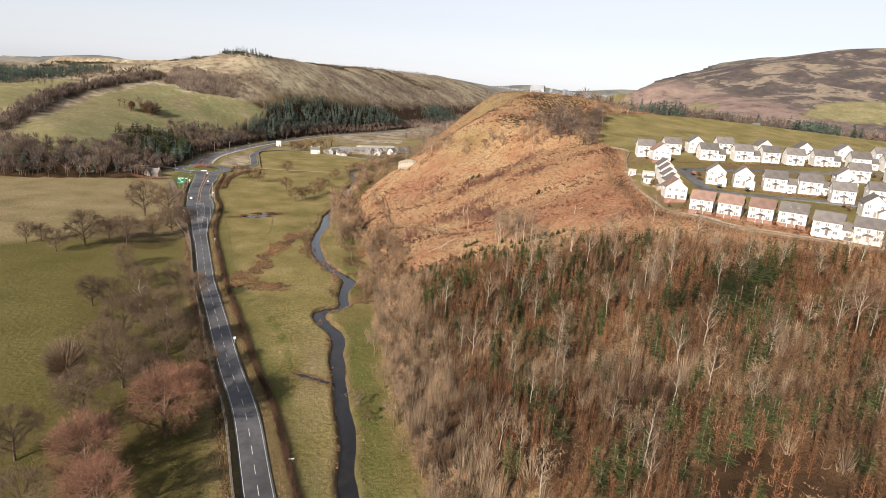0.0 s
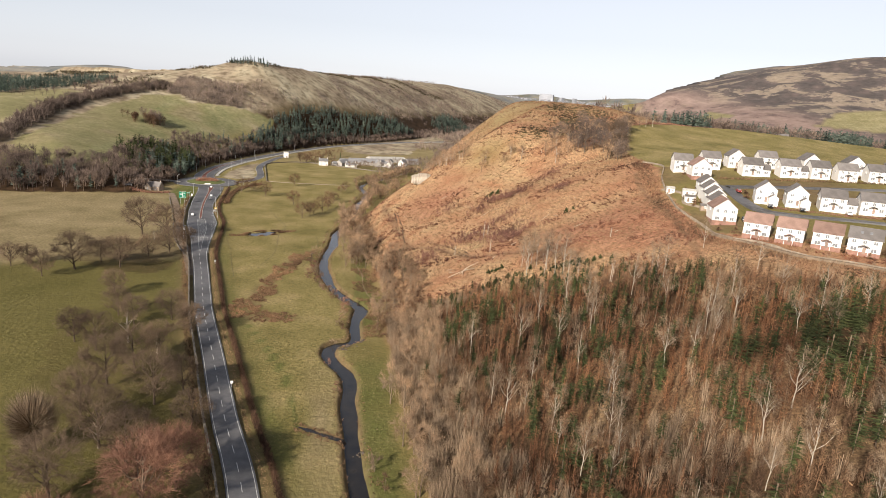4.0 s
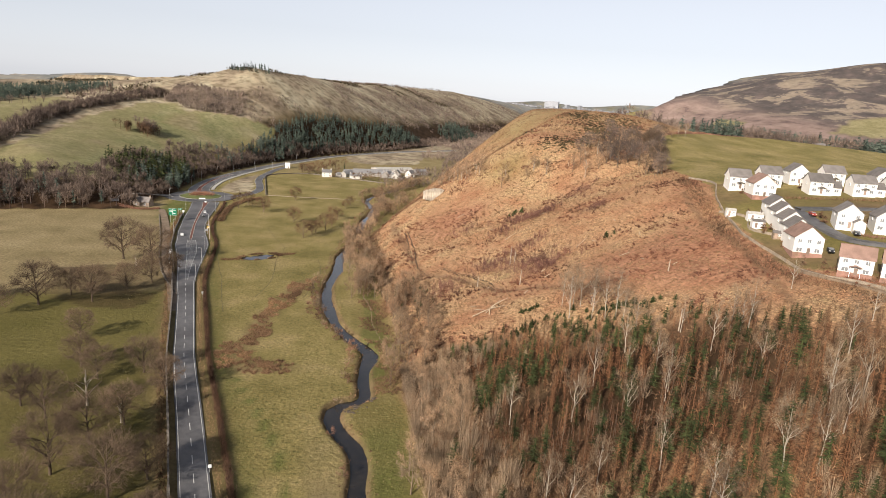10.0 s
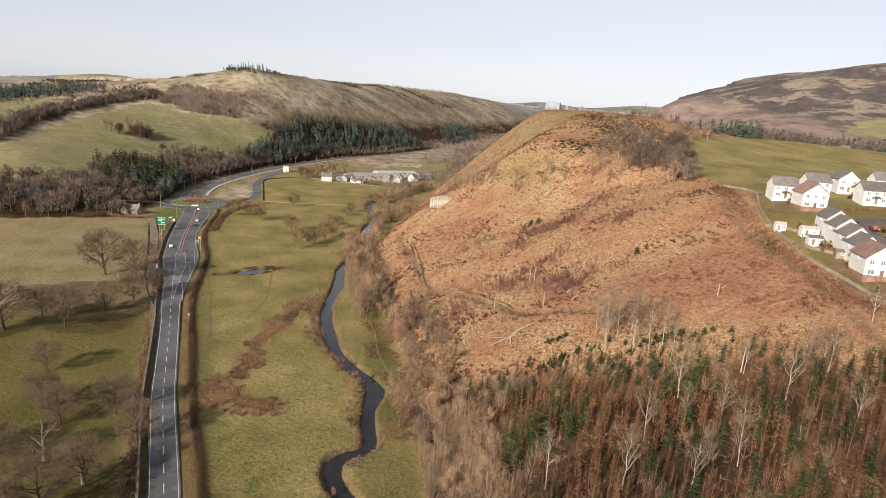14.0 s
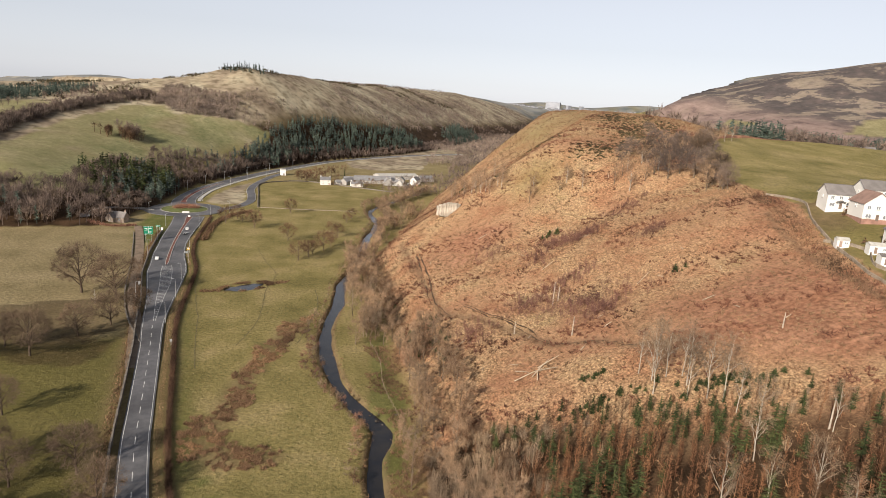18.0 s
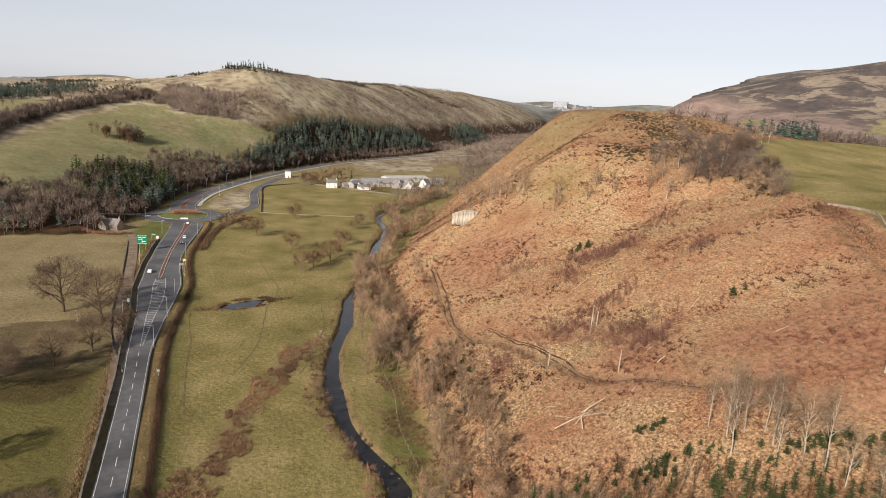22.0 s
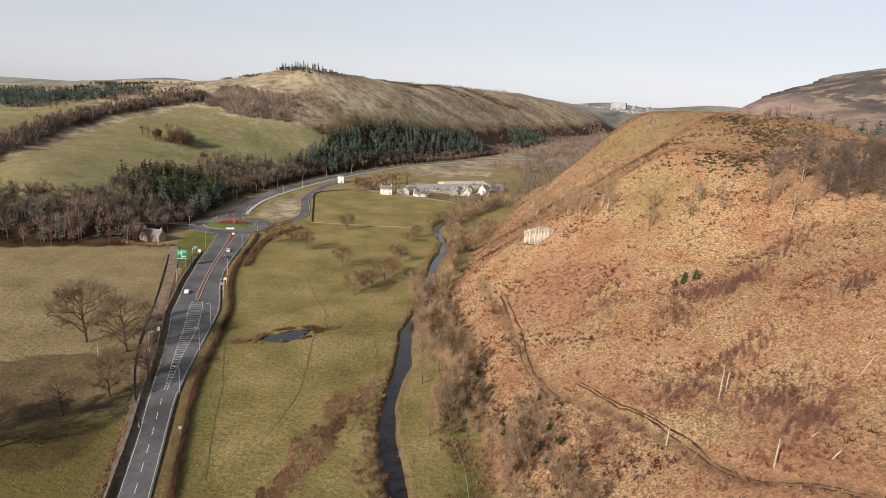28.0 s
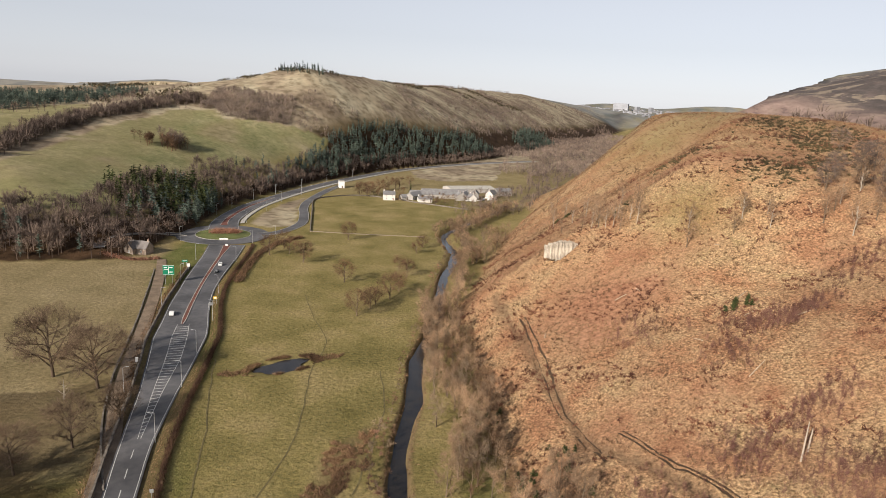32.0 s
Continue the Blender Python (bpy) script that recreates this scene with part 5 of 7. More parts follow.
gorse = scattered(42000, -420, 420, 960, 1800, lambda x, y: (left_depth(x, y) > 120) & (crest_of(x, y) < 190) & (ripple(x, y, 34, 38) + 0.7 * ripple(x, y, 9, 37) > 0.45))
stuff("gorse", sown([spruce(1.0, 340, 16, 0.8, 0.5)[1]], gorse, 1.6 + 1.8 * rng.random(len(gorse))), HEATH, "dark gorse bushes scattered below the summit", "shrubs")
behind = scattered(8500, 240, 980, 500, 1150, lambda x, y: ~inside(x, y, FIELD) & (y > 575 + 0.02 * x) & (y < 720 + 0.3 * (x - 300) + 30 * ripple(x, y, 40, 41)) & (x > 235 + 0.15 * (y - 560)))
dk = ripple(behind[:, 0], behind[:, 1], 30, 42) > 0.35
stuff("field_edge_wood", sown(fine_bro, behind[~dk], 12 + 5 * rng.random((~dk).sum())), BELT_TWIG, "bare wood beyond the green field", "wood")
stuff("field_edge_spruces", sown(far_spr, behind[dk], 11 + 5 * rng.random(dk.sum())), HAZED_NEEDLE, "dark spruces beyond the green field", "wood")
north = scattered(9500, 40, 620, 720, 1700, lambda x, y: (along(x, y, STREAM)[0] < np.interp(y, (720, 900, 1000, 1150, 1700), (26, 34, 60, 110, 190)) + 14 * ripple(x, y, 35, 46)) & (left_depth(x, y) < 0) & ~inside(x, y, TAWNY) & (x > 60 + 0.3 * (y - 800)) & (along(x, y, STREAM)[0] > 4))
stuff("valley_wood", sown(fine_bro, north, 6 + 5 * rng.random(len(north))), BELT_TWIG, "bare trees along the stream beyond the farm", "wood")

# ---- walls, hedges and fences ------------------------------------------------
STONE = plain("dry_stone", (0.175, 0.152, 0.125), 0.95, 0.4, 0.7, 4, relief=0.1)
PALE_STONE = plain("pale_stone", (0.27, 0.22, 0.165), 0.95, 0.3, 0.5, 4, relief=0.1)
WOODEN = plain("weathered_timber", (0.26, 0.20, 0.14), 0.9, 0.3, 1.0, 9, rand=0.2)
GALV = plain("galvanised_steel", (0.55, 0.56, 0.56), 0.45, 0.12, 1.0, 8, metal=0.6)
GREEN_SIGN = plain("green_sign_face", (0.012, 0.19, 0.105), 0.4, 0.08, 0.5, 6)
WHITE_PAINT = plain("white_paint", (0.80, 0.80, 0.77), 0.6, 0.08, 0.5, 6)
YELLOW_SIGN = plain("yellow_sign_face", (0.62, 0.42, 0.05), 0.5, 0.1, 0.5, 6)
DARK = plain("black_rubber", (0.02, 0.02, 0.021), 0.7, 0.2, 1, 8)


def wall_run(name, line, h, thick, mat, label, step=2.0, base=-0.4, category="wall"):
    """A rough wall that follows the ground."""
    p = curve_points(line, step)
    z = height(p[:, 0], p[:, 1])
    top = z + h + 0.10 * ripple(p[:, 0], p[:, 1], 1.3, 51) + 0.05 * rng.normal(size=len(p))
    a, b = offset(p, -thick / 2 + 0.05 * rng.normal(size=len(p))), offset(p, thick / 2 + 0.05 * rng.normal(size=len(p)))
    n = len(p)
    v = [(*q, w) for q, w in zip(a, z + base)] + [(*q, w) for q, w in zip(a, top)] + [(*q, w) for q, w in zip(b, top)] + [(*q, w) for q, w in zip(b, z + base)]
    f = [(k * n + i, (k + 1) * n + i, (k + 1) * n + i + 1, k * n + i + 1) for k in range(3) for i in range(n - 1)] + [(0, 3 * n, 2 * n, n), (n - 1, 2 * n - 1, 3 * n - 1, 4 * n - 1)]
    return tagged(new(name, mesh(name, v, f, mat)), label, category, kind="structure")


left_edge = offset(main, -half - 2.4)
wall_run("roadside_wall", [tuple(q) for q, p in zip(left_edge, main) if 60 < p[1] < 548][::4], 1.45, 0.5, STONE, "tall grey dry stone wall beside the main road")
wall_run("meadow_wall", [(-59, 632), (-33, 631), (14, 630)], 0.4, 0.5, PALE_STONE, "low pale stone wall across the meadow")
wall_run("farm_wall", [(-59, 633), (-67, 703), (-72, 756), (-60, 778), (-35, 793), (-5, 782), (14, 767), (55, 745)], 1.0, 0.6, STONE, "grey stone wall round the farm pasture")
wall_run("estate_wall", [(163, 350), (166, 334), (155, 312), (143, 275), (141, 250), (140, 236), (147, 223), (153, 210), (163, 202), (173, 191), (187, 176), (210, 160), (240, 145)], 0.85, 0.4, PALE_STONE, "pale boundary wall below the housing estate")
wall_run("garden_wall", [(149, 300), (153, 288), (147, 277), (151, 268)], 0.9, 0.3, PALE_STONE, "low garden wall behind white houses")
wall_run("track_wall", [(-66, 352), (-76, 374), (-83, 393), (-90, 417), (-99, 455), (-110, 497), (-119, 530)], 0.7, 0.5, STONE, "broken stone wall beside the farm track")


def hedge_run(name, line, h, wide, n, mat, label, lean=0.5, thick=0.16):
    """A hedge of bare twigs and dry stalks along a line."""
    p = curve_points(line, 1.0)
    i = rng.integers(0, len(p), n)
    q = p[i][:, :2] + rng.normal(size=(n, 2)) * wide * 0.35
    z = height(q[:, 0], q[:, 1])
    way = unit(np.concatenate([rng.normal(size=(n, 2)) * lean, np.ones((n, 1))], 1))
    base = np.stack([q[:, 0], q[:, 1], z - 0.1 + 0.35 * h * rng.random(n)], 1)
    return stuff(name, blades(base, way, h * (0.45 + 0.5 * rng.random(n)), thick * (1 + 0.6 * rng.random(n))), mat, label, "hedge")


right_edge = offset(main, half + 4.6)
hedge_run("roadside_hedge", [tuple(q) for q, p in zip(right_edge, main) if 60 < p[1] < 590][::3], 1.9, 1.15, 34000, HEDGE_TWIG, "low brown hedge between road and meadow", 0.45, 0.085)
hedge_run("verge_grass", [tuple(q) for q, p in zip(offset(main, half + 2.2), main) if 60 < p[1] < 590][::3], 0.35, 1.6, 9000, BRUSH, "dry straw-coloured verge grass along the road")
hedge_run("wall_bramble", [tuple(q) for q, p in zip(offset(main, -half - 4.0), main) if 60 < p[1] < 545][::3], 1.0, 2.2, 8000, TWIG, "brambles growing against the roadside wall")
hedge_run("corner_hedge", [(-76, 514), (-78, 550), (-77, 572), (-72, 596), (-62, 612)], 2.4, 3.0, 4500, TWIG, "tall bare hedge at the roundabout corner")
hedge_run("field_hedge", [(222, 492), (235, 501), (284, 545), (330, 566), (412, 585), (640, 563)], 1.8, 2.2, 9000, RED_TWIG, "clipped brown hedge along the green field")
hedge_run("island_bush", [(-112, 612), (-103, 615)], 4.2, 5.0, 5200, RED_TWIG, "russet bushes growing on the roundabout island", 0.8)
hedge_run("wall_scrub", [(160, 352), (150, 312), (138, 275), (136, 250), (135, 234), (143, 218), (152, 204), (172, 186), (205, 158)], 1.5, 6.0, 5200, TWIG, "brown scrub along the estate boundary wall", 0.7, 0.12)
hedge_run("garden_hedge", [(146, 238), (158, 229), (176, 212), (186, 196), (200, 182)], 1.4, 2.0, 1500, TWIG, "bare hedge below the front gardens", 0.5, 0.14)
hedge_run("garden_hedge", [(178, 262), (196, 252), (214, 243), (232, 232), (250, 224)], 1.3, 2.0, 1500, RED_TWIG, "brown hedge along the estate street", 0.5, 0.14)
hedge_run("garden_hedge", [(180, 306), (205, 303), (232, 299), (262, 293), (300, 286)], 1.3, 2.4, 1800, TWIG, "bare hedge behind the upper houses", 0.5, 0.14)
hedge_run("lodge_hedge", [(-150, 548), (-134, 545), (-124, 549)], 2.0, 2.0, 1200, RED_TWIG, "russet garden hedge round the lodge")


def fence(name, line, gap, label):
    e = empty(name, label, "fence", "field fences")
    p = curve_points(line, gap)
    for q in p:
        bm = bmesh.new()
        box(bm, -0.06, 0.06, -0.06, 0.06, -0.3, 1.15, 0.01)
        ob = part("post", bm, WOODEN, e)
        ob.matrix_basis = pose(q[0], q[1], at_ground(q[0], q[1]), 0, 0, 90 * rng.random())
    for k in (0.45, 0.95):
        bm = bmesh.new()
        pts = [(q[0], q[1], at_ground(q[0], q[1]) + k) for q in p]
        tube(bm, pts, [0.025] * len(pts), 4)
        part("rail", bm, WOODEN, e)


fence("field_fence", [(15, 350), (17, 335), (17, 316), (20, 296)], 2.4, "leaning timber post fence by the stream")
fence("field_fence", [(16, 630), (24, 612), (24, 596)], 2.4, "timber post fence running down to the stream")

# ---- houses ------------------------------------------------------------------
RENDER = plain("white_render", (0.68, 0.65, 0.605), 0.9, 0.07, 0.15, 5, rand=0.05)
BRICK = plain("red_brick", (0.30, 0.17, 0.13), 0.9, 0.25, 0.5, 7)
SLATE = plain("grey_roof_tiles", (0.155, 0.14, 0.13), 0.85, 0.2, 0.4, 7, rand=0.2)
RED_TILE = plain("brown_red_roof_tiles", (0.225, 0.145, 0.115), 0.85, 0.2, 0.4, 7, rand=0.2)
GLASS = plain("window_glass", (0.20, 0.205, 0.21), 0.08, 0.2, 1, 3, spec=0.6)
FRAME = plain("white_window_frame", (0.82, 0.82, 0.80), 0.5, 0.05, 1, 6)
DOOR = plain("painted_door", (0.26, 0.19, 0.15), 0.5, 0.1, 1, 6, rand=0.4)
SANDSTONE = plain("grey_sandstone", (0.36, 0.29, 0.23), 0.95, 0.3, 0.6, 5)


def gable_body(bm, x0, x1, y0, y1, z0, eave, ridge, along_x=True):
    """A block with a pitched top."""
    if along_x:
        m = (y0 + y1) / 2
        pr = [(y0, z0), (y1, z0), (y1, eave), (m, ridge), (y0, eave)]
        a, b = [bm.verts.new((x0, p, q)) for p, q in pr], [bm.verts.new((x1, p, q)) for p, q in pr]
    else:
        m = (x0 + x1) / 2
        pr = [(x1, z0), (x0, z0), (x0, eave), (m, ridge), (x1, eave)]
        a, b = [bm.verts.new((p, y0, q)) for p, q in pr], [bm.verts.new((p, y1, q)) for p, q in pr]
    bm.faces.new(a[::-1])
    bm.faces.new(b)
    for i in range(5):
        j = (i + 1) % 5
        bm.faces.new((a[i], a[j], b[j], b[i]))
    return bm


def pitched(bm, x0, x1, y0, y1, eave, ridge, over=0.35, thick=0.18, along_x=True):
    """Two roof slabs with overhanging eaves."""
    for s in (0, 1):
        if along_x:
            m, e = (y0 + y1) / 2, (y0 - over if s == 0 else y1 + over)
            k = (ridge - eave) / ((y1 - y0) / 2)
            pts = [(x0 - over, m, ridge), (x1 + over, m, ridge), (x1 + over, e, eave - over * k), (x0 - over, e, eave - over * k)]
        else:
            m, e = (x0 + x1) / 2, (x0 - over if s == 0 else x1 + over)
            k = (ridge - eave) / ((x1 - x0) / 2)
            pts = [(m, y0 - over, ridge), (m, y1 + over, ridge), (e, y1 + over, eave - over * k), (e, y0 - over, eave - over * k)]
        lo = [bm.verts.new((p[0], p[1], p[2] + 0.02)) for p in pts]
        hi = [bm.verts.new((p[0], p[1], p[2] + thick)) for p in pts]
        bm.faces.new(lo), bm.faces.new(hi)
        for i in range(4):
            bm.faces.new((lo[i], lo[(i + 1) % 4], hi[(i + 1) % 4], hi[i]))
    bmesh.ops.recalc_face_normals(bm, faces=bm.faces)
    return bm


def window(e, x, y, z, w, h, face="front", name="window"):
    """A window with frame, sill and pane on a wall that faces -y (front), +y, -x or +x."""
    r = {"front": 0, "back": 180, "left": -90, "right": 90}[face]
    m = pose(x, y, z, 0, 0, r)
    bm = bmesh.new()
    t = 0.09
    for a in ((-w / 2, w / 2, 0, t), (-w / 2, w / 2, h - t, h), (-w / 2, -w / 2 + t, t, h - t), (w / 2 - t, w / 2, t, h - t), (-0.04, 0.04, t, h - t)):
        box(bm, a[0], a[1], -0.09, 0.02, a[2], a[3])
    f = part(name, bm, FRAME, e)
    f.matrix_basis = m
    bm = bmesh.new()
    box(bm, -w / 2 + t, w / 2 - t, -0.04, 0.01, t, h - t)
    part("pane", bm, GLASS, f)
    bm = bmesh.new()
    box(bm, -w / 2 - 0.1, w / 2 + 0.1, -0.16, 0.02, -0.09, -0.004)
    part("sill", bm, KERB, f)


def door(e, x, y, z, w=0.95, h=2.05, face="front", mat=None, name="door"):
    r = {"front": 0, "back": 180, "left": -90, "right": 90}[face]
    bm = bmesh.new()
    box(bm, -w / 2, w / 2, -0.06, 0.03, 0, h, 0.02)
    box(bm, -w / 2 + 0.15, w / 2 - 0.15, -0.075, 0, h * 0.12, h * 0.42, 0.01)
    box(bm, -w / 2 + 0.15, w / 2 - 0.15, -0.075, 0, h * 0.52, h * 0.9, 0.01)
    part(name, bm, mat or DOOR, e).matrix_basis = pose(x, y, z, 0, 0, r)


def house(label, length=8.6, deep=7.4, eave=5.1, ridge=8.0, roof=None, brick=0.0, front_gable=False, garage=False, wing=False, porch=True, skylights=0, plinth=1.5, group="estate houses"):
    e = empty("house", label, "house", group)
    roof = roof or SLATE
    x0, x1, y0, y1 = -length / 2, length / 2, -deep / 2, deep / 2
    along_x = not front_gable
    part("wall", gable_body(bmesh.new(), x0, x1, y0, y1, brick, eave, ridge, along_x), RENDER, e)
    bm = bmesh.new()
    box(bm, x0 - 0.03, x1 + 0.03, y0 - 0.03, y1 + 0.03, -plinth, brick)
    part("base_course", bm, BRICK if brick > 0 else RENDER, e)
    part("roof", pitched(bmesh.new(), x0, x1, y0, y1, eave, ridge, along_x=along_x), roof, e)
    bm = bmesh.new()
    if along_x:
        tube(bm, [(x0 - 0.3, 0, ridge + 0.17), (x1 + 0.3, 0, ridge + 0.17)], [0.13, 0.13], 6)
    else:
        tube(bm, [(0, y0 - 0.3, ridge + 0.17), (0, y1 + 0.3, ridge + 0.17)], [0.13, 0.13], 6)
    part("ridge_tiles", bm, roof, e)
    for f, y in (("front", y0), ("back", y1)):
        bm = bmesh.new()
        if along_x:
            box(bm, x0 - 0.3, x1 + 0.3, min(y, y * 1.09), max(y, y * 1.09), eave - 0.28, eave - 0.16)
            part("gutter", bm, FRAME, e)
        else:
            bm.free()
    cols = (-0.32, 0.0, 0.32) if length > 8 else (-0.28, 0.28)
    for c in cols:
        window(e, c * length, y0, eave - 1.75, 1.25, 1.2)
        window(e, c * length, y1, eave - 1.75, 1.25, 1.2, "back")
    window(e, -0.3 * length, y0, 0.8, 1.8, 1.3)
    if not garage:
        window(e, 0.3 * length, y0, 0.8, 1.6, 1.3)
    window(e, -0.25 * length, y1, 0.8, 1.8, 1.3, "back")
    door(e, 0.2 * length, y1, 0.05, 1.8, 2.05, "back", GLASS, "patio_door")
    door(e, 0.02 * length, y0, 0.05)
    window(e, x0, 0, eave - 1.75, 0.9, 1.1, "left")
    window(e, x1, 0, eave - 1.75, 0.9, 1.1, "right")
    if porch:
        part("porch_roof", pitched(bmesh.new(), -1.5, 1.5, y0 - 1.3, y0 - 0.02, 2.35, 2.9, 0.15, 0.12, False), roof, e)
        bm = bmesh.new()
        for q in (-1.3, 1.3):
            box(bm, q - 0.07, q + 0.07, y0 - 1.2, y0 - 1.06, -plinth * 0.4, 2.35)
        part("porch_posts", bm, FRAME, e)
    if garage:
        gx = 0.32 * length
        part("garage", gable_body(bmesh.new(), gx - 1.7, gx + 1.9, y0 - 3.0, y0, -plinth, 2.4, 3.6, False), RENDER, e)
        part("garage_roof", pitched(bmesh.new(), gx - 1.7, gx + 1.9, y0 - 3.0, y0, 2.4, 3.6, 0.2, 0.14, False), roof, e)
        door(e, gx + 0.1, y0 - 3.0, 0.0, 2.4, 2.1, "front", FRAME, "garage_door")
    if wing:
        part("wing", gable_body(bmesh.new(), x1, x1 + 4.2, y0 + 1.0, y1 - 1.2, -plinth, 2.9, 5.2, True), RENDER, e)
        part("wing_roof", pitched(bmesh.new(), x1, x1 + 4.2, y0 + 1.0, y1 - 1.2, 2.9, 5.2, 0.25, 0.16, True), roof, e)
        window(e, x1 + 2.1, y0 + 1.0, 0.9, 1.8, 1.2)
    for k in range(skylights):
        bm = bmesh.new()
        g = (ridge - eave) / (deep / 2)
        box(bm, -0.4, 0.4, -0.55, 0.55, -0.02, 0.10)
        part("skylight", bm, GLASS, e).matrix_basis = pose((k - (skylights - 1) / 2) * 2.6, -deep * 0.25, (eave + ridge) / 2 + 0.16, math.degrees(math.atan(g)))
    return e


KINDS = {
    "row": house("white rendered house with brown tiled roof and brick base", roof=RED_TILE, brick=0.7),
    "sky": house("white rendered house with skylights in a grey roof", roof=SLATE, brick=0.6, skylights=2, length=9.4),
    "end": house("white gabled house with a brown tiled roof", 8.8, 9.6, 5.4, 8.9, RED_TILE, 0.5, True, porch=False),
    "step": house("white gabled house stepping up a terrace", 7.0, 9.0, 5.2, 8.0, SLATE, 0.0, True, porch=False, skylights=0),
    "front": house("white house with a front gable and garage", 8.0, 8.6, 5.2, 8.4, SLATE, 0.0, True, garage=True, porch=False),
    "wide": house("white house with grey roof and a garage wing", 9.2, 7.4, 5.0, 7.9, SLATE, 0.0, False, wing=True, porch=True),
    "plain": house("white detached house with a grey tiled roof", 8.8, 7.4, 5.0, 7.9, SLATE),
}
PLOTS = [("row", 150.5, 231, -40), ("row", 158, 223.5, -42), ("row", 166.5, 216.5, -42), ("sky", 174.5, 209.5, -42), ("wide", 179, 197, -45), ("plain", 187.5, 188, -45), ("row", 195, 179, -45), ("plain", 206, 170, -40),
         ("end", 150, 253, -18), ("step", 153.5, 262, -18), ("step", 156, 269, -18), ("step", 158.5, 276.5, -18), ("step", 161, 284, -18), ("end", 172, 310, -15), ("plain", 170, 323, -15),
         ("front", 180, 271, -28), ("front", 190, 265, -28), ("wide", 201, 258, -28), ("wide", 214, 252, -28), ("front", 237, 259, -28), ("plain", 217, 236, -28), ("wide", 232, 233, -28), ("front", 212, 214, -30), ("plain", 228, 206, -30),
         ("plain", 187, 327, -12), ("front", 203, 331, -15), ("wide", 201, 314, -14), ("plain", 220, 330, -14), ("wide", 219, 311, -14), ("plain", 233, 308, -14), ("plain", 243, 302, -18), ("front", 240, 324, -14),
         ("wide", 257, 299, -18), ("front", 262, 320, -18), ("wide", 273, 292, -18), ("front", 282, 314, -18), ("plain", 286, 285, -20), ("wide", 300, 306, -20), ("plain", 252, 268, -25), ("plain", 268, 262, -25), ("wide", 290, 262, -25),
         ("plain", 250, 235, -28), ("wide", 248, 212, -30), ("front", 268, 222, -30)]
first = {}
for kind, x, y, a in PLOTS:
    m = pose(x, y, at_ground(x, y) + 0.35, 0, 0, a)
    if kind in first:
        copy_thing(KINDS[kind], m)
    else:
        first[kind] = m
for kind, m in first.items():
    KINDS[kind].matrix_basis = m

for name, line, w in (("estate_street", [(176, 300), (174, 285), (171, 268), (172, 258), (184, 251), (205, 240), (222, 226), (240, 214), (262, 205)], 2.9), ("estate_street", [(176, 292), (195, 291), (225, 287), (260, 280), (300, 272)], 2.7)):
    p = curve_points(line, 3)
    tagged(new(name, ribbon(name, p, -w, w, land_z(p, 0.30), ASPHALT, 1.0)), "grey asphalt estate street between white houses", "road", kind="structure")
p = curve_points([(141, 240), (146, 226), (153, 212), (163, 204), (174, 193), (188, 178), (212, 162)], 3)
tagged(new("estate_path", ribbon("estate_path", p, 0.6, 3.2, land_z(p, 0.22), GRAVEL, 1.0)), "pale gravel path below the gardens", "path", kind="structure")
garden = [(x - 6 * math.sin(radians(-a)) + rng.normal() * 3, y + 7 + rng.normal() * 3) for k, x, y, a in PLOTS for _ in range(3)]
garden = np.array(garden)
stuff("garden_shrubs", sown([spruce(1.0, 350 + k, 40, 0.6, 0.22)[1] for k in range(3)], garden, 1.2 + 1.6 * rng.random(len(garden))), TWIG, "bare garden shrubs between the houses", "shrubs")


def shed(x, y, a, w, d, h, mat, roof_mat, label, name="shed", category="shed"):
    e = empty(name, label, category, "garden sheds")
    part("wall", gable_body(bmesh.new(), -w / 2, w / 2, -d / 2, d / 2, -0.6, h, h + 0.7), mat, e)
    part("roof", pitched(bmesh.new(), -w / 2, w / 2, -d / 2, d / 2, h, h + 0.7, 0.15, 0.09), roof_mat, e)
    door(e, -w * 0.2, -d / 2, 0.0, 0.8, 1.8)
    window(e, w * 0.22, -d / 2, 0.9, 1.0, 0.8)
    e.matrix_basis = pose(x, y, at_ground(x, y) + 0.1, 0, 0, a)


shed(150, 294, -20, 3.4, 2.6, 2.1, RENDER, KERB, "white garden cabin with a pale roof")
shed(154, 285, -20, 5.4, 3.0, 2.3, RENDER, KERB, "white summer house with a pale roof")
shed(150, 277, -20, 4.2, 3.2, 2.2, RENDER, SLATE, "white conservatory behind a terrace house")
shed(150, 266, -20, 2.6, 2.2, 1.9, WOODEN, SLATE, "brown timber garden shed")
shed(186, 178, -45, 2.4, 2.2, 1.9, BRICK, SLATE, "small red garden shed by a wall")
shed(178, 186, -45, 2.2, 2.0, 1.9, WOODEN, SLATE, "small timber shed in a garden")

# the lone bungalow beyond the field
e = house("lone white cottage beside a dark wood", 10, 7, 2.9, 5.4, SLATE, group="farmhouses")
e.matrix_basis = pose(420, 590, at_ground(420, 590), 0, 0, -20)

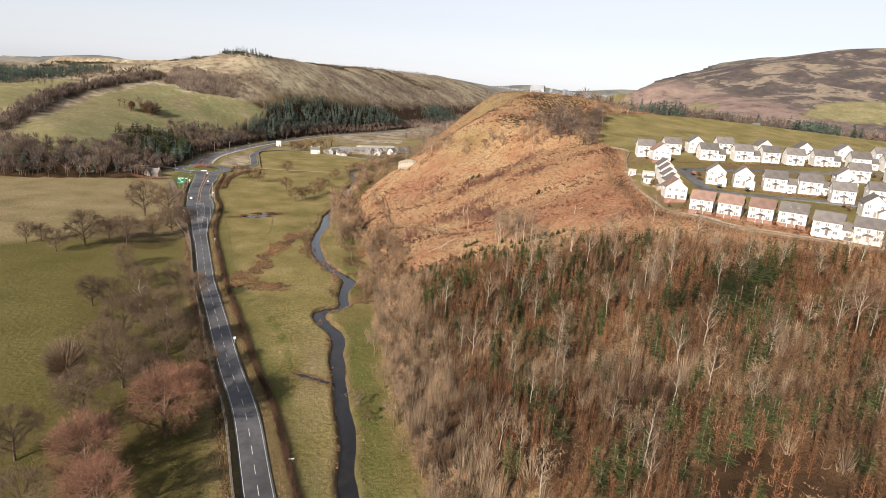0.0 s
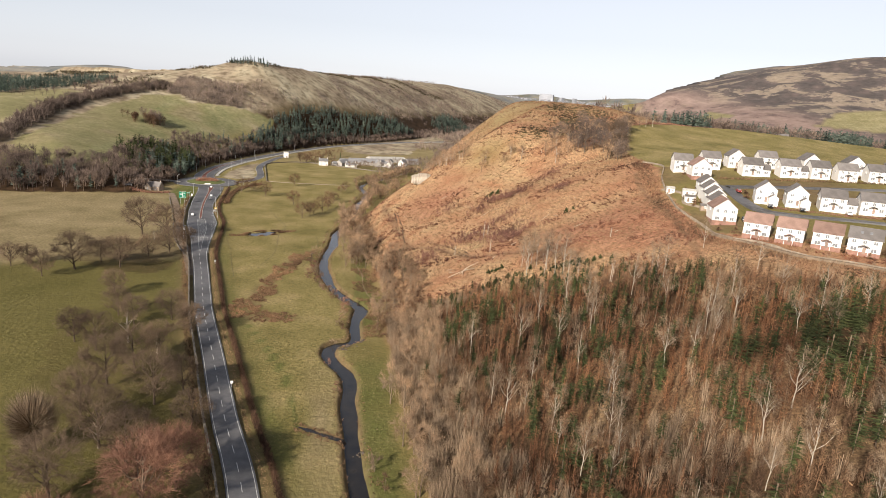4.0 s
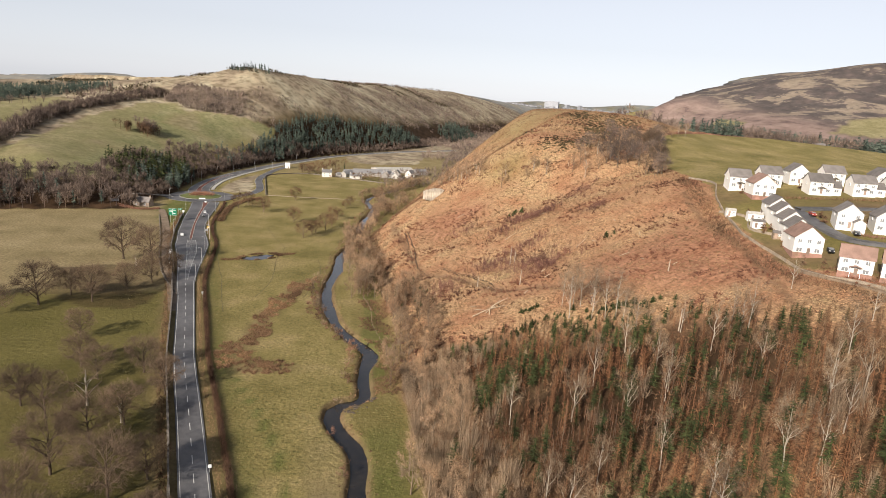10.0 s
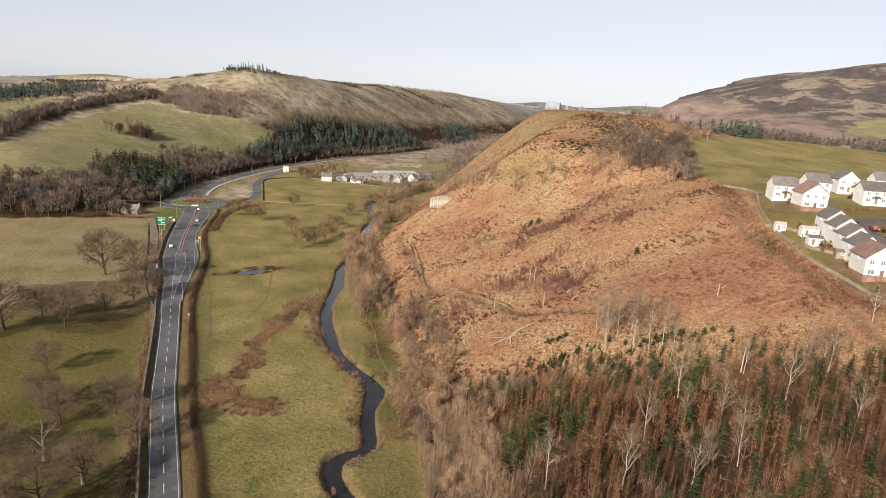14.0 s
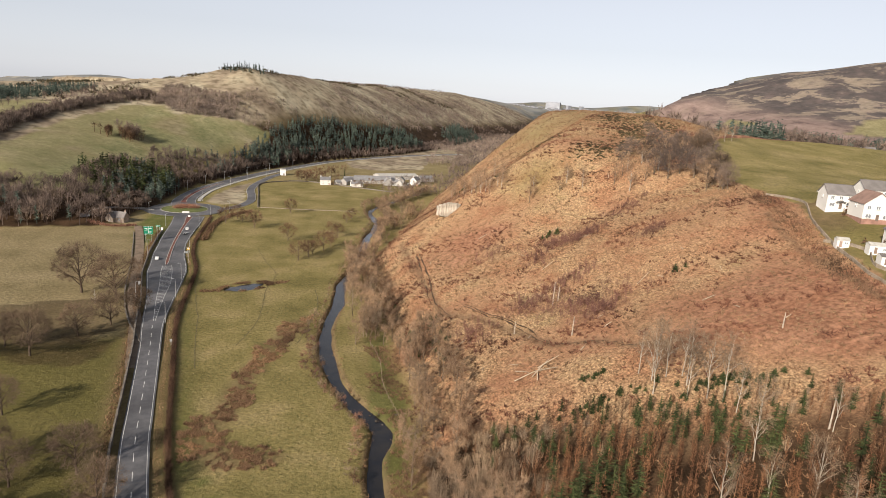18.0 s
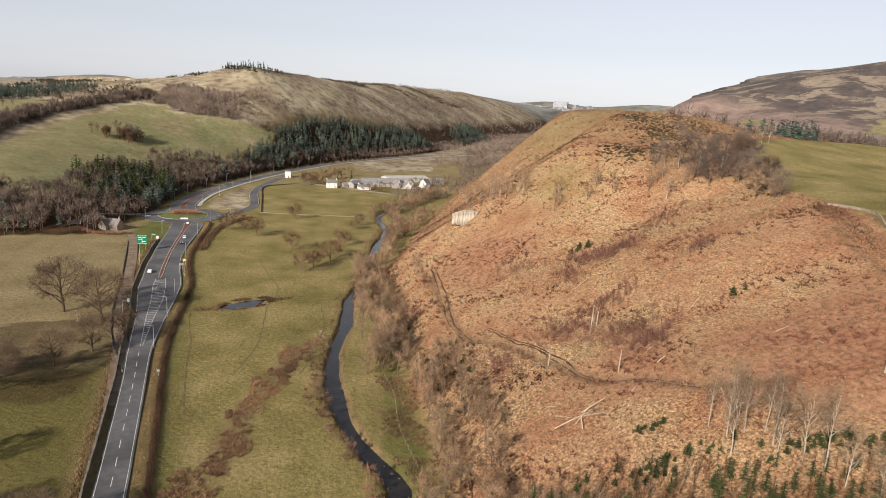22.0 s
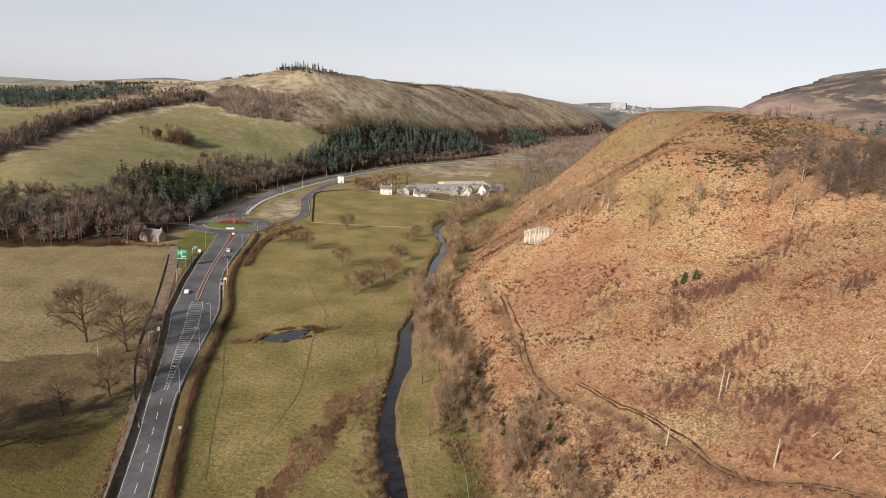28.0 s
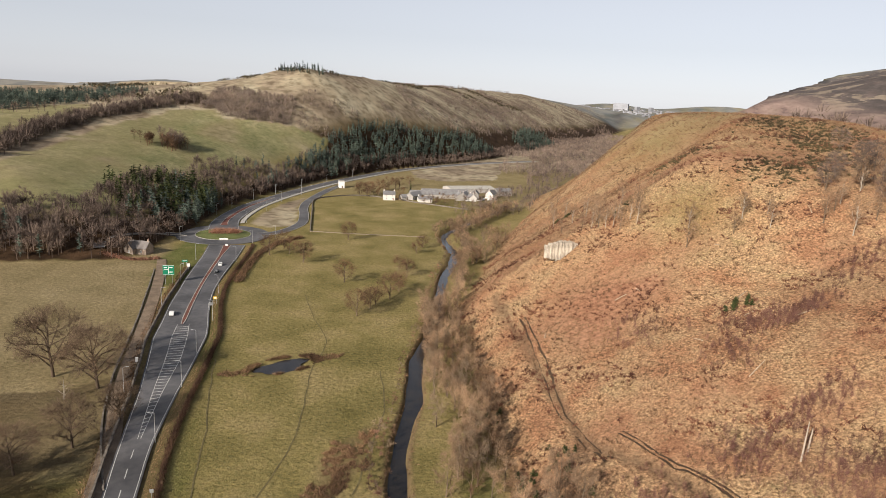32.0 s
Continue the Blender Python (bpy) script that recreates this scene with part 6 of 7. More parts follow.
# ---- lodge and farm ----------------------------------------------------------
def cottage(label, x, y, a, length, deep, eave, ridge, wall, roof, cross=False, chim=2, name="house", group="farm buildings", lift=0.1):
    e = empty(name, label, "house" if name == "house" else "barn", group)
    x0, x1, y0, y1 = -length / 2, length / 2, -deep / 2, deep / 2
    part("wall", gable_body(bmesh.new(), x0, x1, y0, y1, -1.2, eave, ridge), wall, e)
    part("roof", pitched(bmesh.new(), x0, x1, y0, y1, eave, ridge), roof, e)
    if cross:
        part("cross_wing", gable_body(bmesh.new(), x0 + 0.6, x0 + 5.4, y0 - 2.6, 0, -1.2, eave, ridge - 0.25, False), wall, e)
        part("cross_roof", pitched(bmesh.new(), x0 + 0.6, x0 + 5.4, y0 - 2.6, 0, eave, ridge - 0.25, along_x=False), roof, e)
        window(e, x0 + 3.0, y0 - 2.6, 0.9, 1.2, 1.5)
    n = max(1, int(length // 4.5))
    for k in range(n):
        q = x0 + (k + 0.5) * length / n
        if not (cross and q < x0 + 5.6):
            window(e, q, y0, 0.9, 1.0, 1.3)
            if eave > 4:
                window(e, q, y0, 3.2, 1.0, 1.2)
        window(e, q, y1, 0.9, 1.0, 1.3, "back")
    door(e, x1 - 1.4, y0, 0.0)
    for k in range(chim):
        bm = bmesh.new()
        q = x0 + 0.5 if k == 0 else x1 - 0.5
        box(bm, q - 0.4, q + 0.4, -0.35, 0.35, ridge - 0.9, ridge + 1.2, 0.03)
        c = part("chimney", bm, wall, e)
        bm = bmesh.new()
        tube(bm, [(q, 0, ridge + 1.2), (q, 0, ridge + 1.7)], [0.16, 0.13], 8)
        part("chimney_pot", bm, BRICK, c)
    e.matrix_basis = pose(x, y, at_ground(x, y) + lift, 0, 0, a)
    return e


cottage("grey sandstone gate lodge with slate gables", -137, 560, -15, 11, 6.5, 3.2, 6.4, SANDSTONE, SLATE, True, group="lodge")
FARM_ROOF = plain("pale_grey_slates", (0.215, 0.21, 0.208), 0.8, 0.2, 0.4, 7, rand=0.25)
HARLED = plain("grey_harled_wall", (0.40, 0.375, 0.345), 0.9, 0.12, 0.3, 6, rand=0.15)
cottage("white farmhouse with a slate roof", -11, 779, 5, 10, 7, 5.0, 7.6, RENDER, FARM_ROOF)
cottage("long grey-roofed farm steading", 33, 803, 12, 52, 9, 3.6, 6.6, HARLED, FARM_ROOF, False, 0, "barn")
cottage("stone byre with a slate roof", 12, 792, 60, 22, 8, 3.4, 6.2, HARLED, FARM_ROOF, False, 0, "barn")
cottage("stone-walled cottage with grey roof at the farm", 57, 803, 70, 11, 7, 3.6, 6.8, HARLED, FARM_ROOF)
cottage("stone cottage with grey roof at the farm", 68, 812, 80, 11, 7, 4.4, 7.6, HARLED, FARM_ROOF)
cottage("white cottage at the end of the farm", 84, 818, 60, 12, 7.5, 4.2, 7.4, RENDER, FARM_ROOF)
cottage("large low shed with a pale sheet roof", 66, 852, 22, 48, 18, 4.2, 6.0, HARLED, KERB, False, 0, "barn")
cottage("dark barn with a curved grey roof", 98, 842, 20, 16, 10, 4.0, 6.4, HARLED, FARM_ROOF, False, 0, "barn")
cottage("small stone outhouse beside the farmhouse", 2, 784, 30, 7, 5, 2.6, 4.6, HARLED, FARM_ROOF, False, 0, "barn")
cottage("white bungalow among garden trees", 20, 776, 8, 12, 7, 2.8, 5.0, RENDER, FARM_ROOF)
cottage("second pale-roofed range of the steading", 40, 818, 12, 44, 9, 3.8, 6.4, HARLED, FARM_ROOF, False, 0, "barn")
cottage("gabled stone cottage facing the farm yard", 52, 797, 95, 10, 7, 3.8, 6.9, HARLED, FARM_ROOF)
cottage("small white cottage beside the farm yard", 63, 796, 100, 9, 6.5, 3.4, 6.2, RENDER, FARM_ROOF)
planted([tree_thing("garden_tree", *grown(9.5, 0.42, 8, 0.8, 160 + k, 700, 1.4, 0.07, 0.15), BARK, TWIG, "bare garden tree by the farmhouse", group="farm trees") for k in range(3)],
        [(-37, 786, 1.3), (-31, 797, 1.3), (-21, 823, 1.4), (-12, 840, 1.4), (-2, 852, 1.3), (8, 872, 1.2), (28, 759, 0.9), (19, 762, 0.9), (37, 764, 0.8), (-28, 806, 1.3), (-16, 832, 1.2), (-6, 846, 1.3), (-30, 790, 1.1), (-25, 800, 1.1), (-36, 805, 1.2), (-20, 790, 1.0), (-3, 772, 0.8), (25, 770, 0.9), (34, 775, 1.0), (40, 772, 0.9), (30, 768, 0.7), (46, 776, 0.9), (-30, 815, 1.2), (-15, 810, 1.1), (-40, 820, 1.0), (0, 800, 1.0)])
bm_f = tree_thing("fir_tree", rods(spruce(14.0, 171)[0], 5), spruce(14.0, 171, 260, 0.16, 0.6)[1], BARK, NEEDLE, "tall dark fir behind the farm steading")
planted([bm_f], [(8, 812, 1.0)])

# pale kiosk by the road
e = empty("kiosk", "pale boxy roadside kiosk with a flat roof", "kiosk")
bm = bmesh.new()
box(bm, -2.6, 2.6, -2.6, 2.6, -2, 6.4, 0.08)
part("wall", bm, WHITE_PAINT, e)
bm = bmesh.new()
box(bm, -2.9, 2.9, -2.9, 2.9, 6.41, 6.75, 0.05)
part("roof", bm, KERB, e)
door(e, 0.6, -2.6, 0.0, 1.2, 2.2)
e.matrix_basis = pose(-57, 838, at_ground(-57, 838), 0, 0, 12)

# ---- road furniture ----------------------------------------------------------
def lamp_post():
    e = empty("street_lamp", "slim galvanised street lamp with a short arm", "street lamp", "street lamps")
    bm = bmesh.new()
    tube(bm, [(0, 0, -0.3), (0, 0, 1.2), (0, 0, 8.0)], [0.11, 0.09, 0.06], 8)
    part("pole", bm, GALV, e)
    bm = bmesh.new()
    tube(bm, [(0, 0, 8.0), (0.3, 0, 8.25), (1.0, 0, 8.35)], [0.055, 0.05, 0.045], 6)
    part("arm", bm, GALV, e)
    bm = bmesh.new()
    box(bm, 0.9, 1.6, -0.14, 0.14, 8.28, 8.42, 0.04)
    part("lantern", bm, GALV, e)
    return e


LAMPS = [(-80.5, 399, 0), (-62.5, 373, 180), (-66, 404, 180), (-96.5, 475, 0), (-69.5, 430, 180), (-127, 592, 0), (-106, 551, 0), (-85.5, 550, 180), (-80, 496, 180), (-86, 590, 180), (-76, 607, 180), (-73, 462, 180), (-101, 512, 0),
         (-132, 640, 0), (-128, 672, 0), (-126, 705, 0), (-119, 745, 0), (-108, 780, 0), (-92, 820, 0), (-74, 866, 0), (-52, 915, 0), (-103, 650, 180), (-100, 700, 180), (-96, 740, 180), (-86, 780, 180), (-72, 818, 180), (-28, 965, 0)]
lamp = lamp_post()
for x, y, a in LAMPS[1:]:
    copy_thing(lamp, pose(x, y, max(at_ground(x, y), 0.0), 0, 0, a + 12))
lamp.matrix_basis = pose(LAMPS[0][0], LAMPS[0][1], 0, 0, 0, 12)


def sign(label, x, y, a, w, h, lift, face, bars=(), posts=2, name="road_sign"):
    """A sign board on posts; its writing is too small to read and stands as pale bars."""
    e = empty(name, label, "road sign", "road signs")
    for k in range(posts):
        q = 0 if posts == 1 else (k / (posts - 1) - 0.5) * w * 0.6
        bm = bmesh.new()
        tube(bm, [(q, 0.06, -0.4), (q, 0.06, lift + h - 0.1)], [0.07, 0.07], 8)
        part("post", bm, GALV, e)
    bm = bmesh.new()
    box(bm, -w / 2, w / 2, -0.04, 0.02, lift, lift + h, 0.015)
    b = part("board", bm, face, e)
    for bx, bz, bw, bh in bars:
        bm = bmesh.new()
        box(bm, (bx - bw / 2) * w, (bx + bw / 2) * w, -0.05, -0.042, lift + (bz - bh / 2) * h, lift + (bz + bh / 2) * h)
        part("marking", bm, WHITE_PAINT, b)
    e.matrix_basis = pose(x, y, max(at_ground(x, y), 0), 0, 0, a)


sign("large green direction sign with a white route diagram", -104.5, 507, 10, 4.8, 4.6, 4.2, GREEN_SIGN, [(0, 0.5, 0.05, 0.75), (-0.2, 0.55, 0.4, 0.05), (0.22, 0.75, 0.3, 0.08), (-0.25, 0.75, 0.3, 0.08), (0.2, 0.3, 0.32, 0.08), (0, 0.965, 0.94, 0.03), (0, 0.035, 0.94, 0.03)])
sign("small green direction sign on two posts", -107, 537, 10, 2.6, 1.1, 2.4, GREEN_SIGN, [(0, 0.5, 0.7, 0.25)])
sign("white information sign on one post", -103, 530, 10, 1.2, 1.6, 2.0, WHITE_PAINT, posts=1)
sign("yellow-backed warning sign beside the verge", -77.5, 482, 10, 1.6, 1.2, 2.0, YELLOW_SIGN, [(0, 0.5, 0.6, 0.5)])
sign("grey-backed roadside sign on one post", -77, 474, 200, 1.8, 1.2, 2.0, GALV)
sign("white chevron board on the roundabout island", -104, 597, 12, 4.6, 0.9, 0.5, WHITE_PAINT)
sign("white roadside board low on the verge", -3.5, 141, 12, 1.3, 0.35, 0.7, WHITE_PAINT)
sign("small roadside marker beside the hedge", -26.5, 214, 12, 0.8, 0.9, 1.4, WHITE_PAINT, posts=1)
sign("white keep clear board at the island's end", -98.5, 582, 12, 1.4, 1.2, 0.3, WHITE_PAINT)
sign("small roadside marker beside the road", -55, 350, 12, 0.8, 0.9, 1.4, GALV, posts=1)
sign("green-backed roadside sign at the wall", -85, 420, 12, 0.9, 1.6, 0.6, WHITE_PAINT, posts=1)


def car(label, paint, x, y, a, z=None, van=False):
    """A parked or passing car: body, cabin glass, lamps, four wheels with rims."""
    e = empty("car", label, "car", "cars")
    bm = bmesh.new()
    pr = [(-2.1, 0.35), (-2.12, 0.8), (-1.95, 0.95), (-1.2, 1.0), (-0.6, 1.42), (0.9, 1.46), (1.7, 1.05), (2.05, 0.95), (2.1, 0.4)] if not van else [(-2.4, 0.35), (-2.45, 1.0), (-1.7, 1.2), (-1.2, 1.95), (2.3, 2.0), (2.4, 0.4)]
    l, r = [bm.verts.new((p, -0.86, q)) for p, q in pr], [bm.verts.new((p, 0.86, q)) for p, q in pr]
    bm.faces.new(l[::-1]), bm.faces.new(r)
    for i in range(len(pr)):
        j = (i + 1) % len(pr)
        bm.faces.new((l[i], l[j], r[j], r[i]))
    bmesh.ops.recalc_face_normals(bm, faces=bm.faces)
    bmesh.ops.bevel(bm, geom=bm.edges[:], offset=0.06, segments=2, affect="EDGES")
    part("body", bm, paint, e)
    bm = bmesh.new()
    box(bm, -0.5, 0.85, -0.875, 0.875, 1.08, 1.36, 0.03)
    part("side_windows", bm, GLASS, e)
    bm = bmesh.new()
    v = [bm.verts.new(p) for p in ((-1.15, -0.7, 1.045), (-1.15, 0.7, 1.045), (-0.66, 0.66, 1.40), (-0.66, -0.66, 1.40))]
    bm.faces.new(v)
    bmesh.ops.translate(bm, verts=bm.verts, vec=(-0.03, 0, 0.03))
    part("windscreen", bm, GLASS, e)
    for q in (-0.6, 0.6):
        bm = bmesh.new()
        box(bm, -2.14, -2.05, q - 0.18, q + 0.18, 0.68, 0.84, 0.02)
        part("headlight", bm, FRAME, e)
    for wx, wy in itertools.product((-1.3, 1.3), (-0.8, 0.8)):
        bm = bmesh.new()
        tube(bm, [(0, -0.11, 0), (0, 0.11, 0)], [0.32, 0.32], 14)
        w = part("wheel", bm, DARK, e)
        w.matrix_basis = pose(wx, wy, 0.32)
        bm = bmesh.new()
        tube(bm, [(0, -0.12, 0), (0, 0.12, 0)], [0.19, 0.19], 10)
        part("rim", bm, GALV, w)
    e.matrix_basis = pose(x, y, (at_ground(x, y) + 0.35) if z is None else z, 0, 0, a)


BLACK_CAR, WHITE_CAR, RED_CAR = (plain(n, c, 0.3, 0.05, 1, 4, spec=0.6) for n, c in (("dark_car_paint", (0.02, 0.022, 0.026)), ("white_car_paint", (0.72, 0.72, 0.70)), ("red_car_paint", (0.28, 0.03, 0.02))))
for args in (("dark car driving towards the roundabout", BLACK_CAR, -89.5, 528, 100, ROAD_Z), ("white car leaving the roundabout", WHITE_CAR, -91, 541, 100, ROAD_Z), ("white car on the main road by a wall", WHITE_CAR, -89.5, 466, 282, ROAD_Z),
             ("dark car parked before a white garage", BLACK_CAR, 177, 262, 60), ("black car parked on a drive", BLACK_CAR, 158, 250, 60), ("dark car parked before a gabled house", BLACK_CAR, 187, 256, 60), ("red car parked on the estate street", RED_CAR, 176, 283, 70),
             ("white car parked beside a house", WHITE_CAR, 203, 250, 60), ("white car parked in the farm yard", WHITE_CAR, 62, 792, 20, None), ("dark car parked in the farm yard", BLACK_CAR, 74, 797, 40), ("white van parked at the farm", WHITE_CAR, 80, 800, 30, None, True),
             ("white car parked among the farm buildings", WHITE_CAR, 70, 794, 10), ("white van parked in the farm yard", WHITE_CAR, 66, 801, 15, None, True), ("white car parked in a row at the farm", WHITE_CAR, 75, 803, 80), ("white car parked in a row at the farm", WHITE_CAR, 79, 804, 80), ("red car parked in the farm yard", RED_CAR, 83, 806, 80), ("white van parked beside the farm shed", WHITE_CAR, 87, 810, 70, None, True), ("white car parked by the stream trees", WHITE_CAR, 59, 789, 20)):
    car(*args)

# ---- rock, logs and snags on the hill ------------------------------------------
ROCK = plain("pale_grey_rock", (0.47, 0.41, 0.33), 0.95, 0.35, 0.35, 3, relief=0.25)
outcrop = empty("rock_outcrop", "pale weathered rock face on the hillside", "rock")
for k in range(13):
    dx, sx = -6.6 + 1.1 * k, 0.75 + 0.35 * rng.random()
    sz = 3.4 - 0.055 * (k - 5) ** 2 + 0.7 * rng.random()
    bm = bmesh.new()
    bmesh.ops.create_cube(bm, size=2.0)
    bmesh.ops.subdivide_edges(bm, edges=bm.edges[:], cuts=4, use_grid_fill=True)
    for v in bm.verts:
        n = noise.noise(v.co * 1.3 + Vector((k * 7, 0, 0))) * 0.22 + noise.noise(v.co * 3.1 + Vector((0, k * 5, 0))) * 0.12
        v.co *= 1 + n
        v.co = Vector((v.co.x * sx * (1 - 0.12 * v.co.z), v.co.y * 1.7, v.co.z * sz))
    part("rock_column", bm, ROCK, outcrop).matrix_basis = pose(dx, 0.10 * (k - 6) ** 2 * 0.35 + 0.5 * rng.random(), 0.4 + 0.22 * k * 0.4, -9, 0, 14 * (rng.random() - 0.5))
outcrop.matrix_basis = pose(62.5, 467.5, at_ground(62.5, 467.5), 0, 0, 10)

LOG = plain("bleached_log", (0.44, 0.35, 0.25), 0.9, 0.2, 1, 8, rand=0.3)
for k in range(30):
    x, y = (103, 322) if k == 0 else (83, 362) if k == 1 else (float(rng.uniform(35, 140)), float(rng.uniform(255, 430)))
    q = float(rng.uniform(1.6, 4.5)) if k > 1 else 7.0
    a = float(rng.uniform(0, 3.14)) if k > 1 else 0.6
    dx, dy = math.cos(a) * q / 2, math.sin(a) * q / 2
    bm = bmesh.new()
    r = 0.11 + 0.06 * rng.random()
    tube(bm, [(x - dx, y - dy, at_ground(x - dx, y - dy) + 0.35), (x, y, at_ground(x, y) + 0.42), (x + dx, y + dy, at_ground(x + dx, y + dy) + 0.4)], [r, r * 0.95, r * 0.6], 6)
    me = bpy.data.meshes.new("log")
    bm.to_mesh(me)
    bm.free()
    me.materials.append(LOG)
    tagged(new("log", me), "bleached felled log lying in dead bracken", "log", "felled logs")
for k, (x, y, q, a) in enumerate(((55.5, 289, 8.5, 0.1), (59, 290, 9.0, 0.75), (60, 287.5, 6.0, -0.5), (57, 286.5, 5.0, 1.3), (61.5, 291, 7.0, 0.3), (54, 291, 4.5, -0.9))):
    dx, dy = math.cos(a) * q / 2, math.sin(a) * q / 2
    bm = bmesh.new()
    tube(bm, [(x - dx, y - dy, at_ground(x - dx, y - dy) + 0.35 + 0.1 * k), (x, y, at_ground(x, y) + 0.5 + 0.1 * k), (x + dx, y + dy, at_ground(x + dx, y + dy) + 0.4 + 0.1 * k)], [0.15, 0.14, 0.08], 6)
    me = bpy.data.meshes.new("log")
    bm.to_mesh(me)
    bm.free()
    me.materials.append(LOG)
    tagged(new("log", me), "bleached pole in a loose heap of felled wood", "log", "felled logs")
SNAG = plain("grey_dead_wood", (0.40, 0.33, 0.26), 0.95, 0.25, 1, 8)
for x, y, h in ((75.5, 331, 8.5), (78, 333, 5), (72, 302, 6), (96, 227, 6.5), (110, 262, 4), (60, 322, 4.5)):
    e = empty("tree_snag", "bare dead trunk standing on the felled slope", "snag", "dead trunks")
    bm = bmesh.new()
    tube(bm, [(0, 0, -0.4), (0.05, 0, h * 0.5), (0.16, 0.05, h)], [0.2, 0.16, 0.09], 7)
    part("trunk", bm, SNAG, e)
    bm = bmesh.new()
    tube(bm, [(0.05, 0, h * 0.7), (0.5, 0.1, h * 0.78)], [0.05, 0.02], 5)
    tube(bm, [(0.05, 0, h * 0.55), (-0.4, -0.2, h * 0.62)], [0.05, 0.02], 5)
    part("stub", bm, SNAG, e)
    e.matrix_basis = pose(x, y, at_ground(x, y), 0, 0, 0)

# gravel and stones at the stream's bends
WET_STONE = plain("wet_stone", (0.095, 0.075, 0.058), 0.7, 0.35, 0.8, 4)
for cx, cy, n, s in ((8.6, 246.5, 16, 1.6), (14, 252, 10, 1.2), (6.5, 243, 10, 1.4), (11, 178, 10, 1.8), (15, 297, 10, 2.0), (22, 560, 12, 3.0), (26, 590, 12, 3.0)):
    for _ in range(n):
        x, y, r = cx + float(rng.normal()) * s, cy + float(rng.normal()) * s, float(rng.uniform(0.18, 0.5))
        bm = bmesh.new()
        bmesh.ops.create_icosphere(bm, subdivisions=2, radius=r)
        for v in bm.verts:
            v.co *= 1 + 0.25 * noise.noise(v.co * 3 + Vector((x, y, 0)))
            v.co.z *= 0.6
        me = bpy.data.meshes.new("stream_stone")
        bm.to_mesh(me)
        bm.free()
        me.materials.append(WET_STONE)
        tagged(new("stream_stone", me), "grey-brown rounded stone lying in the stream", "stone", "stream stones").matrix_basis = pose(x, y, max(at_ground(x, y), -1.15) + 0.08)
ditch = curve_points([(-6, 190.5), (-2, 188), (3, 184.5), (7, 182)], 1.0)
wd = np.interp(np.linspace(0, 1, len(ditch)), (0, 0.2, 0.45, 0.75, 1), (0.05, 0.9, 0.45, 0.8, 1.0)) + 0.12 * rng.normal(size=len(ditch))
tagged(new("ditch", ribbon("ditch", ditch, -wd, wd, height(ditch[:, 0], ditch[:, 1]) + 0.12, WATER)), "narrow wet ditch joining the stream", "ditch", kind="structure")

# ---- small growth on the ground ------------------------------------------------
def tuft(seed, n, spread, w):
    g = np.random.default_rng(seed)
    way = unit(np.concatenate([g.normal(size=(n, 2)) * spread, np.ones((n, 1))], 1))
    return blades(g.normal(size=(n, 3)) * np.array([0.22, 0.22, 0.02]), way, 0.6 + 0.6 * g.random(n), w)


def on_hill(x, y):
    u = x - hill_foot(y)
    return (u > 3) & ~in_wood(x, y) & ~inside(x, y, FIELD) & ~inside(x, y, ESTATE) & (x < 260)


tufts = [tuft(400 + k, 9, 0.9, 0.22) for k in range(8)]
p = scattered(34000, 20, 230, 190, 560, on_hill)
d = ripple(p[:, 0], p[:, 1], 7, 61) + 0.7 * ripple(p[:, 0], p[:, 1], 2.8, 62) + 0.3 * rng.normal(size=len(p))
stuff("dead_bracken", sown(tufts, p[d > -0.2], 0.5 + 0.5 * rng.random((d > -0.2).sum()), 0.0), BRUSH, "dead bracken and brash over the felled hillside", "bracken")
floor = scattered(9000, 24, 260, 80, 290, lambda x, y: in_wood(x, y) & (ripple(x, y, 5, 91) > -0.5))
stuff("wood_undergrowth", sown([tuft(490 + k, 8, 1.0, 0.17) for k in range(4)], floor, 0.6 + 0.9 * rng.random(len(floor)), 0.0), RUSH, "dead bracken and bramble under the young wood", "bracken")
dk = d < -0.5
stuff("dead_heather", sown(tufts, p[dk], 0.7 + 0.8 * rng.random(dk.sum()), 0.0), DARK_BRUSH, "dark dead heather and scrub in patches", "heather")
far = scattered(13000, 50, 260, 520, 760, on_hill)
stuff("hilltop_grass", sown(tufts, far, 0.7 + 0.6 * rng.random(len(far)), 0.0), BRUSH, "tawny tussocks over the hilltop", "grass")


def patch(cx, cy, ax, ay, a, n):
    q = rng.normal(size=(n, 2)) * (ax, ay) * 0.5
    return np.stack([cx + q[:, 0] * math.cos(a) - q[:, 1] * math.sin(a), cy + q[:, 0] * math.sin(a) + q[:, 1] * math.cos(a)], 1)


scrub = np.concatenate([patch(*q) for q in ((103, 380, 13, 5, 0.2, 170), (93, 383, 9, 6, 0, 100), (70, 403, 8, 9, 0, 70), (81, 372, 6, 8, 0.3, 60), (70, 337, 12, 9, 0, 190), (87, 344, 10, 6, 0.3, 90), (82, 322, 12, 8, 0.2, 170), (86, 312, 12, 6, 0.4, 120), (119, 352, 8, 6, 0.3, 60), (48, 330, 7, 12, 0, 120), (128, 395, 16, 6, 0.6, 90))])
stuff("birch_scrub", sown(both([larch(1.0, 420 + k, 40, 0.3, 0.022) for k in range(4)]), scrub, 1.4 + 1.5 * rng.random(len(scrub))), PURPLE_TWIG, "low reddish birch scrub in patches", "scrub")
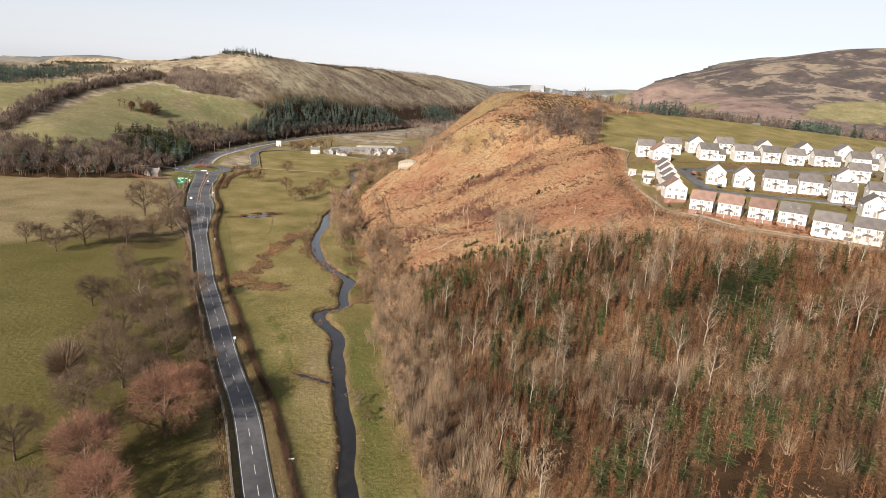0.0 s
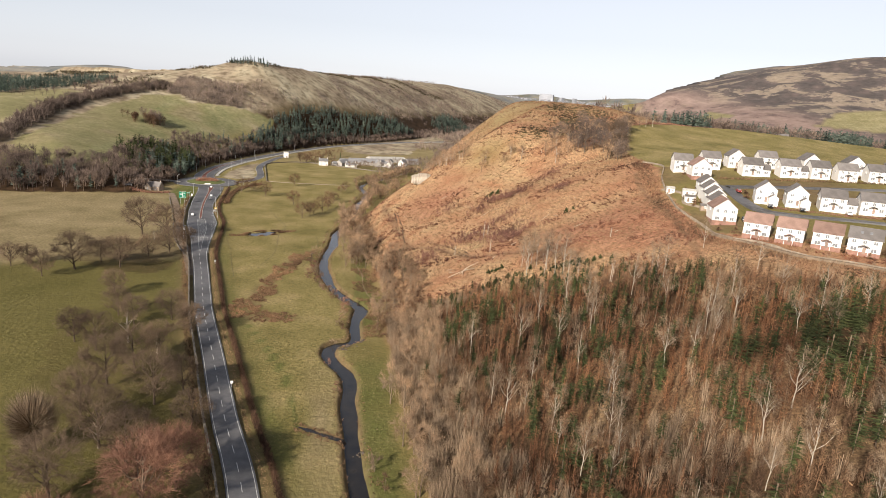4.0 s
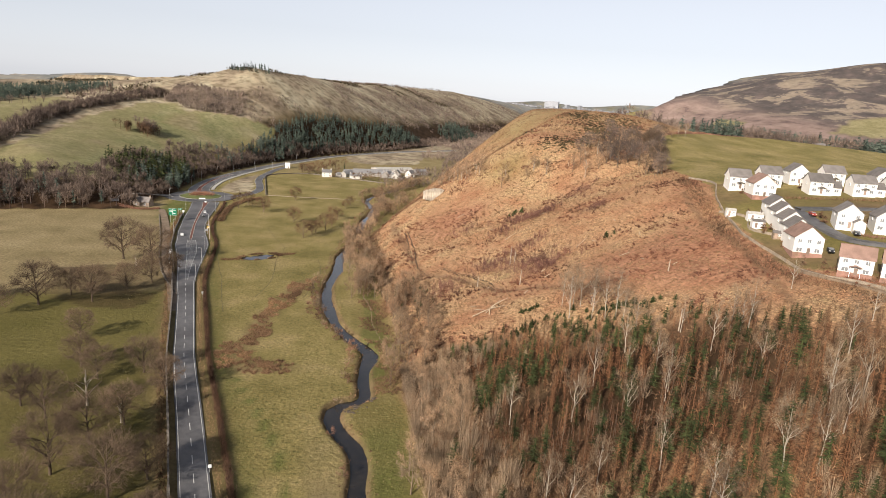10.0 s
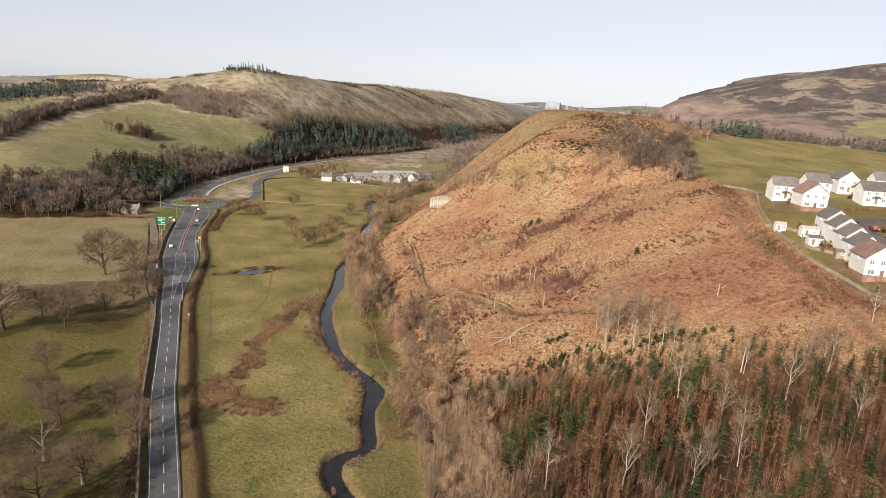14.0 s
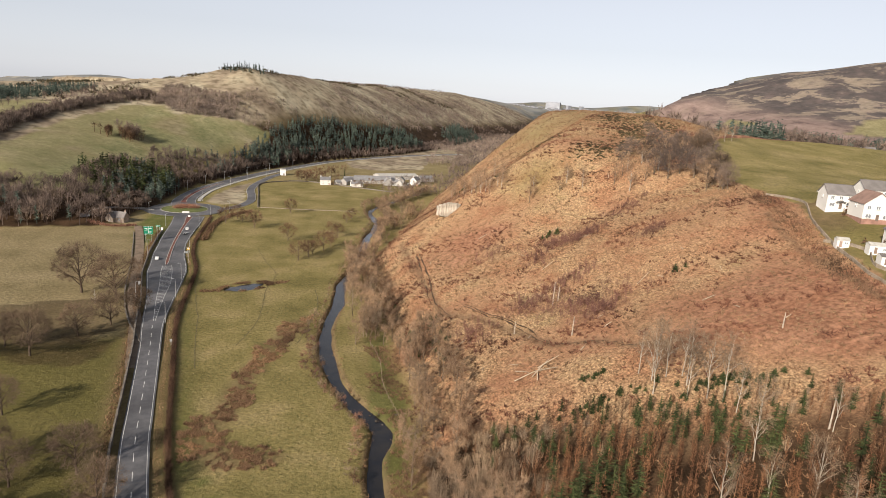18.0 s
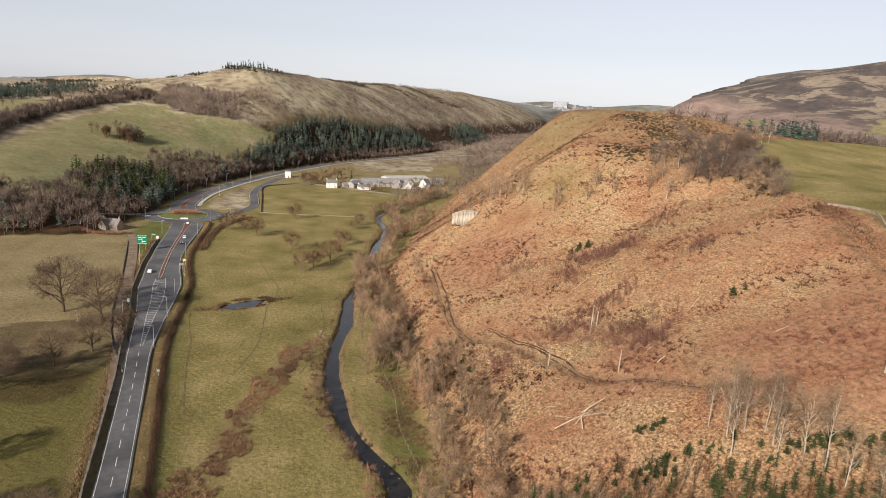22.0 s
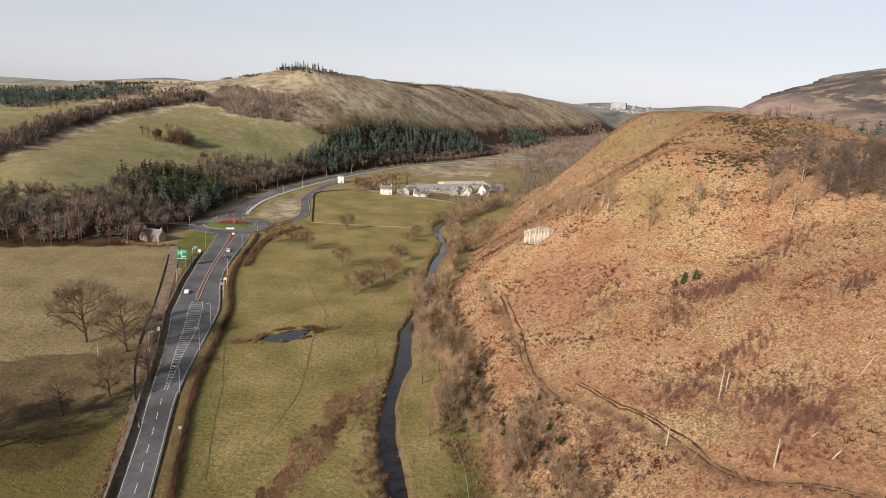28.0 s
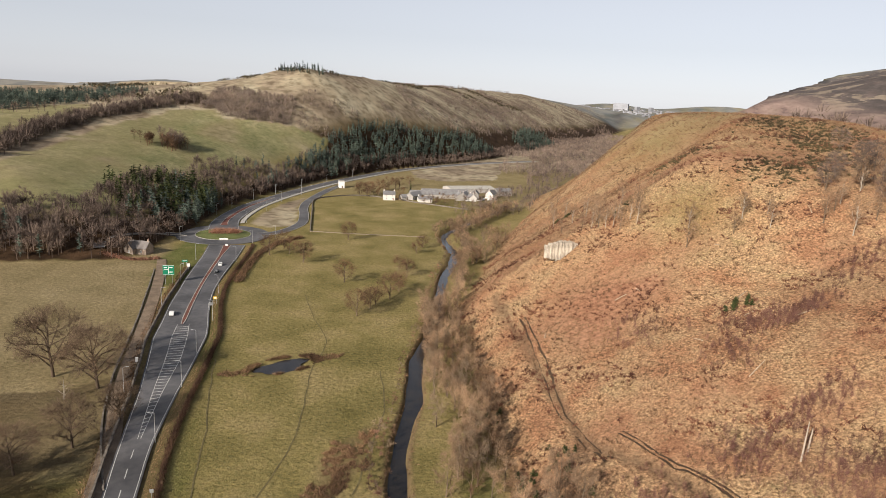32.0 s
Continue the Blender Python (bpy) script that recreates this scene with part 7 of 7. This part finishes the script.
gp = np.concatenate([patch(*q) for q in ((34, 338, 7, 10, 0, 22), (38, 322, 5, 6, 0, 10), (95, 395, 5, 3, 0, 14), (112, 318, 3, 2, 0, 5), (66, 262, 10, 3, 0, 26), (90, 250, 12, 3, -0.5, 30), (27, 353, 4, 5, 0, 14), (36, 357, 5, 4, 0, 14), (69, 275, 4, 2, 0, 9), (24, 386, 4, 5, 0, 10), (88, 476, 3, 2, 0, 5), (83, 548, 5, 6, 0, 14))])
top = np.concatenate([patch(*q) for q in ((177, 528, 22, 14, 0, 170), (172, 498, 16, 20, 0, 170), (174, 486, 14, 10, 0, 80), (198, 512, 24, 18, 0, 200), (121, 512, 10, 18, 0, 90), (132, 458, 14, 10, 0.3, 90), (141, 450, 14, 8, 0.3, 70), (160, 462, 20, 12, 0.6, 90))])
stuff("hilltop_heath", sown([tuft(440 + k, 16, 0.9, 0.3) for k in range(4)], top, 0.8 + 0.7 * rng.random(len(top)), 0.0), HEATH, "dark low heath in patches near the hilltop", "heath")
stuff("gorse_bushes", sown([spruce(1.0, 430 + k, 130, 0.5, 0.11)[1] for k in range(3)], gp, 1.0 + 1.1 * rng.random(len(gp))), NEEDLE, "dark green gorse bushes on the hillside", "gorse")

q = scattered(30000, -75, 24, 110, 640, lambda x, y: (x < hill_foot(y) - 2) & (along(x, y, STREAM)[0] > 3.4) & (along(x, y, MAIN_ROAD)[0] > 10))
m = ripple(q[:, 0], q[:, 1], 5, 71) + 0.5 * rng.normal(size=len(q)) > 0.15
stuff("meadow_tussocks", sown(tufts, q[m], 0.16 + 0.22 * rng.random(m.sum()), 0.0), TUSSOCK, "straw-tipped grass tussocks over the meadow", "grass")
d1, w1, _ = along(q[:, 0], q[:, 1], REEDS)
d2, w2, _ = along(q[:, 0], q[:, 1], REEDS_NEAR)
r = np.minimum(d1 - w1[:, 0], d2 - w2[:, 0]) + 2.0 * ripple(q[:, 0], q[:, 1], 4, 72) < 0.6
hub = q[r][ripple(q[r][:, 0], q[r][:, 1], 1.5, 73) > -0.35]
extra = np.repeat(hub, 8, axis=0) + rng.normal(size=(8 * len(hub), 2)) * 0.42
stuff("brown_rushes", sown([tuft(450 + k, 10, 1.1, 0.15) for k in range(6)], extra, 0.4 + 0.75 * rng.random(len(extra)), 0.0), RUSH, "brown rushes in a wet hollow of the meadow", "rushes")
a = rng.random(420) * 6.28
f = 1.1 + 0.35 * rng.random(420)
ring = np.stack([-40 + (7.6 * np.cos(a) - 2.7 * np.sin(a)) * f, 422 + (3.6 * np.sin(a) + 5.7 * np.cos(a)) * f], 1)
tail = np.stack([-40 + (np.linspace(-18, 18, 160)), 422 + 0.55 * np.linspace(-18, 18, 160)], 1) + rng.normal(size=(160, 2)) * 0.9
tail = tail[np.abs(tail[:, 0] + 40) > 9]
ring = ring[ripple(ring[:, 0], ring[:, 1], 1.6, 75) > 0.1]
stuff("pond_rushes", sown([tuft(460 + k, 12, 0.9, 0.13) for k in range(4)], np.concatenate([ring, ring + 0.6, tail, tail + 0.7]), 0.7 + 0.6 * rng.random(2 * (len(ring) + len(tail))), 0.0), RUSH, "brown rushes round the muddy pond", "rushes")
MUD = plain("dark_mud", (0.085, 0.055, 0.033), 0.95, 0.3, 0.5, 6)
WORN = plain("worn_grass", (0.145, 0.118, 0.054), 0.95, 0.3, 0.5, 6)
for line, w, gap, mat, name, label in (
    ([(42, 440), (42, 420), (42, 400), (41, 379), (43, 361), (45, 350)], 0.45, 0.8, MUD, "track_rut", "muddy wheel ruts across the felled slope"),
    ([(50, 358), (55, 343), (58, 338), (61, 330), (63, 322), (67, 303), (76, 294), (84, 281)], 0.5, 0.45, MUD, "track_rut", "muddy wheel ruts across the felled slope"),
    ([(-43, 498), (-36, 470), (-28, 444), (-30, 420), (-29, 395), (-29, 373), (-33, 350)], 0.16, 0, WORN, "sheep_path", "narrow worn sheep path across the meadow"),
    ([(-62, 425), (-57, 400), (-52, 379), (-48, 355), (-43, 330)], 0.16, 0, WORN, "sheep_path", "narrow worn sheep path across the meadow"),
    ([(-8, 420), (-6, 395), (-9, 372), (-12, 352)], 0.2, 0, WORN, "sheep_path", "narrow worn sheep path across the meadow"),
):
    p = curve_points(line, 0.8)
    p = p + 0.25 * np.stack([ripple(p[:, 0], p[:, 1], 2.3, 81), ripple(p[:, 1], p[:, 0], 2.9, 82)], 1)
    for k, side in enumerate((-gap, gap) if gap else (0,)):
        o = offset(p, side)
        if gap:
            w = 0.42 + 0.22 * ripple(o[:, 0], o[:, 1], 1.7, 83 + k) + 0.12 * rng.normal(size=len(o))
        tagged(new(name, ribbon(name, o, -w, w, height(o[:, 0], o[:, 1]) + 0.10, mat)), label, "track" if gap else "path", kind="structure")
east = scattered(2600, 12, 34, 255, 350, lambda x, y: (x < hill_foot(y) + 3) & (along(x, y, STREAM)[0] > 3.2) & (along(x, y, STREAM)[2] < 0) & (ripple(x, y, 3.5, 77) > -0.2))
rim = np.repeat(ditch[:, :2], 14, axis=0)
rim = rim + rng.normal(size=rim.shape) * 0.5 + np.where(rng.random((len(rim), 1)) < 0.5, -1, 1) * (0.55, 1.25)
stuff("ditch_rushes", sown([tuft(480 + k, 12, 0.8, 0.13) for k in range(3)], rim, 0.3 + 0.5 * rng.random(len(rim)), 0.0), RUSH, "brown rushes along a wet ditch", "rushes")
stuff("bank_rushes", sown([tuft(470 + k, 12, 0.9, 0.13) for k in range(4)], east, 0.5 + 0.7 * rng.random(len(east)), 0.0), RUSH, "brown rushes and dead stalks on the stream bank", "rushes")
bank = curve_points([q for q in STREAM if q[1] < 700], 0.35)
sides = np.where(rng.random(len(bank)) < 0.5, -1.0, 1.0) * (2.4 + 2.4 * rng.random(len(bank)) ** 2)
stuff("bank_grass", sown(tufts, offset(bank, sides), 0.25 + 0.6 * rng.random(len(bank)) ** 2, 0.0), RUSH, "dry grass overhanging the stream banks", "grass")
w = scattered(16000, -160, -20, 110, 380, lambda x, y: (x < np.interp(y, (100, 250, 400), (-22, -50, -84))) & (ripple(x, y, 9, 74) + 0.25 * (x + 60) / 30 > 0.05))
stuff("field_tussocks", sown(tufts, w, 0.15 + 0.25 * rng.random(len(w)), 0.0), TUSSOCK, "rough grass tussocks under the field trees", "grass")

# ---- the far town --------------------------------------------------------------
# town colours carry a blue-grey cast in place of distance haze
TOWN = plain("town_render", (0.29, 0.30, 0.325), 0.9, 0.2, 0.02, 0.2, rand=0.4)
TOWN_ROOF = plain("town_roofs", (0.27, 0.265, 0.275), 0.9, 0.2, 0.02, 0.2, rand=0.3)
for k in range(260):
    x, y = float(rng.uniform(1000, 2250)), float(rng.uniform(3500, 4440))
    a, b, h = float(rng.uniform(9, 24)), float(rng.uniform(8, 12)), float(rng.uniform(4, 7))
    if k < 4:
        x, y, a, b, h = (1385, 4300, 92, 40, 42) if k == 0 else (1330 + 90 * k, 4350, 30, 20, 26)
    e = empty("town_building", "distant pale town building", "building", "far town")
    part("wall", gable_body(bmesh.new(), -a / 2, a / 2, -b / 2, b / 2, -10, h, h + (0.3 if k < 4 else 4)), TOWN, e)
    part("roof", pitched(bmesh.new(), -a / 2, a / 2, -b / 2, b / 2, h, h + (0.3 if k < 4 else 4), 0.5, 0.4), TOWN_ROOF, e)
    e.matrix_basis = pose(x, y, at_ground(x, y), 0, 0, float(rng.uniform(0, 180)))
